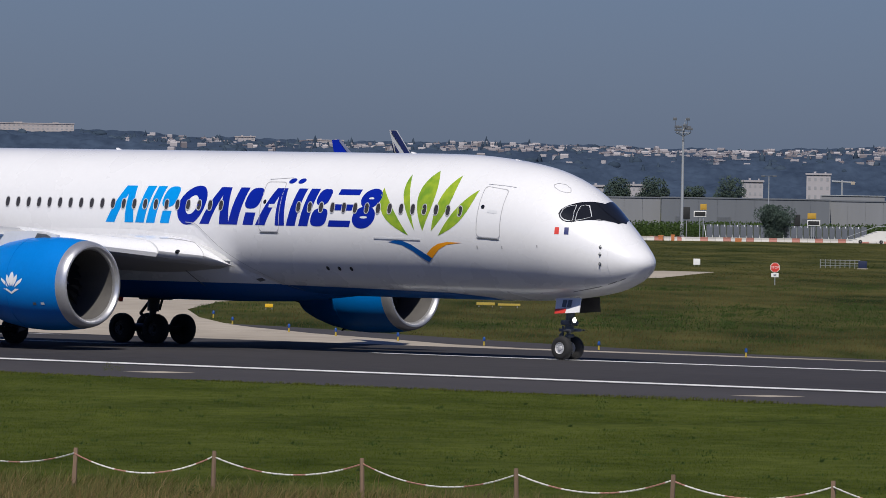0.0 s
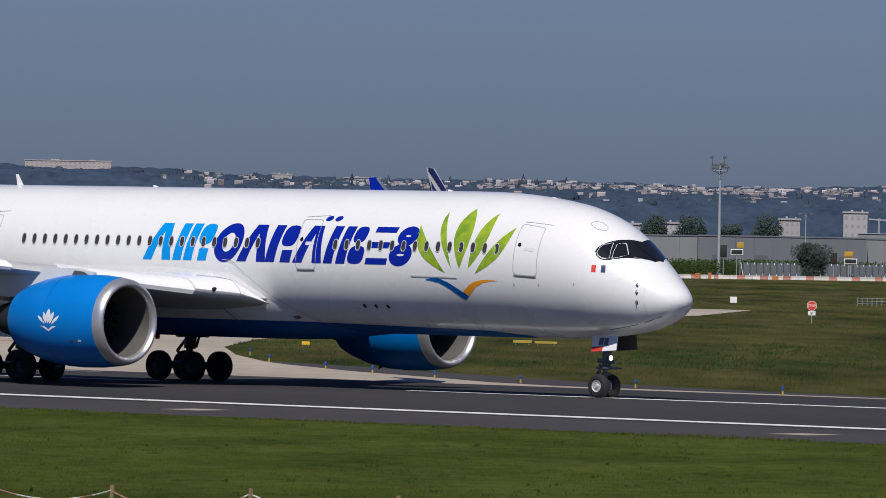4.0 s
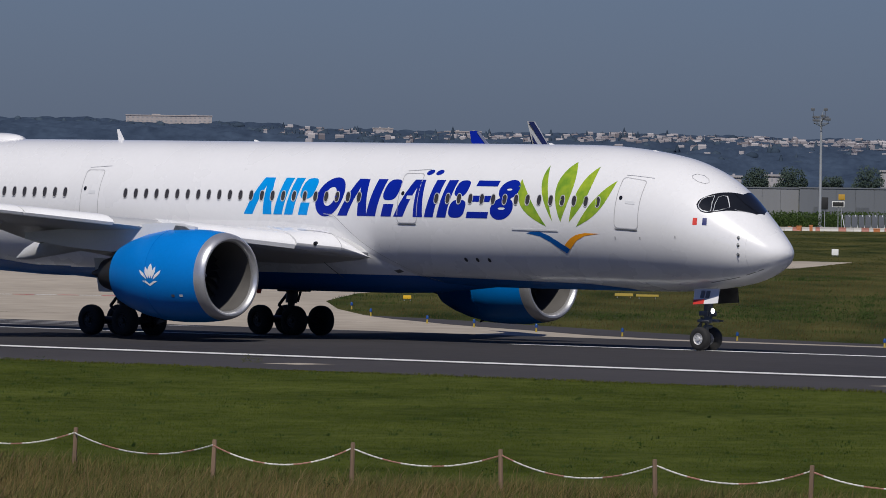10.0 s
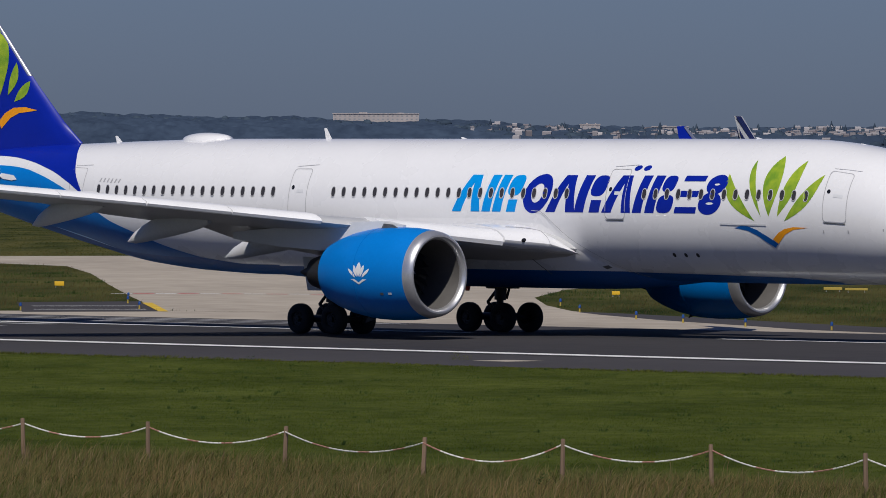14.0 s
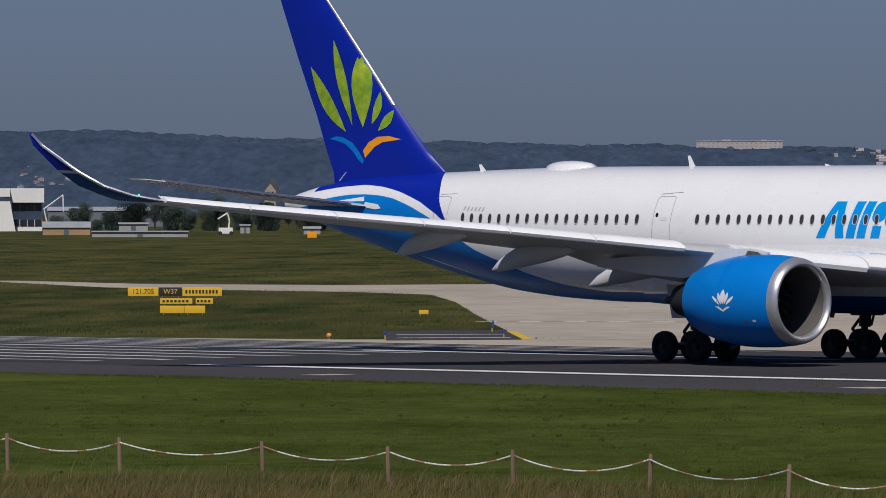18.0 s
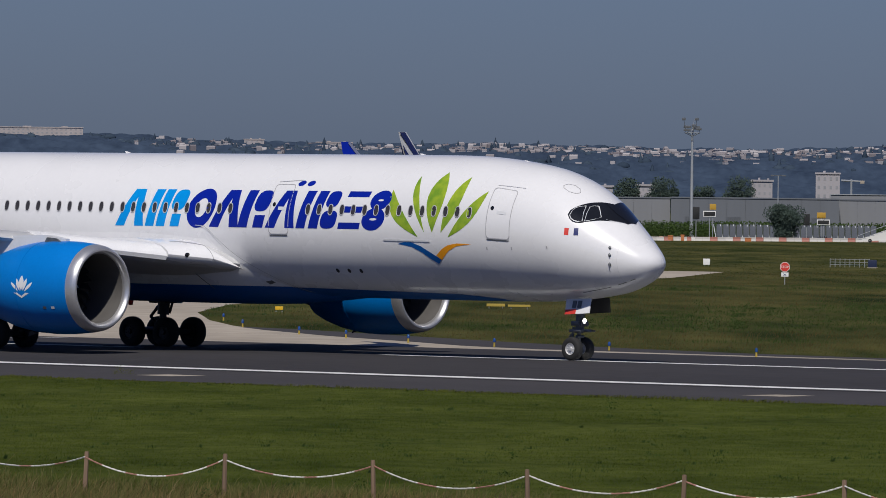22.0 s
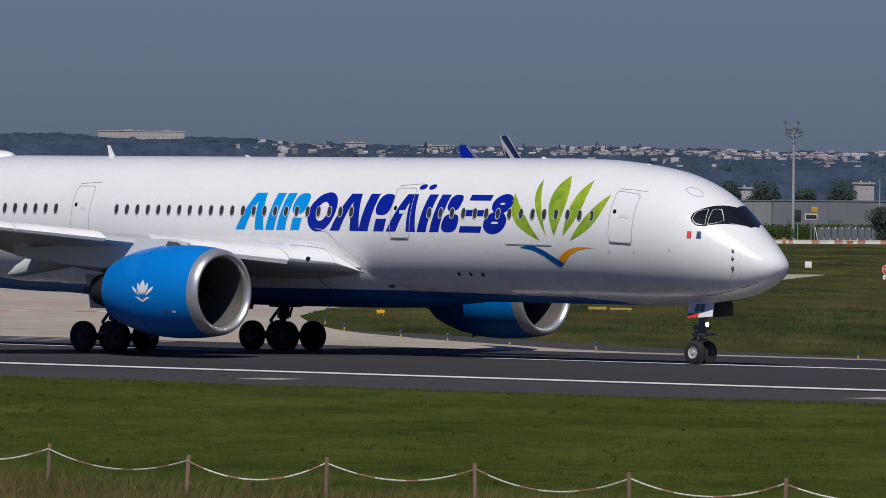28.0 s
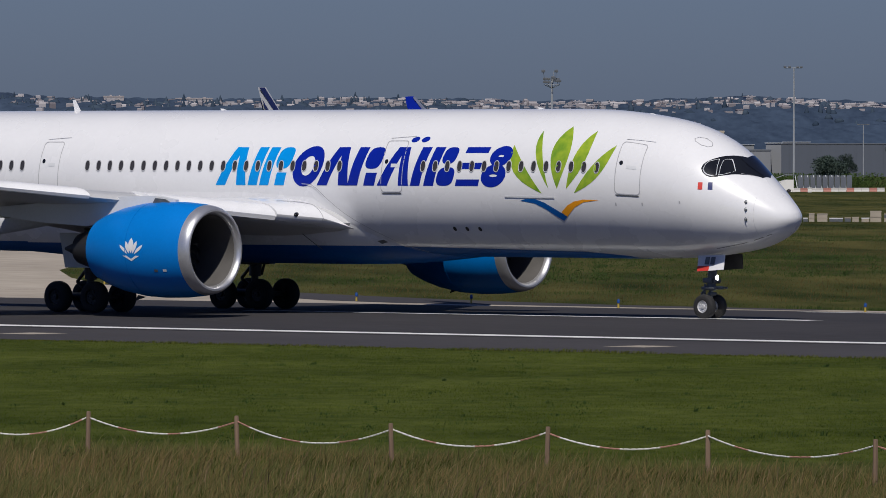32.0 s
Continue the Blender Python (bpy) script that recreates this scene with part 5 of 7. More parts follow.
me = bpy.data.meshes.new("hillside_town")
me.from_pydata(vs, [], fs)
# haze over the town is part of this greyed plaster colour
me.materials.append(mat("haze_tinted_plaster", (0.22, 0.20, 0.22), 0.9, var=0.3, island=0.8, scale=0.1, fine=1, tint=(0.43, 0.405, 0.415)))
tagged(new("hillside_town", me), "dense pale houses on the hillside, painted hazy", "houses", kind="stuff")
# trees between the houses and along the ridge, rounded and pointed
vs, fs = [], []
for k in range(900):
    az = rng.uniform(-43.6, -36.2) if k < 760 else rng.uniform(-50.5, -43.6)
    d = rng.triangular(3960, 4215, 4120) if k < 760 else rng.uniform(4150, 4215)
    p = spot(az, d, hill(az, d) + rng.uniform(-0.5, 1.0))
    tall = k < 760 and rng.random() < 0.13
    w, h = (rng.uniform(1.0, 1.9), rng.uniform(4.5, 7.0)) if tall else (rng.uniform(1.4, 4.2), rng.uniform(2.2, 4.2))
    n, rows = len(vs), ((0.0, 0.7), (0.3, 1.0), (0.62, 0.62 if tall else 0.92), (0.86, 0.28 if tall else 0.58), (1.0, 0.03))
    for zz, rr in rows:
        vs += [(p.x + w * rr * rng.uniform(0.75, 1.2) * math.cos(2 * math.pi * q / 7), p.y + w * rr * rng.uniform(0.75, 1.2) * math.sin(2 * math.pi * q / 7), p.z + h * zz * rng.uniform(0.92, 1.05)) for q in range(7)]
    for r in range(4):
        fs += [(n + r * 7 + q, n + r * 7 + (q + 1) % 7, n + (r + 1) * 7 + (q + 1) % 7, n + (r + 1) * 7 + q) for q in range(7)]
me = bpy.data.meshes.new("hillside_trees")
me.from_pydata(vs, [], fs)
# blue of the crowns is painted haze
me.materials.append(mat("haze_tinted_tree_crowns", (0.036, 0.055, 0.086), 0.95, var=0.2, island=0.7, scale=0.1, fine=1, spec=0.03, tint=(0.056, 0.080, 0.112)))
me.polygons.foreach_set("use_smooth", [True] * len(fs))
tagged(new("hillside_trees", me), "dark trees between the hillside houses, painted hazy", "trees", kind="stuff")
# two white blocks nearer by, behind the airport halls
for az, d, z0, w, h in ((-38.36, 2300, 0, 7.2, 13.1), (-38.85, 2000, 0, 5.4, 10.2), (-39.72, 1900, 0, 4.5, 8.6), (-40.1, 1900, 0, 9, 8.2)):
    ob = house(w, 10, h, 0, "white apartment block with a flat roof behind the halls", 4, 5, True, "white blocks behind the halls")
    p = spot(az, d)
    ob.matrix_world = pose(p.x, p.y, 0, 0, 0, -az)


def facing(name, label, category, az, d, group="", z=0.0):
    """A thing that stands at a bearing and distance with its front to the runway: its x runs across, its y away."""
    p = spot(az, d)
    return thing(name, label, category, (p.x, p.y, z), -az, group)


# tower crane between the blocks
ob = facing("tower_crane", "slim pale tower crane behind the halls", "crane", -38.184, 2250)
bm = bmesh.new()
rod(bm, (0, 0, 0), (0, 0, 11.6), 0.35, 0.3, 6)
part("crane_mast", bm, GALV, ob)
bm = bmesh.new()
rod(bm, (-3.0, 0, 11.2), (3.9, 0, 10.9), 0.28, 0.2, 6)
part("jib", bm, GALV, ob)
bm = bmesh.new()
box(bm, 2.6, 3.8, -0.4, 0.4, 10.3, 11.2, 0.05)
part("counterweight", bm, CONCRETE, ob)


# ---- trees ----
def tree(height, width, seed, label, low=0.35):
    r = random.Random(seed)
    ob = thing("tree", label, "tree", group="trees by the airport halls")
    bm = bmesh.new()
    rod(bm, (0, 0, -0.1), (0.1, 0, height * 0.45), height * 0.035, height * 0.02, 9)
    tips = []
    for k in range(7):
        a = 2 * math.pi * k / 7 + r.uniform(-0.4, 0.4)
        z0 = height * r.uniform(0.25, 0.45)
        e = Vector((math.cos(a) * width * r.uniform(0.2, 0.38), math.sin(a) * width * r.uniform(0.2, 0.38), height * r.uniform(0.5, 0.85)))
        rod(bm, (0.05, 0, z0), e, height * 0.014, height * 0.005, 6)
        tips.append(e)
    part("trunk", bm, BARK, ob, "brown trunk and limbs")
    lobes = [(e, width * r.uniform(0.16, 0.27)) for e in tips] + [(Vector((r.uniform(-0.2, 0.2) * width, r.uniform(-0.2, 0.2) * width, height * r.uniform(low, 0.88))), width * r.uniform(0.15, 0.28)) for _ in range(9 if low > 0.3 else 18)]
    vs, fs = [], []
    for c, rad in lobes:
        for _ in range(420):
            v = Vector((r.gauss(0, 1), r.gauss(0, 1), r.gauss(0, 1))).normalized() * rad * r.uniform(0.55, 1.08)
            q = c + Vector((v.x, v.y, v.z * 0.85))
            s = r.uniform(0.07, 0.17)
            u = Vector((r.gauss(0, 1), r.gauss(0, 1), r.gauss(0, 1))).normalized()
            w = u.orthogonal().normalized()
            n = len(vs)
            vs += [q - u * s, q + w * s * 0.7, q + u * s, q - w * s * 0.7]
            fs.append((n, n + 1, n + 2, n + 3))
    me = bpy.data.meshes.new("crown")
    me.from_pydata([tuple(v) for v in vs], [], fs)
    me.materials.append(HAZED_LEAF)
    o = new("crown", me)
    o.parent = ob
    tagged(o, "dark green leafy crown with haze in its colour", kind="stuff")
    return ob


tm = [tree(9.6, 5.6, 1, "dark green broadleaf tree behind the grey hall"), tree(5.6, 6.4, 2, "low dark green bushy tree", 0.14), tree(8.6, 4.4, 3, "dark green broadleaf tree behind the grey hall")]
for i, (k, az, d, sc) in enumerate(((0, -39.85, 1350, 1.08), (0, -39.59, 1350, 1.1), (0, -39.02, 1350, 1.14), (2, -39.29, 1350, 1.05), (1, -38.67, 1180, 0.98), (1, -37.30, 1215, 0.95), (0, -37.18, 1290, 0.62),
                                    (0, -40.6, 1360, 0.9), (0, -40.3, 1360, 0.85), (2, -36.8, 1500, 0.9), (1, -37.95, 1500, 0.9),
                                    (0, -48.62, 1800, 0.66), (0, -48.4, 1810, 0.62), (0, -48.15, 1805, 0.64), (1, -47.95, 1800, 0.95), (1, -47.75, 1800, 0.9), (0, -47.62, 1790, 0.58), (0, -47.4, 1800, 0.6), (1, -48.9, 1800, 0.75), (0, -47.2, 1800, 0.62), (0, -46.9, 1800, 0.6), (1, -49.05, 1650, 0.5)) + tuple(((1, 1, 0, 1)[q % 4], -49.35 + 0.125 * q + 0.05 * math.sin(q * 2.3), 1690 + 14 * (q * 5 % 7), (0.80, 1.0, 0.9, 1.15)[q * 3 % 4] * (1.0 if q > 4 else 0.8)) for q in range(21))):
    p = spot(az, d)
    o = tm[k] if not any(t.get("used") for t in [tm[k]]) else None
    m = pose(p.x, p.y, 0, 0, 0, 37 * i) @ Matrix.Diagonal((sc, sc, sc, 1))
    if o:
        o["used"] = 1
        o.matrix_world = m
    else:
        c = copy_thing(tm[k], pose(p.x, p.y, 0, 0, 0, 37 * i))
        c.scale = (sc, sc, sc)
for t in list(scene.objects):
    if "used" in t.keys():
        del t["used"]


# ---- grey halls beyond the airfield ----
# far hall's own cladding, with blue haze added to the colour
HAZE_CLADDING = mat("haze_tinted_dark_cladding", (0.075, 0.088, 0.115), 0.7, var=0.08, scale=0.05, fine=0.7, stretch=(1, 1, 0.1))


def hall(az0, az1, d, h, material, label, doors=0):
    w = (az1 - az0) * math.pi / 180 * d
    ob = facing("hall", label, "building", (az0 + az1) / 2, d, "grey halls beyond the airfield")
    n = max(1, round(w / 3.0))
    for k in range(n):
        bm = bmesh.new()
        x0, x1 = -w / 2 + w * k / n, -w / 2 + w * (k + 1) / n
        box(bm, x0 + 0.015, x1 - 0.015, 0, 0.25, 0, h)
        part("wall_panel", bm, material, ob, smooth=False)
    bm = bmesh.new()
    box(bm, -w / 2, w / 2, 0.27, 30, 0, h - 0.05)
    part("wall", bm, material, ob, smooth=False)
    bm = bmesh.new()
    box(bm, -w / 2 - 0.1, w / 2 + 0.1, -0.12, 30.1, h - 0.04, h + 0.16)
    part("roof", bm, CLADDING, ob, smooth=False)
    for k in range(doors):
        bm = bmesh.new()
        x = -w / 2 + w * (k + 0.5) / doors
        box(bm, x - 1.1, x + 1.1, -0.05, 0.0, 0, 3.2)
        part("door", bm, STEEL, ob, "dark loading door", smooth=False)
    return ob


hall(-40.9, -39.535, 1262, 6.15, CLADDING_LIGHT, "long light grey metal-clad hall")
hall(-39.53, -38.275, 1256, 6.25, CLADDING, "long mid grey metal-clad hall with loading doors", 4)
hall(-38.27, -37.74, 1262, 6.15, CLADDING_LIGHT, "light grey metal-clad hall")
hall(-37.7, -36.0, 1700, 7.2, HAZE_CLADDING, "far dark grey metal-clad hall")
# low sheds on the roofs
for az, d, w, h, z in ((-38.1, 1700, 14, 0.8, 6.2), (-37.72, 1290, 2.6, 1.2, 6.1), (-37.55, 1716, 6, 1.0, 6.6)):
    ob = facing("roof_shed", "pale box-shaped plant room above the hall", "shed", az, d)
    bm = bmesh.new()
    box(bm, -w / 2, w / 2, 0, 6, 0, z + h, 0.05)
    part("wall", bm, CLADDING_LIGHT, ob, smooth=False)
    bm = bmesh.new()
    box(bm, -w / 2 - 0.2, w / 2 + 0.2, -0.2, 6.2, z + h, z + h + 0.15)
    part("roof", bm, GALV, ob, smooth=False)


# ---- floodlight masts ----
def mast(az, d, h, label, small=False):
    ob = facing("floodlight_mast", label, "mast", az, d, "floodlight masts")
    bm = bmesh.new()
    rod(bm, (0, 0, 0), (0, 0, h * (0.97 if small else 0.9)), 0.22 if small else 0.32, 0.10 if small else 0.16, 12)
    part("pole", bm, GALV, ob)
    bm = bmesh.new()
    box(bm, -0.45, 0.45, -0.45, 0.45, 0, 0.3, 0.03)
    part("base_plate", bm, GALV, ob)
    if small:
        bm = bmesh.new()
        rod(bm, (-1.5, 0, h * 0.965), (1.3, 0, h * 0.965), 0.06, None, 6)
        part("crossbar", bm, GALV, ob)
        for x in (-1.45, -0.7, 0.6, 1.2):
            bm = bmesh.new()
            box(bm, x - 0.22, x + 0.22, -0.15, 0.15, h * 0.965, h * 0.965 + 0.26 + 0.1 * (x < 0), 0.04)
            part("floodlight", bm, STEEL, ob)
        return ob
    bm = bmesh.new()
    z = h * 0.9
    r = 1.25
    for q in range(12):
        a, b = 2 * math.pi * q / 12, 2 * math.pi * (q + 1) / 12
        rod(bm, (r * math.cos(a), r * math.sin(a), z - 0.6), (r * math.cos(b), r * math.sin(b), z - 0.6), 0.05, None, 5)
        rod(bm, (0, 0, z - 1.2), (r * math.cos(a), r * math.sin(a), z - 0.6), 0.035, None, 5)
    rod(bm, (0, 0, z - 0.4), (0.3, 0, h - 0.35), 0.06, 0.04, 6)
    part("ring_platform", bm, GALV, ob)
    rr = random.Random(3)
    n = 9
    for k in range(n):
        a = 2 * math.pi * k / n
        bm = bmesh.new()
        c = Vector((1.15 * math.cos(a), 1.15 * math.sin(a), z - 0.3 + rr.uniform(0, 0.9)))
        rod(bm, c + Vector((0, 0, -0.5)), c, 0.03, None, 5)
        box(bm, c.x - 0.33, c.x + 0.33, c.y - 0.2, c.y + 0.2, c.z - 0.1, c.z + 0.3, 0.05)
        part("floodlight", bm, STEEL, ob)
    for x in (-1.1, 0.55):
        bm = bmesh.new()
        rod(bm, (x, 0, z - 0.2), (x * 1.25, 0, h - 0.5), 0.04, None, 5)
        box(bm, x * 1.25 - 0.3, x * 1.25 + 0.3, -0.2, 0.2, h - 0.55, h - 0.1, 0.06)
        part("floodlight", bm, STEEL, ob)
    return ob


mast(-39.375, 1225, 19.2, "tall grey floodlight mast with a lamp ring")
mast(-37.568, 1240, 20.2, "tall slim grey floodlight mast", True)
for az, d, h in ((-38.73, 1190, 9.9), (-37.05, 1500, 11.0)):
    ob = facing("street_lamp", "slim grey lamp post with one arm", "street lamp", az, d)
    bm = bmesh.new()
    rod(bm, (0, 0, 0), (0, 0, h), 0.12, 0.07, 8)
    part("pole", bm, GALV, ob)
    bm = bmesh.new()
    rod(bm, (-0.8, 0, h), (0.9, 0, h + 0.05), 0.06, None, 6)
    box(bm, -1.2, -0.6, -0.15, 0.15, h - 0.1, h + 0.12, 0.03)
    box(bm, 0.6, 1.2, -0.15, 0.15, h - 0.1, h + 0.12, 0.03)
    part("lamp_head", bm, STEEL, ob)


# ---- blast fences, barriers and apron clutter ----
BLAST = mat("dark_blast_panel", (0.075, 0.085, 0.105), 0.7, spec=0.2, var=0.15, scale=0.5, fine=4)
def blast_fence(az0, az1, d, h):
    w = (az1 - az0) * math.pi / 180 * d
    ob = facing("blast_fence", "row of leaning grey steel blast panels", "fence", (az0 + az1) / 2, d, "blast fences")
    n = round(w / 1.0)
    for k in range(n):
        x0, x1 = -w / 2 + w * k / n, -w / 2 + w * (k + 1) / n
        bm = bmesh.new()
        loft(bm, [[Vector((x, 0, 0.25)), Vector((x, 0.35, h * 0.6)), Vector((x, 0.9, h)), Vector((x, 1.0, h)), Vector((x, 0.45, h * 0.6)), Vector((x, 0.1, 0.25))] for x in (x0 + 0.09, x1 - 0.09)])
        part("panel", bm, BLAST, ob)
        bm = bmesh.new()
        rod(bm, (x0, -0.04, 0), (x0 - 0.4, 0.9, h), 0.06, None, 6)
        rod(bm, (x0, 1.6, 0), (x0, 0.8, h * 0.9), 0.05, None, 6)
        part("strut", bm, GALV, ob)
    return ob


blast_fence(-39.19, -38.69, 1200, 2.2)
blast_fence(-38.61, -37.99, 1198, 2.2)
blast_fence(-37.54, -37.13, 1200, 2.3)
BARRIER_RED = mat("faded_red_barrier", (0.34, 0.14, 0.11), 0.7, var=0.2, each=0.4)
BARRIER_WHITE = mat("dusty_white_barrier", (0.46, 0.44, 0.42), 0.7, var=0.2, each=0.4)
for k in range(58):
    az = -39.95 + k * 0.0665 * 0.86
    if az > -36.9:
        break
    p = spot(az, 1128 + k * 0.6)
    m = pose(p.x, p.y, 0, 0, 0, -az)
    mtl = BARRIER_RED if k % 3 == 1 else BARRIER_WHITE
    bm = bmesh.new()
    loft(bm, [[Vector((x, -0.28, 0)), Vector((x, -0.12, 0.3)), Vector((x, -0.1, 0.58)), Vector((x, 0.1, 0.58)), Vector((x, 0.12, 0.3)), Vector((x, 0.28, 0))] for x in (-0.56, 0.56)])
    o = link("barrier_block", bm, mtl, smooth=False)
    o.matrix_world = m
    tagged(o, "red plastic road barrier block" if k % 3 == 1 else "white plastic road barrier block", "barrier", "barrier blocks")
for az, d, w, h, mtl, lab in ((-39.53, 1132, 1.2, 1.1, ORANGE_PLASTIC, "orange plastic equipment crate"), (-39.44, 1130, 0.8, 1.3, ORANGE_PLASTIC, "orange plastic equipment crate"), (-39.60, 1135, 0.7, 0.9, ORANGE_PLASTIC, "orange plastic equipment crate"),
                              (-39.36, 1130, 0.9, 0.8, PLASTIC_WHITE, "white plastic equipment crate"), (-38.95, 1128, 1.6, 0.8, ORANGE_PLASTIC, "orange plastic equipment crate"), (-37.45, 1140, 1.0, 1.0, PLASTIC_WHITE, "white plastic equipment crate"), (-37.62, 1140, 1.4, 1.2, PLASTIC_WHITE, "white plastic equipment crate")):
    w, h = w * 0.6, h * 0.7
    ob = facing("equipment_crate", lab, "crate", az, d, "crates by the barrier")
    bm = bmesh.new()
    box(bm, -w / 2, w / 2, 0, 0.9, 0, h * 0.8, 0.04)
    part("box_body", bm, mtl, ob)
    bm = bmesh.new()
    box(bm, -w / 2 - 0.04, w / 2 + 0.04, -0.04, 0.94, h * 0.8, h, 0.03)
    part("lid", bm, mtl, ob)
# white boarding stairs parked by the apron
ob = facing("boarding_stairs", "white parked boarding stairs on the apron", "stairs", -37.98, 1138)
bm = bmesh.new()
loft(bm, [[Vector((-3.2, y, 0.3)), Vector((1.2, y, 1.9)), Vector((2.6, y, 1.9)), Vector((2.6, y, 0.4)), Vector((-1.5, y, 0.25))] for y in (-0.7, 0.7)])
part("stair_body", bm, OFFWHITE, ob)
for k in range(7):
    bm = bmesh.new()
    box(bm, -2.9 + k * 0.6, -2.35 + k * 0.6, -0.72, 0.72, 0.42 + k * 0.215, 0.50 + k * 0.215)
    part("step", bm, GALV, ob)
for x in (-1.2, 1.9):
    for y in (-0.6, 0.6):
        bm = bmesh.new()
        spin(bm, [(-0.1, 0.05), (-0.1, 0.28), (0.1, 0.28), (0.1, 0.05)], (x, y, 0.28), "Y", 14)
        part("wheel", bm, RUBBER, ob)
bm = bmesh.new()
for y in (-0.68, 0.68):
    rod(bm, (-3.0, y, 1.0), (1.2, y, 2.6), 0.04, None, 6)
    rod(bm, (1.2, y, 2.6), (2.6, y, 2.6), 0.04, None, 6)
    rod(bm, (2.6, y, 1.9), (2.6, y, 2.6), 0.04, None, 6)
part("handrail", bm, GALV, ob)
p = spot(-37.70, 1138)
copy_thing(ob, pose(p.x, p.y, 0, 0, 0, 37.7))


# ---- signs ----
def lettering(name, text, size, material, parent, at):
    cu = bpy.data.curves.new(name, "FONT")
    cu.body, cu.size, cu.align_x, cu.align_y, cu.extrude = text, size, "CENTER", "CENTER", 0.004
    tmp = bpy.data.objects.new(name, cu)
    scene.collection.objects.link(tmp)
    me = bpy.data.meshes.new_from_object(tmp.evaluated_get(bpy.context.evaluated_depsgraph_get()))
    bpy.data.objects.remove(tmp)
    me.materials.clear()
    me.materials.append(material)
    o = new(name, me)
    o.parent = parent
    o.matrix_basis = pose(*at, 90, 0, 0)
    return o


def board_sign(az, d, boards, h, z0, label):
    """Low airfield sign boards side by side: width, face, writing."""
    ob = facing("taxiway_sign", label, "sign", az, d, "airfield signs")
    tot = sum(b[0] for b in boards)
    x = -tot / 2
    for w, face, text in boards:
        bm = bmesh.new()
        box(bm, x + 0.02, x + w - 0.02, 0, 0.16, z0, z0 + h, 0.015)
        bd = part("board", bm, face, ob)
        for xx in (x + 0.15 * w, x + 0.85 * w):
            bm = bmesh.new()
            rod(bm, (xx, 0.08, 0), (xx, 0.08, z0), 0.03, None, 6)
            part("leg", bm, GALV, ob)
        ink = SIGN_YELLOW if face is SIGN_BLACK else SIGN_BLACK
        if text == "bars":
            n = max(2, int(w / 0.28))
            for k in range(n):
                bm = bmesh.new()
                xa = x + w * (0.08 + 0.84 * k / n)
                box(bm, xa, xa + 0.60 * 0.84 * w / n, -0.006, 0.0, z0 + h * 0.28, z0 + h * 0.70)
                part("writing_bar", bm, ink, bd, smooth=False)
        elif text:
            lettering("writing", text, h * 0.8, ink, bd, (x + w / 2, -0.008, z0 + h / 2))
        x += w
    return ob


board_sign(-48.47, 555, ((2.25, SIGN_YELLOW, "121.705"), (1.7, SIGN_BLACK, "W37"), (2.9, SIGN_YELLOW, "bars")), 0.62, 0.12, "yellow and black taxiway sign in the grass")
board_sign(-48.46, 514, ((2.2, SIGN_YELLOW, "bars"),), 0.38, 0.1, "low yellow taxiway sign in the grass")
board_sign(-48.25, 514, ((1.2, SIGN_YELLOW, "bars"),), 0.38, 0.1, "low yellow taxiway sign in the grass")
board_sign(-48.49, 471, ((1.55, SIGN_YELLOW, ""),), 0.46, 0.12, "yellow taxiway sign seen from behind")
board_sign(-48.32, 471, ((1.3, SIGN_YELLOW, ""),), 0.46, 0.12, "yellow taxiway sign seen from behind")
board_sign(-46.61, 466, ((0.62, SIGN_YELLOW, ""),), 0.26, 0.12, "small plain yellow sign in the grass")
# the next two signs have heat haze put into their duller yellow
board_sign(-40.83, 462, ((1.15, SIGN_DULL, ""),), 0.17, 0.12, "long low yellow sign in the grass")
board_sign(-40.655, 460, ((1.4, SIGN_DULL, ""),), 0.13, 0.14, "long low yellow sign in the grass")
board_sign(-42.45, 440, ((0.5, SIGN_YELLOW, ""),), 0.2, 0.12, "small plain yellow sign in the grass")
board_sign(-47.42, 1640, ((2.0, SIGN_YELLOW, ""),), 1.0, 0.3, "yellow sign far across the airfield")

# stop sign with a white plate below
ob = facing("stop_sign", "red octagonal stop sign on a post in the grass", "sign", -38.673, 600)
bm = bmesh.new()
rod(bm, (0, 0.05, 0), (0, 0.05, 1.75), 0.035, None, 8)
part("post", bm, GALV, ob)
for r, y, m, nm in ((0.40, 0.0, SIGN_WHITE, "rim_plate"), (0.365, -0.012, RED, "face_plate")):
    bm = bmesh.new()
    loft(bm, [[Vector((r * math.cos(radians(22.5 + 45 * k)), y + q, 1.38 + r * math.sin(radians(22.5 + 45 * k)))) for k in range(8)] for q in (0, 0.012)])
    part(nm, bm, m, ob, smooth=False)
lettering("writing", "STOP", 0.26, SIGN_WHITE, ob, (0, -0.018, 1.38))
bm = bmesh.new()
box(bm, -0.29, 0.29, -0.01, 0.02, 0.62, 0.95, 0.01)
part("white_plate", bm, SIGN_WHITE, ob)
for a in (35, -35):
    bm = bmesh.new()
    rod(bm, (-0.11, -0.016, 0.785 - 0.08 * a / 35), (0.11, -0.016, 0.785 + 0.08 * a / 35), 0.018, None, 6)
    part("plate_mark", bm, NAVY, ob)
# white marker box, round marker, road signs by the halls
ob = facing("marker_box", "small white marker box in the grass", "marker", -39.258, 741)
bm = bmesh.new()
box(bm, -0.33, 0.33, 0, 0.4, 0.15, 0.75, 0.03)
part("box_body", bm, SIGN_WHITE, ob)
for x in (-0.2, 0.2):
    bm = bmesh.new()
    rod(bm, (x, 0.2, 0), (x, 0.2, 0.16), 0.03, None, 6)
    part("leg", bm, GALV, ob)
ob = facing("marker_box", "small white marker box in the grass", "marker", -50.215, 711)
bm = bmesh.new()
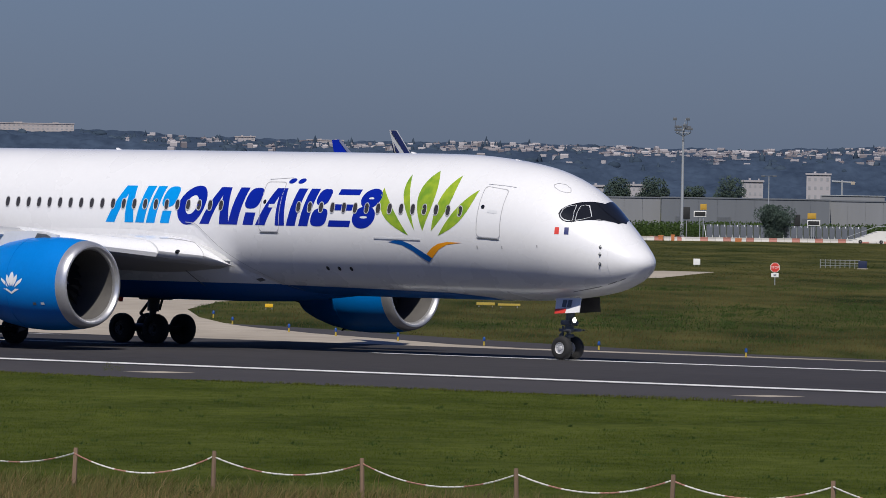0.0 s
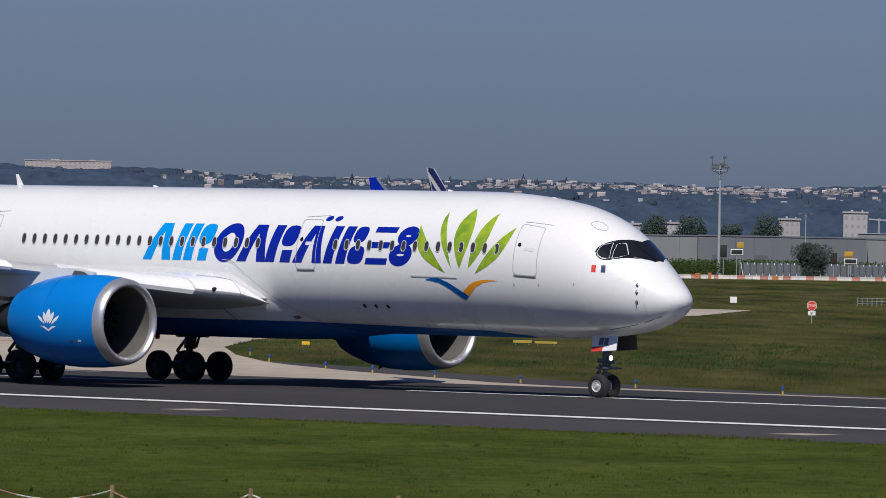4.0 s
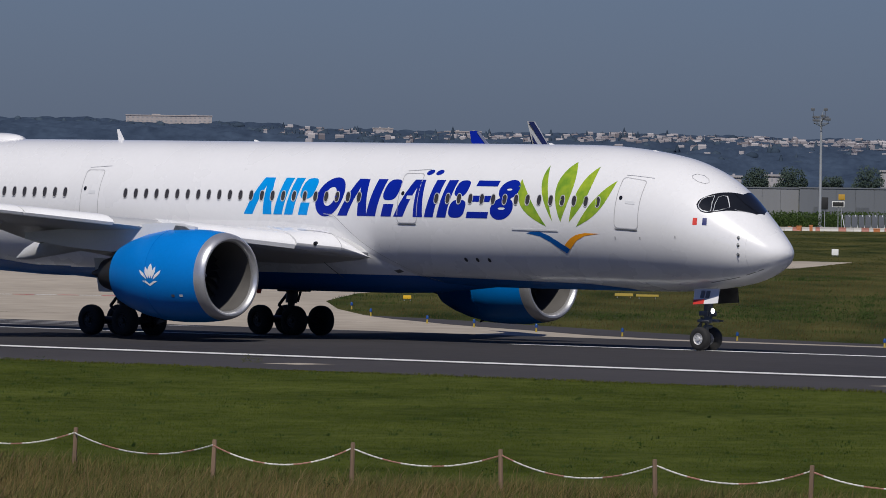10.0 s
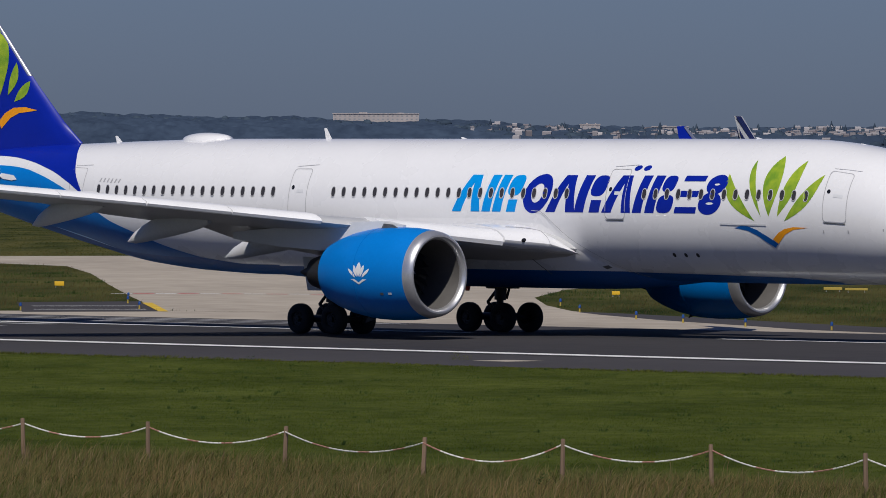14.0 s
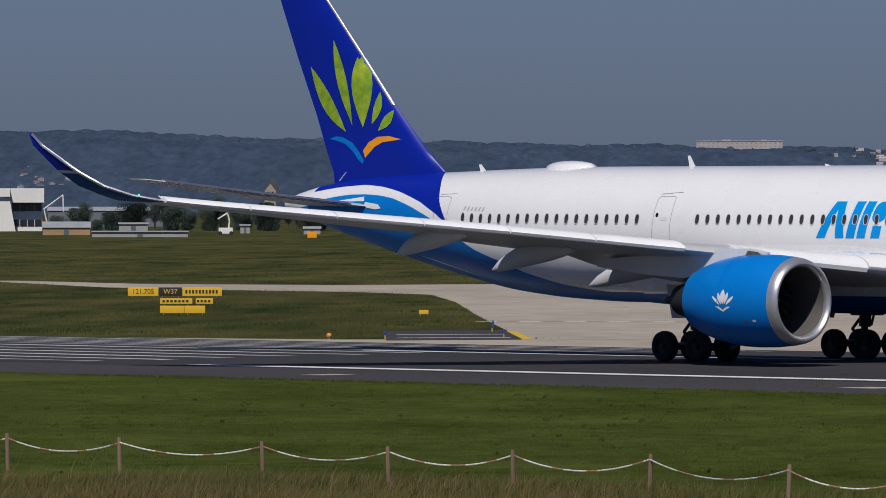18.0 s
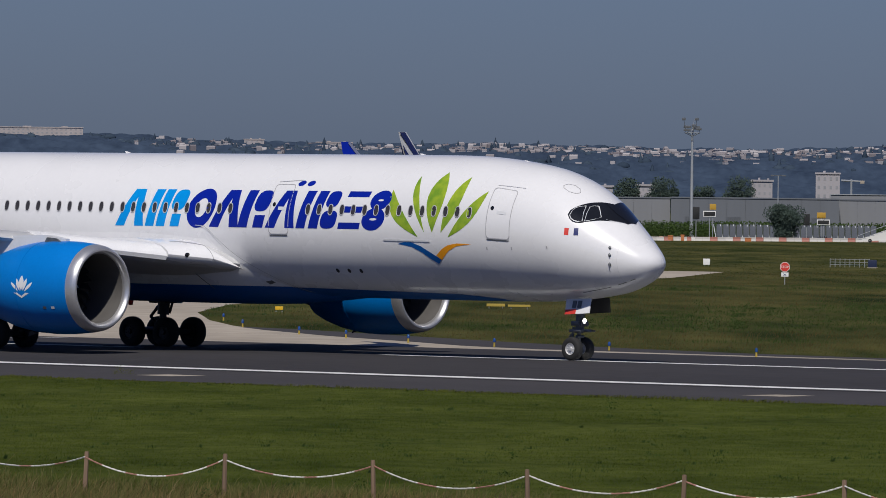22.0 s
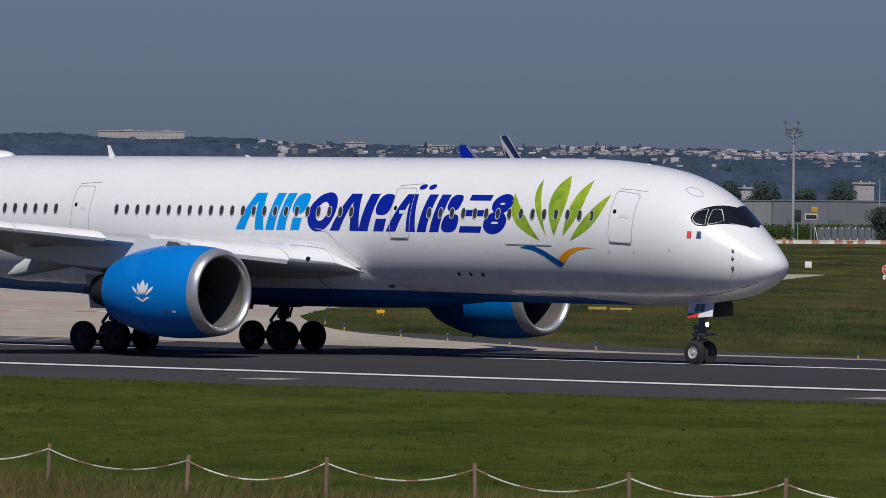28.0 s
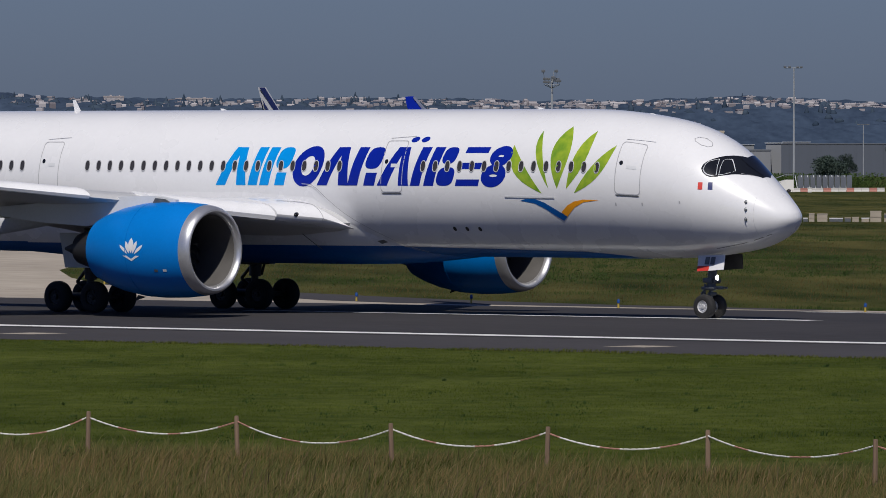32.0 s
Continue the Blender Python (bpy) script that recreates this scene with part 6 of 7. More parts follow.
box(bm, -0.35, 0.35, 0, 0.4, 0.0, 0.28, 0.03)
part("box_body", bm, SIGN_WHITE, ob)
ob = facing("round_marker", "round white marker with a dark cross on a rod", "marker", -49.992, 652)
bm = bmesh.new()
rod(bm, (0, 0, 0), (0, 0, 2.1), 0.03, 0.02, 6)
part("rod", bm, GALV, ob)
bm = bmesh.new()
rod(bm, (0, -0.06, 0.42), (0, -0.02, 0.42), 0.34, None, 20)
part("disc", bm, SIGN_WHITE, ob)
for a, b in (((-0.32, -0.07, 0.42), (0.32, -0.07, 0.42)), ((0, -0.07, 0.1), (0, -0.07, 0.74))):
    bm = bmesh.new()
    rod(bm, a, b, 0.03, None, 6)
    part("cross_bar", bm, NAVY, ob)
SIGN_AMBER = mat("amber_sign", (0.46, 0.27, 0.03), 0.6, var=0.12, scale=2)
for az, z, w, h, m in ((-39.34, 3.0, 1.05, 1.9, SIGN_BLACK), (-39.24, 3.4, 1.95, 0.9, SIGN_BLACK), (-39.215, 4.5, 1.0, 0.9, SIGN_AMBER), (-38.515, 2.2, 1.0, 1.8, SIGN_BLACK), (-38.405, 3.35, 1.35, 0.9, SIGN_AMBER), (-38.39, 2.3, 2.0, 0.85, SIGN_BLACK)):
    ob = facing("apron_sign", "yellow apron sign on a post" if m is SIGN_AMBER else "black apron sign with a pale frame on a post", "sign", az, 1195, "apron signs")
    bm = bmesh.new()
    rod(bm, (0, 0.15, 0), (0, 0.15, z + h * 0.5), 0.07, None, 6)
    part("post", bm, GALV, ob)
    bm = bmesh.new()
    box(bm, -w / 2, w / 2, -0.06, 0.06, z, z + h, 0.02)
    part("frame", bm, SIGN_WHITE if m is SIGN_BLACK and w > 1.5 else m, ob)
    bm = bmesh.new()
    box(bm, -w / 2 + 0.12, w / 2 - 0.12, -0.09, -0.062, z + 0.12, z + h - 0.12, 0.01)
    part("face", bm, m, ob)

# ---- blue edge lights ----
lights = ((-78.7, 58.2), (-65.3, 45.2), (-51.4, 34.2), (-44.2, 29.6), (-36.0, 24.8), (-28.3, 22.0), (-20.9, 21.3), (-9.7, 17.9), (-85.0, 24.7), (-84.4, 32.5), (-97.0, 43.8), (-106, 52.5), (3.5, 18.2))
base = None
for x, y in lights:
    if base is None:
        base = thing("edge_light", "small blue edge light on a yellow stem", "light", group="runway edge lights")
        bm = bmesh.new()
        rod(bm, (0, 0, 0), (0, 0, 0.22), 0.05, 0.04, 8)
        part("stem", bm, SIGN_DULL, base)
        bm = bmesh.new()
        spin(bm, [(0.20, 0.02), (0.21, 0.06), (0.28, 0.07), (0.36, 0.06), (0.40, 0.02)], axis="Z", seg=14)
        part("lens", bm, LAMP_BLUE, base)
        base.matrix_world = pose(x, y, 0.008)
    else:
        copy_thing(base, pose(x, y, 0.008))
ob = thing("end_light", "round orange light housing on the verge", "light", (-86.5, 22.2, 0))
bm = bmesh.new()
bmesh.ops.create_uvsphere(bm, u_segments=16, v_segments=10, radius=0.14, matrix=Matrix.Translation((0, 0, 0.2)))
part("housing", bm, mat("amber_housing", (0.62, 0.27, 0.02), 0.5, var=0.15), ob)
bm = bmesh.new()
rod(bm, (0, 0, 0), (0, 0, 0.1), 0.1, 0.08, 10)
part("foot", bm, STEEL, ob)

# ---- mesh fence, blue tank and slabs beside the perimeter ----
ob = facing("mesh_fence", "low grey mesh fence in the grass", "fence", -38.19, 748)
for k in range(9):
    bm = bmesh.new()
    rod(bm, (-1.9 + k * 0.48, 0, 0), (-1.9 + k * 0.48, 0, 0.85), 0.03, None, 6)
    part("post", bm, GALV, ob)
for z in (0.25, 0.5, 0.78):
    bm = bmesh.new()
    rod(bm, (-1.9, 0, z), (1.95, 0, z), 0.02, None, 5)
    part("rail", bm, GALV, ob)
ob = facing("tank", "small dark blue tank in the grass", "tank", -38.02, 742)
bm = bmesh.new()
box(bm, -0.42, 0.42, 0, 0.8, 0.05, 0.8, 0.08)
part("tank_body", bm, mat("dark_tank_paint", (0.012, 0.02, 0.06), 0.5, var=0.2), ob)
bm = bmesh.new()
box(bm, -0.5, 0.5, -0.05, 0.85, 0, 0.08, 0.01)
part("plinth", bm, CONCRETE, ob)
br = random.Random(31)
az = -37.50
for k in range(26):
    w, h, dark = br.uniform(0.45, 1.3), br.uniform(0.36, 0.54), br.random() < 0.42
    az += math.degrees(w / 2 / 705)
    for up in (0, 1) if br.random() < 0.55 else (0,):
        ob = facing("concrete_block", "dark tarred block stacked in a long row" if dark else "pale concrete block stacked in a long row", "block", az, 705 - 0.3 * k, "row of blocks beyond the grass", z=up * h)
        bm = bmesh.new()
        box(bm, -w * 0.47, w * 0.47, 0, 0.7, 0, h - 0.09, 0.03)
        part("block_body", bm, STEEL if dark != (up == 1 and k % 4 == 0) else CONCRETE, ob)
        bm = bmesh.new()
        box(bm, -w * 0.49, w * 0.49, -0.03, 0.73, h - 0.09, h, 0.015)
        part("cap", bm, FAIRING_GREY if k % 3 == 0 else CONCRETE, ob)
    az += math.degrees((w / 2 + br.uniform(0.03, 0.25)) / 705)


# ---- white airport building ----
ob = facing("airport_building", "white modern airport building with dark glazing and overhanging roofs", "building", -50.0, 1712)
def slab(name, x0, x1, y0, y1, z0, z1, m, label=""):
    bm = bmesh.new()
    box(bm, x0, x1, y0, y1, z0, z1, 0.06)
    return part(name, bm, m, ob, label, smooth=False)


slab("wall", -34, 8.0, 5, 18, 0, 8.4, OFFWHITE)
slab("roof", -34, 9.0, 0, 20, 7.7, 9.6, OFFWHITE, "white overhanging roof slab")
slab("upper_wall", -34, -5.0, 3.5, 14, 9.6, 12.3, OFFWHITE)
slab("upper_glazing", -34, -8.4, 3.3, 13, 12.3, 16.2, PANE, "dark upper glazing")
slab("upper_pier", -8.3, -7.2, 3.0, 13, 12.3, 16.2, OFFWHITE)
slab("upper_roof", -34, -4.8, 1.5, 15, 16.2, 17.9, OFFWHITE, "white upper roof slab")
for k in range(8):
    slab("glazing_bar", -33 + k * 3.2, -32.8 + k * 3.2, 3.15, 3.3, 12.3, 16.2, STEEL)
# wide glazed front behind a white portal
slab("portal_pier", -20.6, -18.4, 0.6, 5, 0, 7.7, OFFWHITE, "white portal pier")
for k in range(8):
    slab("window", -18.3 + k * 2.9, -15.5 + k * 2.9, 4.8, 4.98, 3.5, 6.9, PANE, "dark glazing in the portal")
    slab("window", -18.3 + k * 2.9, -15.5 + k * 2.9, 4.8, 4.98, 0.5, 1.7, PANE, "dark glazing in the portal")
slab("band", -18.4, 4.6, 4.3, 4.78, 1.8, 3.3, OFFWHITE, "white facade band")
slab("lintel", -18.4, 5.0, 0.6, 4.0, 6.9, 7.7, OFFWHITE)
for k in range(5):
    slab("window", -33.5 + k * 2.6, -31.1 + k * 2.6, 4.8, 4.98, 3.2, 6.2, PANE)
bm = bmesh.new()
loft(bm, [[Vector((6.4, y, 0)), Vector((10.2, y, 0)), Vector((8.8, y, 7.7)), Vector((4.8, y, 7.7))] for y in (0.8, 4.9)])
part("slanted_pier", bm, OFFWHITE, ob, "white slanted pier", smooth=False)
slab("side_wing_wall", 9.4, 16.2, 6, 16, 0, 6.4, OFFWHITE)
slab("side_wing_roof", 9.1, 16.6, 3, 17, 6.4, 9.6, OFFWHITE, "white side roof slab")
for z0, z1 in ((4.5, 6.3), (1.2, 2.6)):
    for k in range(4):
        slab("window", 9.6 + k * 1.65, 11.1 + k * 1.65, 5.8, 5.98, z0, z1, PANE)
bm = bmesh.new()
for k in range(24):
    rod(bm, (-33.5 + k * 1.2, 2.0, 17.9), (-33.5 + k * 1.2, 2.0, 18.9), 0.05, None, 5)
for z in (18.4, 18.9):
    rod(bm, (-33.8, 2.0, z), (-5.2, 2.0, z), 0.06, None, 5)
part("roof_railing", bm, GALV, ob, "grey roof railing")
for x, z in ((-7.0, 13.8), (-4.2, 15.8)):
    bm = bmesh.new()
    rod(bm, (x, 6, 9.6), (x, 6, z), 0.12, 0.08, 6)
    part("antenna", bm, GALV, ob, "slim grey roof antenna")
    bm = bmesh.new()
    rod(bm, (x, 6, z), (x, 6, z + 0.8), 0.12, 0.08, 6)
    part("antenna_top", bm, RED, ob, "red antenna top")
slab("plant_room", -4.6, 3.2, 8, 14, 9.6, 11.7, FAIRING_GREY, "pale grey roof plant room")
for k in range(6):
    slab("plant_rib", -4.3 + k * 1.35, -4.2 + k * 1.35, 7.9, 7.99, 9.7, 11.6, GALV)
slab("plant_roof", -4.9, 3.4, 7.8, 14.2, 11.7, 11.95, OFFWHITE)

# work platform lift, sheds and a row of far hangars
# white walls greyed in the base colour to stand for haze
HAZED_WALL = mat("hazed_white_wall", (0.30, 0.30, 0.30), 0.8, var=0.15, scale=0.3, fine=2)
TAN_WALL = mat("tan_boarding", (0.34, 0.22, 0.12), 0.8, var=0.2, scale=0.3, fine=2)


def lift(az, d, label, base, joints):
    """A platform lift: a wheeled chassis and an arm of rods from joint to joint."""
    ob = facing("boom_lift", label, "lift", az, d)
    bm = bmesh.new()
    box(bm, -base, base, -0.8, 0.8, 0.3, 1.5, 0.1)
    part("chassis", bm, OFFWHITE, ob)
    bm = bmesh.new()
    for (x0, z0), (x1, z1) in zip(joints, joints[1:]):
        rod(bm, (x0, 0, z0), (x1, 0, z1), 0.18, 0.13, 6)
    part("arm", bm, OFFWHITE, ob)
    for x in (0.3 - base, base - 0.3):
        for y in (-0.8, 0.8):
            bm = bmesh.new()
            spin(bm, [(-0.15, 0.05), (-0.15, 0.4), (0.15, 0.4), (0.15, 0.05)], (x, y, 0.4), "Y", 14)
            part("wheel", bm, RUBBER, ob)


lift(-49.42, 1690, "white boom lift with a raised arm", 1.1, ((0, 1.4), (-0.8, 5.0), (3.4, 8.1), (3.5, 4.4)))
lift(-48.09, 1520, "white boom lift with its arm tip lowered", 1.4, ((0.6, 1.4), (0.75, 2.9), (0.35, 4.4), (-1.6, 3.2)))
for az, d, w, h, eave, m, top, lab in ((-48.93, 2000, 34, 5.2, 0.8, CLADDING, GALV, "long grey-green hangar far across the field"),
                                       (-49.28, 1530, 9.4, 2.7, 0.55, TAN_WALL, GALV, "low tan shed under a wide grey roof"),
                                       (-48.78, 1600, 6.0, 2.3, 0.85, HAZED_WALL, HAZED_WALL, "white store shed across the field, greyed by painted haze"),
                                       (-48.73, 1445, 18.0, 1.2, 0.8, HAZED_WALL, GALV, "long low whitish store shed across the field"),
                                       (-47.945, 1600, 2.0, 1.9, 0.85, HAZED_WALL, HAZED_WALL, "small greyish white hut across the field"),
                                       (-47.445, 1560, 3.4, 1.6, 0.7, HAZED_WALL, HAZED_WALL, "small greyish white hut across the field")):
    ob = facing("store_shed", lab, "shed", az, d, "sheds across the field")
    bm = bmesh.new()
    box(bm, -w / 2, w / 2, 0, 5, 0, h * eave)
    part("wall", bm, m, ob, smooth=False)
    bm = bmesh.new()
    loft(bm, [[Vector((x, -0.3, h * eave)), Vector((x, 2.5, h)), Vector((x, 5.3, h * eave))] for x in (-w / 2 - 0.2, w / 2 + 0.2)])
    part("roof", bm, top, ob, smooth=False)
    bm = bmesh.new()
    box(bm, -min(0.5, w * 0.12), min(0.5, w * 0.12), -0.05, 0, 0, h * eave * 0.8)
    part("door", bm, STEEL, ob, smooth=False)
ob = facing("equipment_box", "orange equipment box standing in the meadow", "box", -47.445, 1395)
bm = bmesh.new()
box(bm, -0.85, 0.85, 0, 0.8, 0.12, 1.25, 0.04)
part("housing", bm, ORANGE, ob)
for x in (-0.6, 0.6):
    bm = bmesh.new()
    box(bm, x - 0.08, x + 0.08, 0.2, 0.6, 0, 0.13)
    part("foot", bm, STEEL, ob)
# church tower on the slope
ob = facing("church_tower", "stone church tower with a dark pointed roof", "tower", -47.742, 2500)
bm = bmesh.new()
box(bm, -2.5, 1.2, 0, 5, 0, 9.9)
loft(bm, [[Vector((-2.5, y, 9.9)), Vector((1.2, y, 9.9)), Vector((-0.6, y, 12.2))] for y in (0, 0.5)])
part("wall", bm, mat("ochre_stone", (0.30, 0.265, 0.22), 0.9, var=0.15, scale=0.3, fine=2), ob, smooth=False)
bm = bmesh.new()
loft(bm, [[Vector((-2.9, 0.55, 10.0)), Vector((3.0, 0.55, 8.6)), Vector((3.0, 5.4, 8.6)), Vector((-2.9, 5.4, 10.0))], [Vector((-1.0, 1.6, 12.6)), Vector((1.6, 1.6, 12.2)), Vector((1.6, 4.2, 12.2)), Vector((-1.0, 4.2, 12.6))], [Vector((-0.1, 2.9, 14.5)), Vector((0.1, 2.9, 14.5)), Vector((0.1, 3.1, 14.5)), Vector((-0.1, 3.1, 14.5))]])
part("roof", bm, mat("dark_slate", (0.035, 0.036, 0.045), 0.8, var=0.2, scale=0.4, fine=3), ob, smooth=False)
for x in (-1.5, -0.2):
    bm = bmesh.new()
    box(bm, x, x + 0.6, -0.05, 0.02, 8.3, 9.6)
    part("window", bm, PANE, ob, smooth=False)
# wind sock
ob = facing("windsock", "pink and white windsock on a short pole", "windsock", -49.947, 1600)
bm = bmesh.new()
rod(bm, (0, 0, 0), (0, 0, 3.2), 0.08, 0.06, 6)
part("pole", bm, GALV, ob)
bm = bmesh.new()
loft(bm, [[Vector((0.1 + 0.9 * k, 0.45 * (1 - 0.3 * k) * math.cos(a), 2.7 - 0.35 * k + 0.45 * (1 - 0.3 * k) * math.sin(a))) for a in [2 * math.pi * q / 10 for q in range(10)]] for k in (0, 0.8, 1.6)])
part("sock", bm, mat("pink_cloth", (0.7, 0.25, 0.35), 0.8, var=0.2), ob)

# ---- parked airliner behind, of which the fin stands out ----
tail_at = spot(-41.466, 1400)
other = thing("parked_airliner", "white parked airliner with dark slanted stripes on its fin", "airplane", (tail_at.x, tail_at.y, 0), 97.0)
bm = bmesh.new()
prof = [(-3.2, 0.3, 4.6), (0, 1.0, 4.3), (4, 1.7, 4.0), (9, 1.97, 3.9), (26, 1.97, 3.9), (29, 1.85, 3.85), (31, 1.4, 3.7), (32.2, 0.7, 3.5), (32.6, 0.1, 3.4)]
loft(bm, [[Vector((x, r * math.cos(a), z + r * math.sin(a))) for a in [2 * math.pi * q / 24 for q in range(24)]] for x, r, z in prof])
part("fuselage", bm, WHITE, other, "white fuselage")
SIZE = 1.55                       # a wide-body, built from the plan of a smaller one
bm = bmesh.new()
FIN_Z, FIN_LE, FIN_TE = (8.0, 13.3, 17.6), (8.2, 2.6, -2.0), (-0.1, -2.6, -4.6)
loft(bm, [[Vector((le, 0.02, z)) / SIZE, Vector(((le + te) / 2, t, z)) / SIZE, Vector((te, 0.02, z)) / SIZE, Vector(((le + te) / 2, -t, z)) / SIZE] for z, le, te, t in zip(FIN_Z, FIN_LE, FIN_TE, (0.4, 0.3, 0.18))])
of = part("tail_fin", bm, WHITE, other, "white swept tail fin with dark stripes")
for side in (-1, 1):
    for a, b in ((0.75, 2.55), (4.0, 5.0)):
        bm = bmesh.new()
        rows = []
        for k in range(9):
            z = 9.0 + (17.55 - 9.0) * k / 8
            le, te = np.interp(z, FIN_Z, FIN_LE), np.interp(z, FIN_Z, FIN_TE)
            y = side * (np.interp(z, FIN_Z, (0.4, 0.3, 0.18)) + 0.02)
            rows.append([bm.verts.new(Vector((max(te, le - q), y, z)) / SIZE) for q in (a, b)])
        for p, q in zip(rows, rows[1:]):
            if (p[0].co - p[1].co).length > 0.01:
                bm.faces.new((p[0], p[1], q[1], q[0]))
        part("fin_stripe", bm, NAVY, of, "dark blue painted stripe", smooth=False)
for side in (-1, 1):
    bm = bmesh.new()
    loft(bm, [[Vector((x, side * y, z)), Vector((x - c * 0.5, side * y, z + 0.12 * c)), Vector((x - c, side * y, z)), Vector((x - c * 0.5, side * y, z - 0.05 * c))] for y, x, c, z in ((0.5, 19.5, 7.0, 3.0), (6, 16.5, 4.2, 3.5), (13, 12.5, 2.2, 4.1))])
    part("wing", bm, PALE_GREY, other)
    bm = bmesh.new()
    loft(bm, [[Vector((x, side * y, z)), Vector((x - c * 0.5, side * y, z + 0.08 * c)), Vector((x - c, side * y, z))] for y, x, c, z in ((0.3, 3.4, 3.6, 4.9), (6, -0.2, 1.5, 5.4))])
    part("horizontal_stabilizer", bm, PALE_GREY, other)
    bm = bmesh.new()
    spin(bm, [(19.8, 0.85), (20.2, 1.0), (18.5, 1.1), (16.2, 0.7), (16.2, 0.1)], (0, side * 5.75, 1.9), seg=24)
    part("engine_nacelle", bm, PALE_GREY, other)
for x, y in ((15.6, -3.8), (15.6, 3.8), (28.2, 0)):
    bm = bmesh.new()
    rod(bm, (x, y, 0.5), (x, y, 2.6), 0.14, None, 8)
    part("gear_strut", bm, STEEL, other)
    for dy in (-0.35, 0.35):
        bm = bmesh.new()
        spin(bm, [(-0.18, 0.05), (-0.18, 0.5), (0.18, 0.5), (0.18, 0.05)], (x, y + dy, 0.5), "Y", 18)
        part("wheel", bm, RUBBER, other)


for o in list(other.children_recursive):
    o.data.transform(Matrix.Scale(SIZE, 4))


# ---- rope fence in front ----
def rope(ax, ay, bx, by, z, sag, seed):
    """A red and white plastic chain between two posts, in short coloured lengths."""
    r = random.Random(seed)
    ob = thing("barrier_chain", "sagging red and white plastic chain between posts", "chain", (ax, ay, 0), 0, "chain between posts")
    pts = []
    for k in range(25):
        u = k / 24
        pts.append(Vector((0.0 + (bx - ax) * u, (by - ay) * u, z - sag * (1 - (2 * u - 1) ** 2) + 0.0)))
    k, red = 0, seed % 2 == 0
    while k < 24:
        n = min(24 - k, r.choice((2, 2, 3)) if red else r.choice((4, 5, 6)))
        bm = bmesh.new()
        for j in range(k, k + n):
            a, b = pts[j], pts[j + 1]
            for q in range(3):
                p0, p1 = a.lerp(b, q / 3 - 0.03), a.lerp(b, (q + 1) / 3 + 0.03)
                rod(bm, p0, p1, 0.012 if q % 2 else 0.019, None, 5)
        part("chain_length", bm, PLASTIC_RED if red else PLASTIC_WHITE, ob, "faded red length of chain" if red else "white length of chain")
        red = not red
        k += n
    return ob


post_x = [32.0, 36.7, 41.6, 46.3, 51.1, 55.9, 61.2, 65.1, 69.6, 77.0, 79.8, 84.4, 90.1, 94.0, 97.9, 103.8, 108.5]
post_y = [-112.0, -111.8, -112.2, -111.7, -112.0, -111.4, -112.0, -111.5, -111.3, -114.2, -112.5, -112.5, -113.8, -113.2, -112.5, -114.4, -113.5]
pr = random.Random(8)
for k, (x, y) in enumerate(zip(post_x, post_y)):
    bm = bmesh.new()
    h = 1.0
    loft(bm, [[Vector((0.055 * s * math.cos(a), 0.05 * s * math.sin(a), z)) for a in [2 * math.pi * q / 7 for q in range(7)]] for z, s in ((-0.05, 1.05), (h * 0.5, 1.0), (h - 0.03, 0.96), (h, 0.8))])
    ob = link("fence_post", bm, TIMBER)
    ob.matrix_world = pose(x, y, 0, pr.uniform(-2.5, 2.5), pr.uniform(-2.5, 2.5), pr.uniform(0, 90))
    tagged(ob, "weathered brown wooden fence post in the grass", "post", "rope fence posts")
    if k:
        rope(post_x[k - 1], post_y[k - 1], x, y, h - 0.13, (0.30 if x < 68 else 0.38) + pr.uniform(-0.06, 0.05), k)


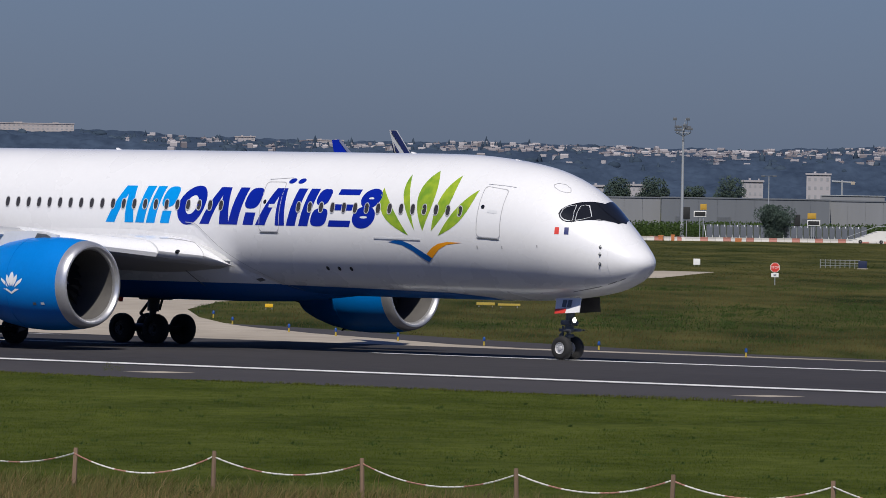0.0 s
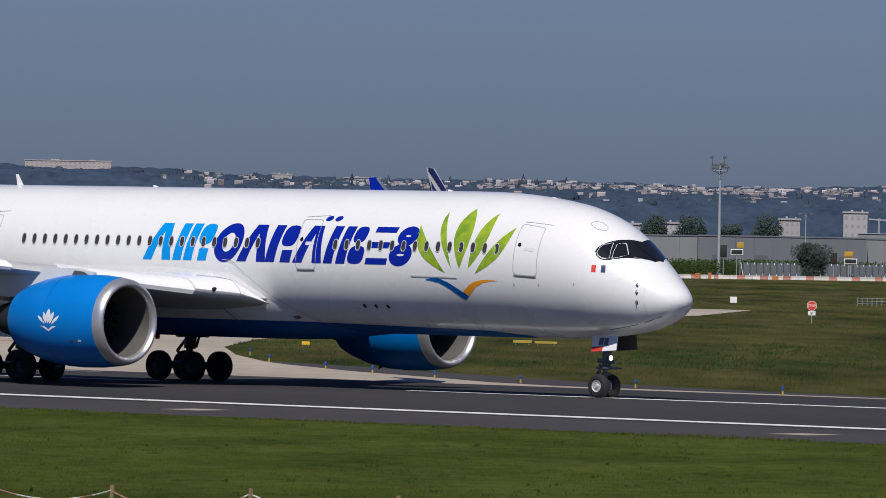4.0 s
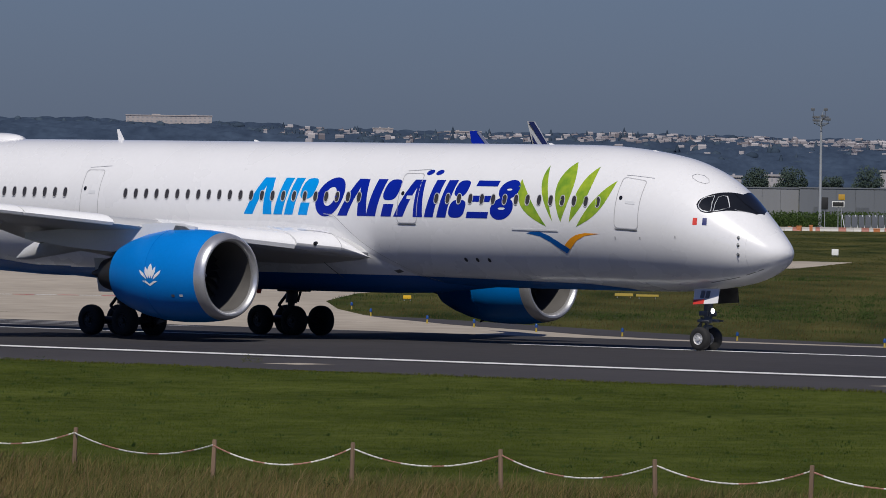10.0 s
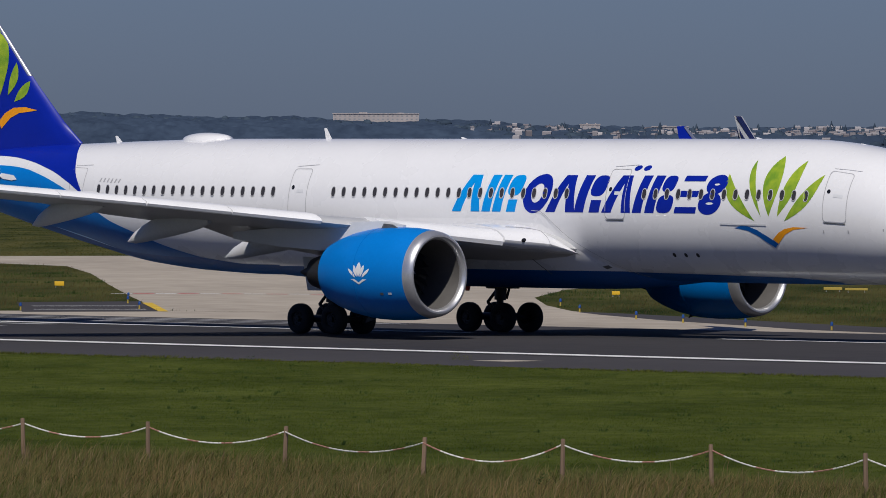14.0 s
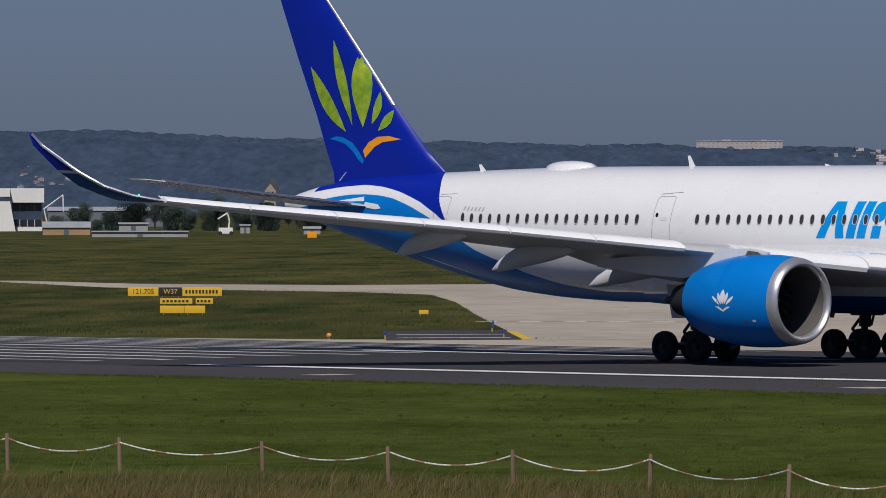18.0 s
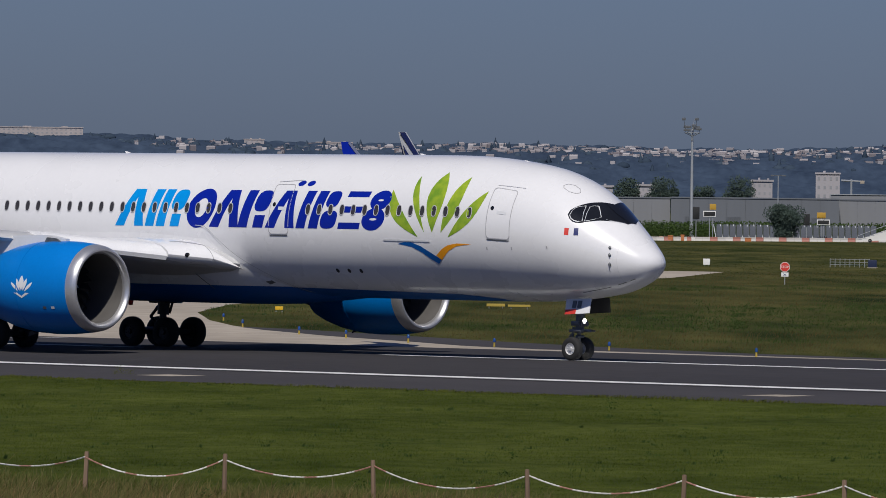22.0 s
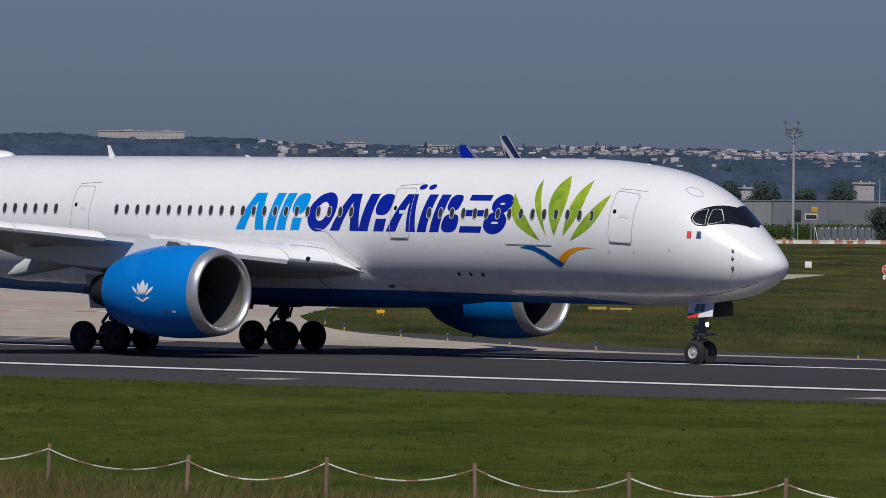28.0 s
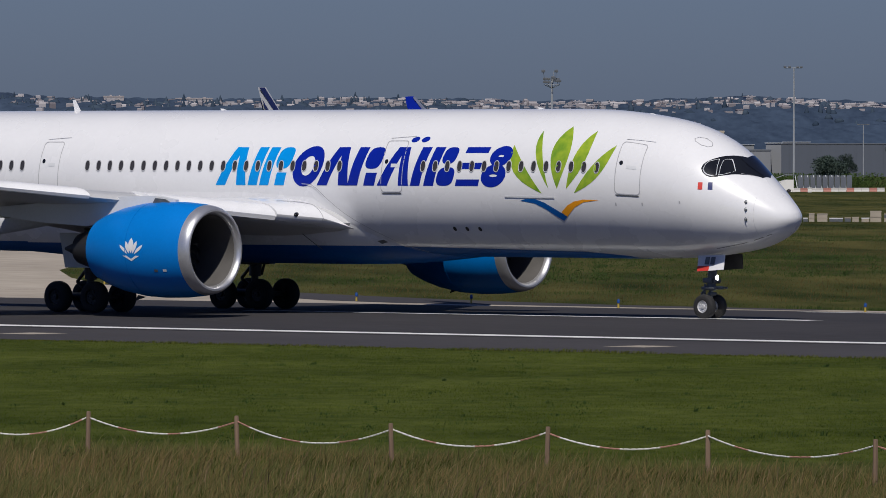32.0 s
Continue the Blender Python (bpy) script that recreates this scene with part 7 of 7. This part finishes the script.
# ---- grass ----
def field(name, n, place, height, width, material, label, seed, lean=0.35, blades=3, heading=0.6):
    """Blades of grass scattered by place(rng, n) -> x, y; each a bent strip."""
    g = np.random.default_rng(seed)
    x, y = place(g, n)
    n = len(x)
    x, y = np.repeat(x, blades), np.repeat(y, blades)
    m = len(x)
    x = x + g.normal(0, width * 2.5, m)
    y = y + g.normal(0, width * 2.5, m)
    patch = np.array([0.75 + 0.5 * noise.noise(Vector((a / 6.0, b / 6.0, seed))) for a, b in zip(x[::blades], y[::blades])])
    h = height * g.uniform(0.55, 1.25, m) * np.repeat(patch, blades)
    w = width * g.uniform(0.6, 1.3, m)
    la = g.normal(heading, 0.9, m)
    a = la + np.pi / 2 + g.normal(0, 0.35, m) if lean > 1 else g.uniform(0, 2 * np.pi, m)
    ln = h * np.abs(g.normal(lean, lean * 0.5, m))
    ux, uy = np.cos(a) * w, np.sin(a) * w
    dx, dy = np.cos(la) * ln, np.sin(la) * ln
    co = np.empty((m, 5, 3))
    co[:, 0] = np.stack([x - ux, y - uy, np.full(m, -0.02)], 1)
    co[:, 1] = np.stack([x + ux, y + uy, np.full(m, -0.02)], 1)
    co[:, 2] = np.stack([x + ux * 0.75 + dx * 0.35, y + uy * 0.75 + dy * 0.35, h * 0.6], 1)
    co[:, 3] = np.stack([x - ux * 0.75 + dx * 0.35, y - uy * 0.75 + dy * 0.35, h * 0.6], 1)
    co[:, 4] = np.stack([x + dx, y + dy, h], 1)
    i = np.arange(m) * 5
    quads = np.stack([i, i + 1, i + 2, i + 3], 1)
    tris = np.stack([i + 3, i + 2, i + 4], 1)
    me = bpy.data.meshes.new(name)
    me.vertices.add(m * 5)
    me.vertices.foreach_set("co", co.reshape(-1))
    me.loops.add(m * 7)
    loops = np.concatenate([quads, tris], 1).reshape(-1)
    me.loops.foreach_set("vertex_index", loops)
    me.polygons.add(m * 2)
    start = np.stack([np.arange(m) * 7, np.arange(m) * 7 + 4], 1).reshape(-1)
    me.polygons.foreach_set("loop_start", start)
    me.update(calc_edges=True)
    me.validate()
    me.materials.append(material)
    return tagged(new(name, me), label, "grass", kind="stuff")


def strip(x0, x1, y0, y1):
    return lambda g, n: (g.uniform(x0, x1, n), g.uniform(y0, y1, n))


def wedge(az0, az1, d0, d1, keep=None):
    """Scatter over a sector of the view; keep(x, y) drops places that are paved."""
    def f(g, n):
        az = np.radians(g.uniform(az0, az1, n))
        d = g.uniform(d0, d1, n)
        x, y = EYE.x + d * np.sin(az), EYE.y + d * np.cos(az)
        if keep:
            k = keep(x, y)
            x, y = x[k], y[k]
        return x, y
    return f


def inside(x, y, poly):
    c = np.zeros(len(x), bool)
    for (x0, y0), (x1, y1) in zip(poly, poly[1:] + poly[:1]):
        hit = ((y0 > y) != (y1 > y)) & (x < (x1 - x0) * (y - y0) / ((y1 - y0) or 1e-9) + x0)
        c ^= hit
    return c


def paved(ob):
    return [(v.co.x, v.co.y) for v in ob.data.vertices]


PAVED = [paved(scene.objects[k]) for k in ("taxiway", "edge_strip", "paved_island", "paved_verge", "holding_line")]


def green_far(x, y):
    k = y > 18.5 + 2.5 * (x < -20)
    for p in PAVED:
        k &= ~inside(x, y, p)
    return k


field("mown_grass", 330000, wedge(-51.2, -36.5, 172, 300, lambda x, y: (y < NEAR + 0.1) & (y > -113)), 0.05, 0.013, LAWN, "short mown green grass beside the runway", 1, 1.5, 1, 2.15)
def fringe(x, y):
    """The ragged upper edge of the tall grass along the fence."""
    return y < -111.9 + 1.2 * np.sin(x * 0.31) + 0.8 * np.sin(x * 0.83 + 1) + np.random.default_rng(6).normal(0, 1.3, len(x))


field("olive_grass", 120000, wedge(-51.2, -36.5, 140, 196, lambda x, y: y < -109.5 + np.random.default_rng(9).normal(0, 1.6, len(x))), 0.36, 0.0085, OLIVE_GRASS, "tall olive green grass by the rope fence", 22, 1.05, 1, 2.0)
field("tall_grass", 48000, wedge(-51.2, -36.5, 140, 194, fringe), 0.52, 0.0055, STRAW, "tall dry straw-coloured grass by the rope fence", 2, 1.02, 1, 1.5)
field("green_tussocks", 11000, wedge(-51.2, -36.5, 140, 192, lambda x, y: (y < -110.5)), 0.36, 0.009, LAWN, "green tufts among the tall dry grass", 3, 0.6)
field("meadow_grass", 140000, wedge(-51.2, -36.5, 335, 640, green_far), 0.024, 0.03, MEADOW, "rough meadow grass beyond the runway", 4, 2.6, 1, 2.3)
field("far_meadow", 50000, wedge(-51.2, -36.5, 640, 1080, green_far), 0.08, 0.06, MEADOW, "rough meadow grass far across the airfield", 5, 1.7, 1, 2.3)


def weeds(name, n, place, h, seed, label, leaf=1.0, material=None):
    """Leafy weeds: small clumps of leaf blades on stems, joined."""
    g = random.Random(seed)
    x, y = place(np.random.default_rng(seed), n)
    vs, fs = [], []
    for a, b in zip(x, y):
        s = h * g.uniform(0.5, 1.3)
        for _ in range(int(g.randint(14, 26) / leaf)):
            c = Vector((a + g.gauss(0, s * 0.35), b + g.gauss(0, s * 0.35), s * g.uniform(0.1, 1.0)))
            u = Vector((g.gauss(0, 1), g.gauss(0, 1), g.gauss(0.5, 0.7))).normalized()
            w = u.orthogonal().normalized()
            l = s * g.uniform(0.10, 0.22) * leaf
            k = len(vs)
            vs += [c - u * l, c + w * l * 0.45, c + u * l, c - w * l * 0.45]
            fs.append((k, k + 1, k + 2, k + 3))
    me = bpy.data.meshes.new(name)
    me.from_pydata([tuple(v) for v in vs], [], fs)
    me.materials.append(material or WEED)
    return tagged(new(name, me), label, "weeds", kind="stuff")


def clumps(n, spread, per, place, keep):
    """Scatter in n clumps of about per stems, each spread metres wide."""
    def f(g, _):
        x, y = place(g, n)
        r = g.gamma(2.0, spread / 2, len(x))
        k = np.repeat(np.arange(len(x)), per)
        x, y = x[k] + g.normal(0, 1, len(k)) * r[k], y[k] + g.normal(0, 1, len(k)) * r[k]
        k = keep(x, y)
        return x[k], y[k]
    return f


def patchy(lo):
    """Keep places where a slow noise is high, off the paving."""
    def f(x, y):
        v = np.array([noise.noise(Vector((a * 0.05 + b * 0.012, b * 0.02, 4.0))) for a, b in zip(x, y)])
        return green_far(x, y) & (y > 21) & (v > lo)
    return f


field("meadow_tufts", 0, clumps(2600, 1.3, 60, wedge(-51, -36.5, 345, 640, patchy(0.02)), lambda x, y: green_far(x, y) & (y > 20)), 0.20, 0.012, TUFT, "dark green leafy tufts in the meadow", 12, 0.5, 1)
field("dry_meadow", 110000, wedge(-51, -36.5, 345, 700, lambda x, y: patchy(-1.0)(x, y) & ~patchy(0.0)(x, y)), 0.20, 0.009, DRY_MEADOW, "reddish dry grass stems in the meadow", 17, 0.6, 1)
field("lawn_tufts", 0, clumps(420, 0.16, 22, wedge(-51, -36.5, 182, 290, lambda x, y: (y < NEAR - 1) & (y > -112)), lambda x, y: y < NEAR), 0.12, 0.010, TUFT, "darker tufts in the mown lawn", 11, 0.6, 1)
weeds("meadow_weeds", 0, clumps(110, 1.2, 7, wedge(-42, -36.5, 350, 520, patchy(0.05)), lambda x, y: green_far(x, y) & (y > 23)), 0.5, 25, "dark leafy weeds standing in the meadow", 0.5, TUFT)
weeds("hedge_weeds", 1500, wedge(-40.2, -36.9, 1222, 1246, lambda x, y: np.sin(x * 0.35) + np.sin(x * 0.13 + 1) > -1.1), 2.0, 14, "low green scrub in front of the grey halls", 0.5, TUFT)
weeds("lawn_weeds", 55, wedge(-51, -36.5, 168, 285, lambda x, y: (y < NEAR - 2) & (y > -118)), 0.30, 21, "dark leafy weeds standing in the lawn", 0.6)
weeds("pad_weeds", 5, strip(-0.3, 0.5, -32.6, -31.9), 0.3, 15, "yellow weed beside a concrete pad", 0.4, YELLOW_WEED)
field("seed_heads", 9000, wedge(-51.2, -36.5, 140, 192, fringe), 0.64, 0.007, SEED_HEAD, "pale seed heads above the tall dry grass", 7, 0.55, 1)
field("far_fringe", 0, clumps(700, 0.30, 24, strip(-26, 75, 19.6, 21.4), lambda x, y: green_far(x, y)), 0.26, 0.010, TUFT, "green grass fringe along the far runway edge", 18, 0.5, 1)
field("near_fringe", 0, clumps(1200, 0.22, 18, strip(-110, 75, NEAR - 1.0, NEAR + 0.15), lambda x, y: y < NEAR + 0.45), 0.13, 0.010, YELLOW_WEED, "yellow-green grass fringe along the runway edge", 19, 0.6, 1)


# ---- the field beyond the runway lies lower than the lawn ----
LOW = Matrix.Translation(EYE) @ Matrix.Scale(1.05, 4) @ Matrix.Translation(-EYE)
NEARBY = {"airliner", "lawn", "runway", "runway_shoulder", "edge_line", "centre_line_dash", "threshold_bar", "far_edge_line", "concrete_pad", "mown_grass", "tall_grass", "green_tussocks", "lawn_tufts",
          "lawn_weeds", "olive_grass", "pad_weeds", "seed_heads", "near_fringe", "fence_post", "barrier_chain"}
for ob in scene.objects:
    if ob.parent is None and ob.type in ("MESH", "EMPTY") and ob.name.split(".")[0] not in NEARBY:
        ob.matrix_basis = LOW @ ob.matrix_basis


# ---- what moves ----
ROLL_T = (0, 26.0, 26.5, 27.0, 27.5, 28.0, 28.5, 29.0, 29.5, 30.0, 30.5, 31.0, 31.5, 32.0)
ROLL_D = (0, 0.0, 0.06, 0.28, 0.65, 1.13, 1.76, 2.54, 3.50, 4.66, 6.19, 8.20, 10.83, 14.10)


def rolled(t):
    """Metres that the airliner has rolled along the runway by t seconds."""
    return 0.0 if t <= 26 else hermite(t, np.array(ROLL_T), np.array(ROLL_D))


def turned(t):
    """Degrees by which it has turned to line up, about a point under its forward fuselage."""
    return 1.1 * (rolled(t) / 14.1) ** 1.2


def motions():
    times = [0.0, 13.0] + [26.0 + 0.1 * k for k in range(61)]
    rows = []
    for t in times:
        a = radians(turned(t))
        rows.append((t, pose(rolled(t) * 0.993 - 16 + 16 * math.cos(a), 16 * math.sin(a), 0.02, 0, 0, turned(t))))
    walk(airliner, rows)
    for o, x, y, r, lift in WHEELS:
        walk(o, [(t, pose(x, y, r + lift, 0, math.degrees(rolled(t) / r), 0)) for t in times])


motions()
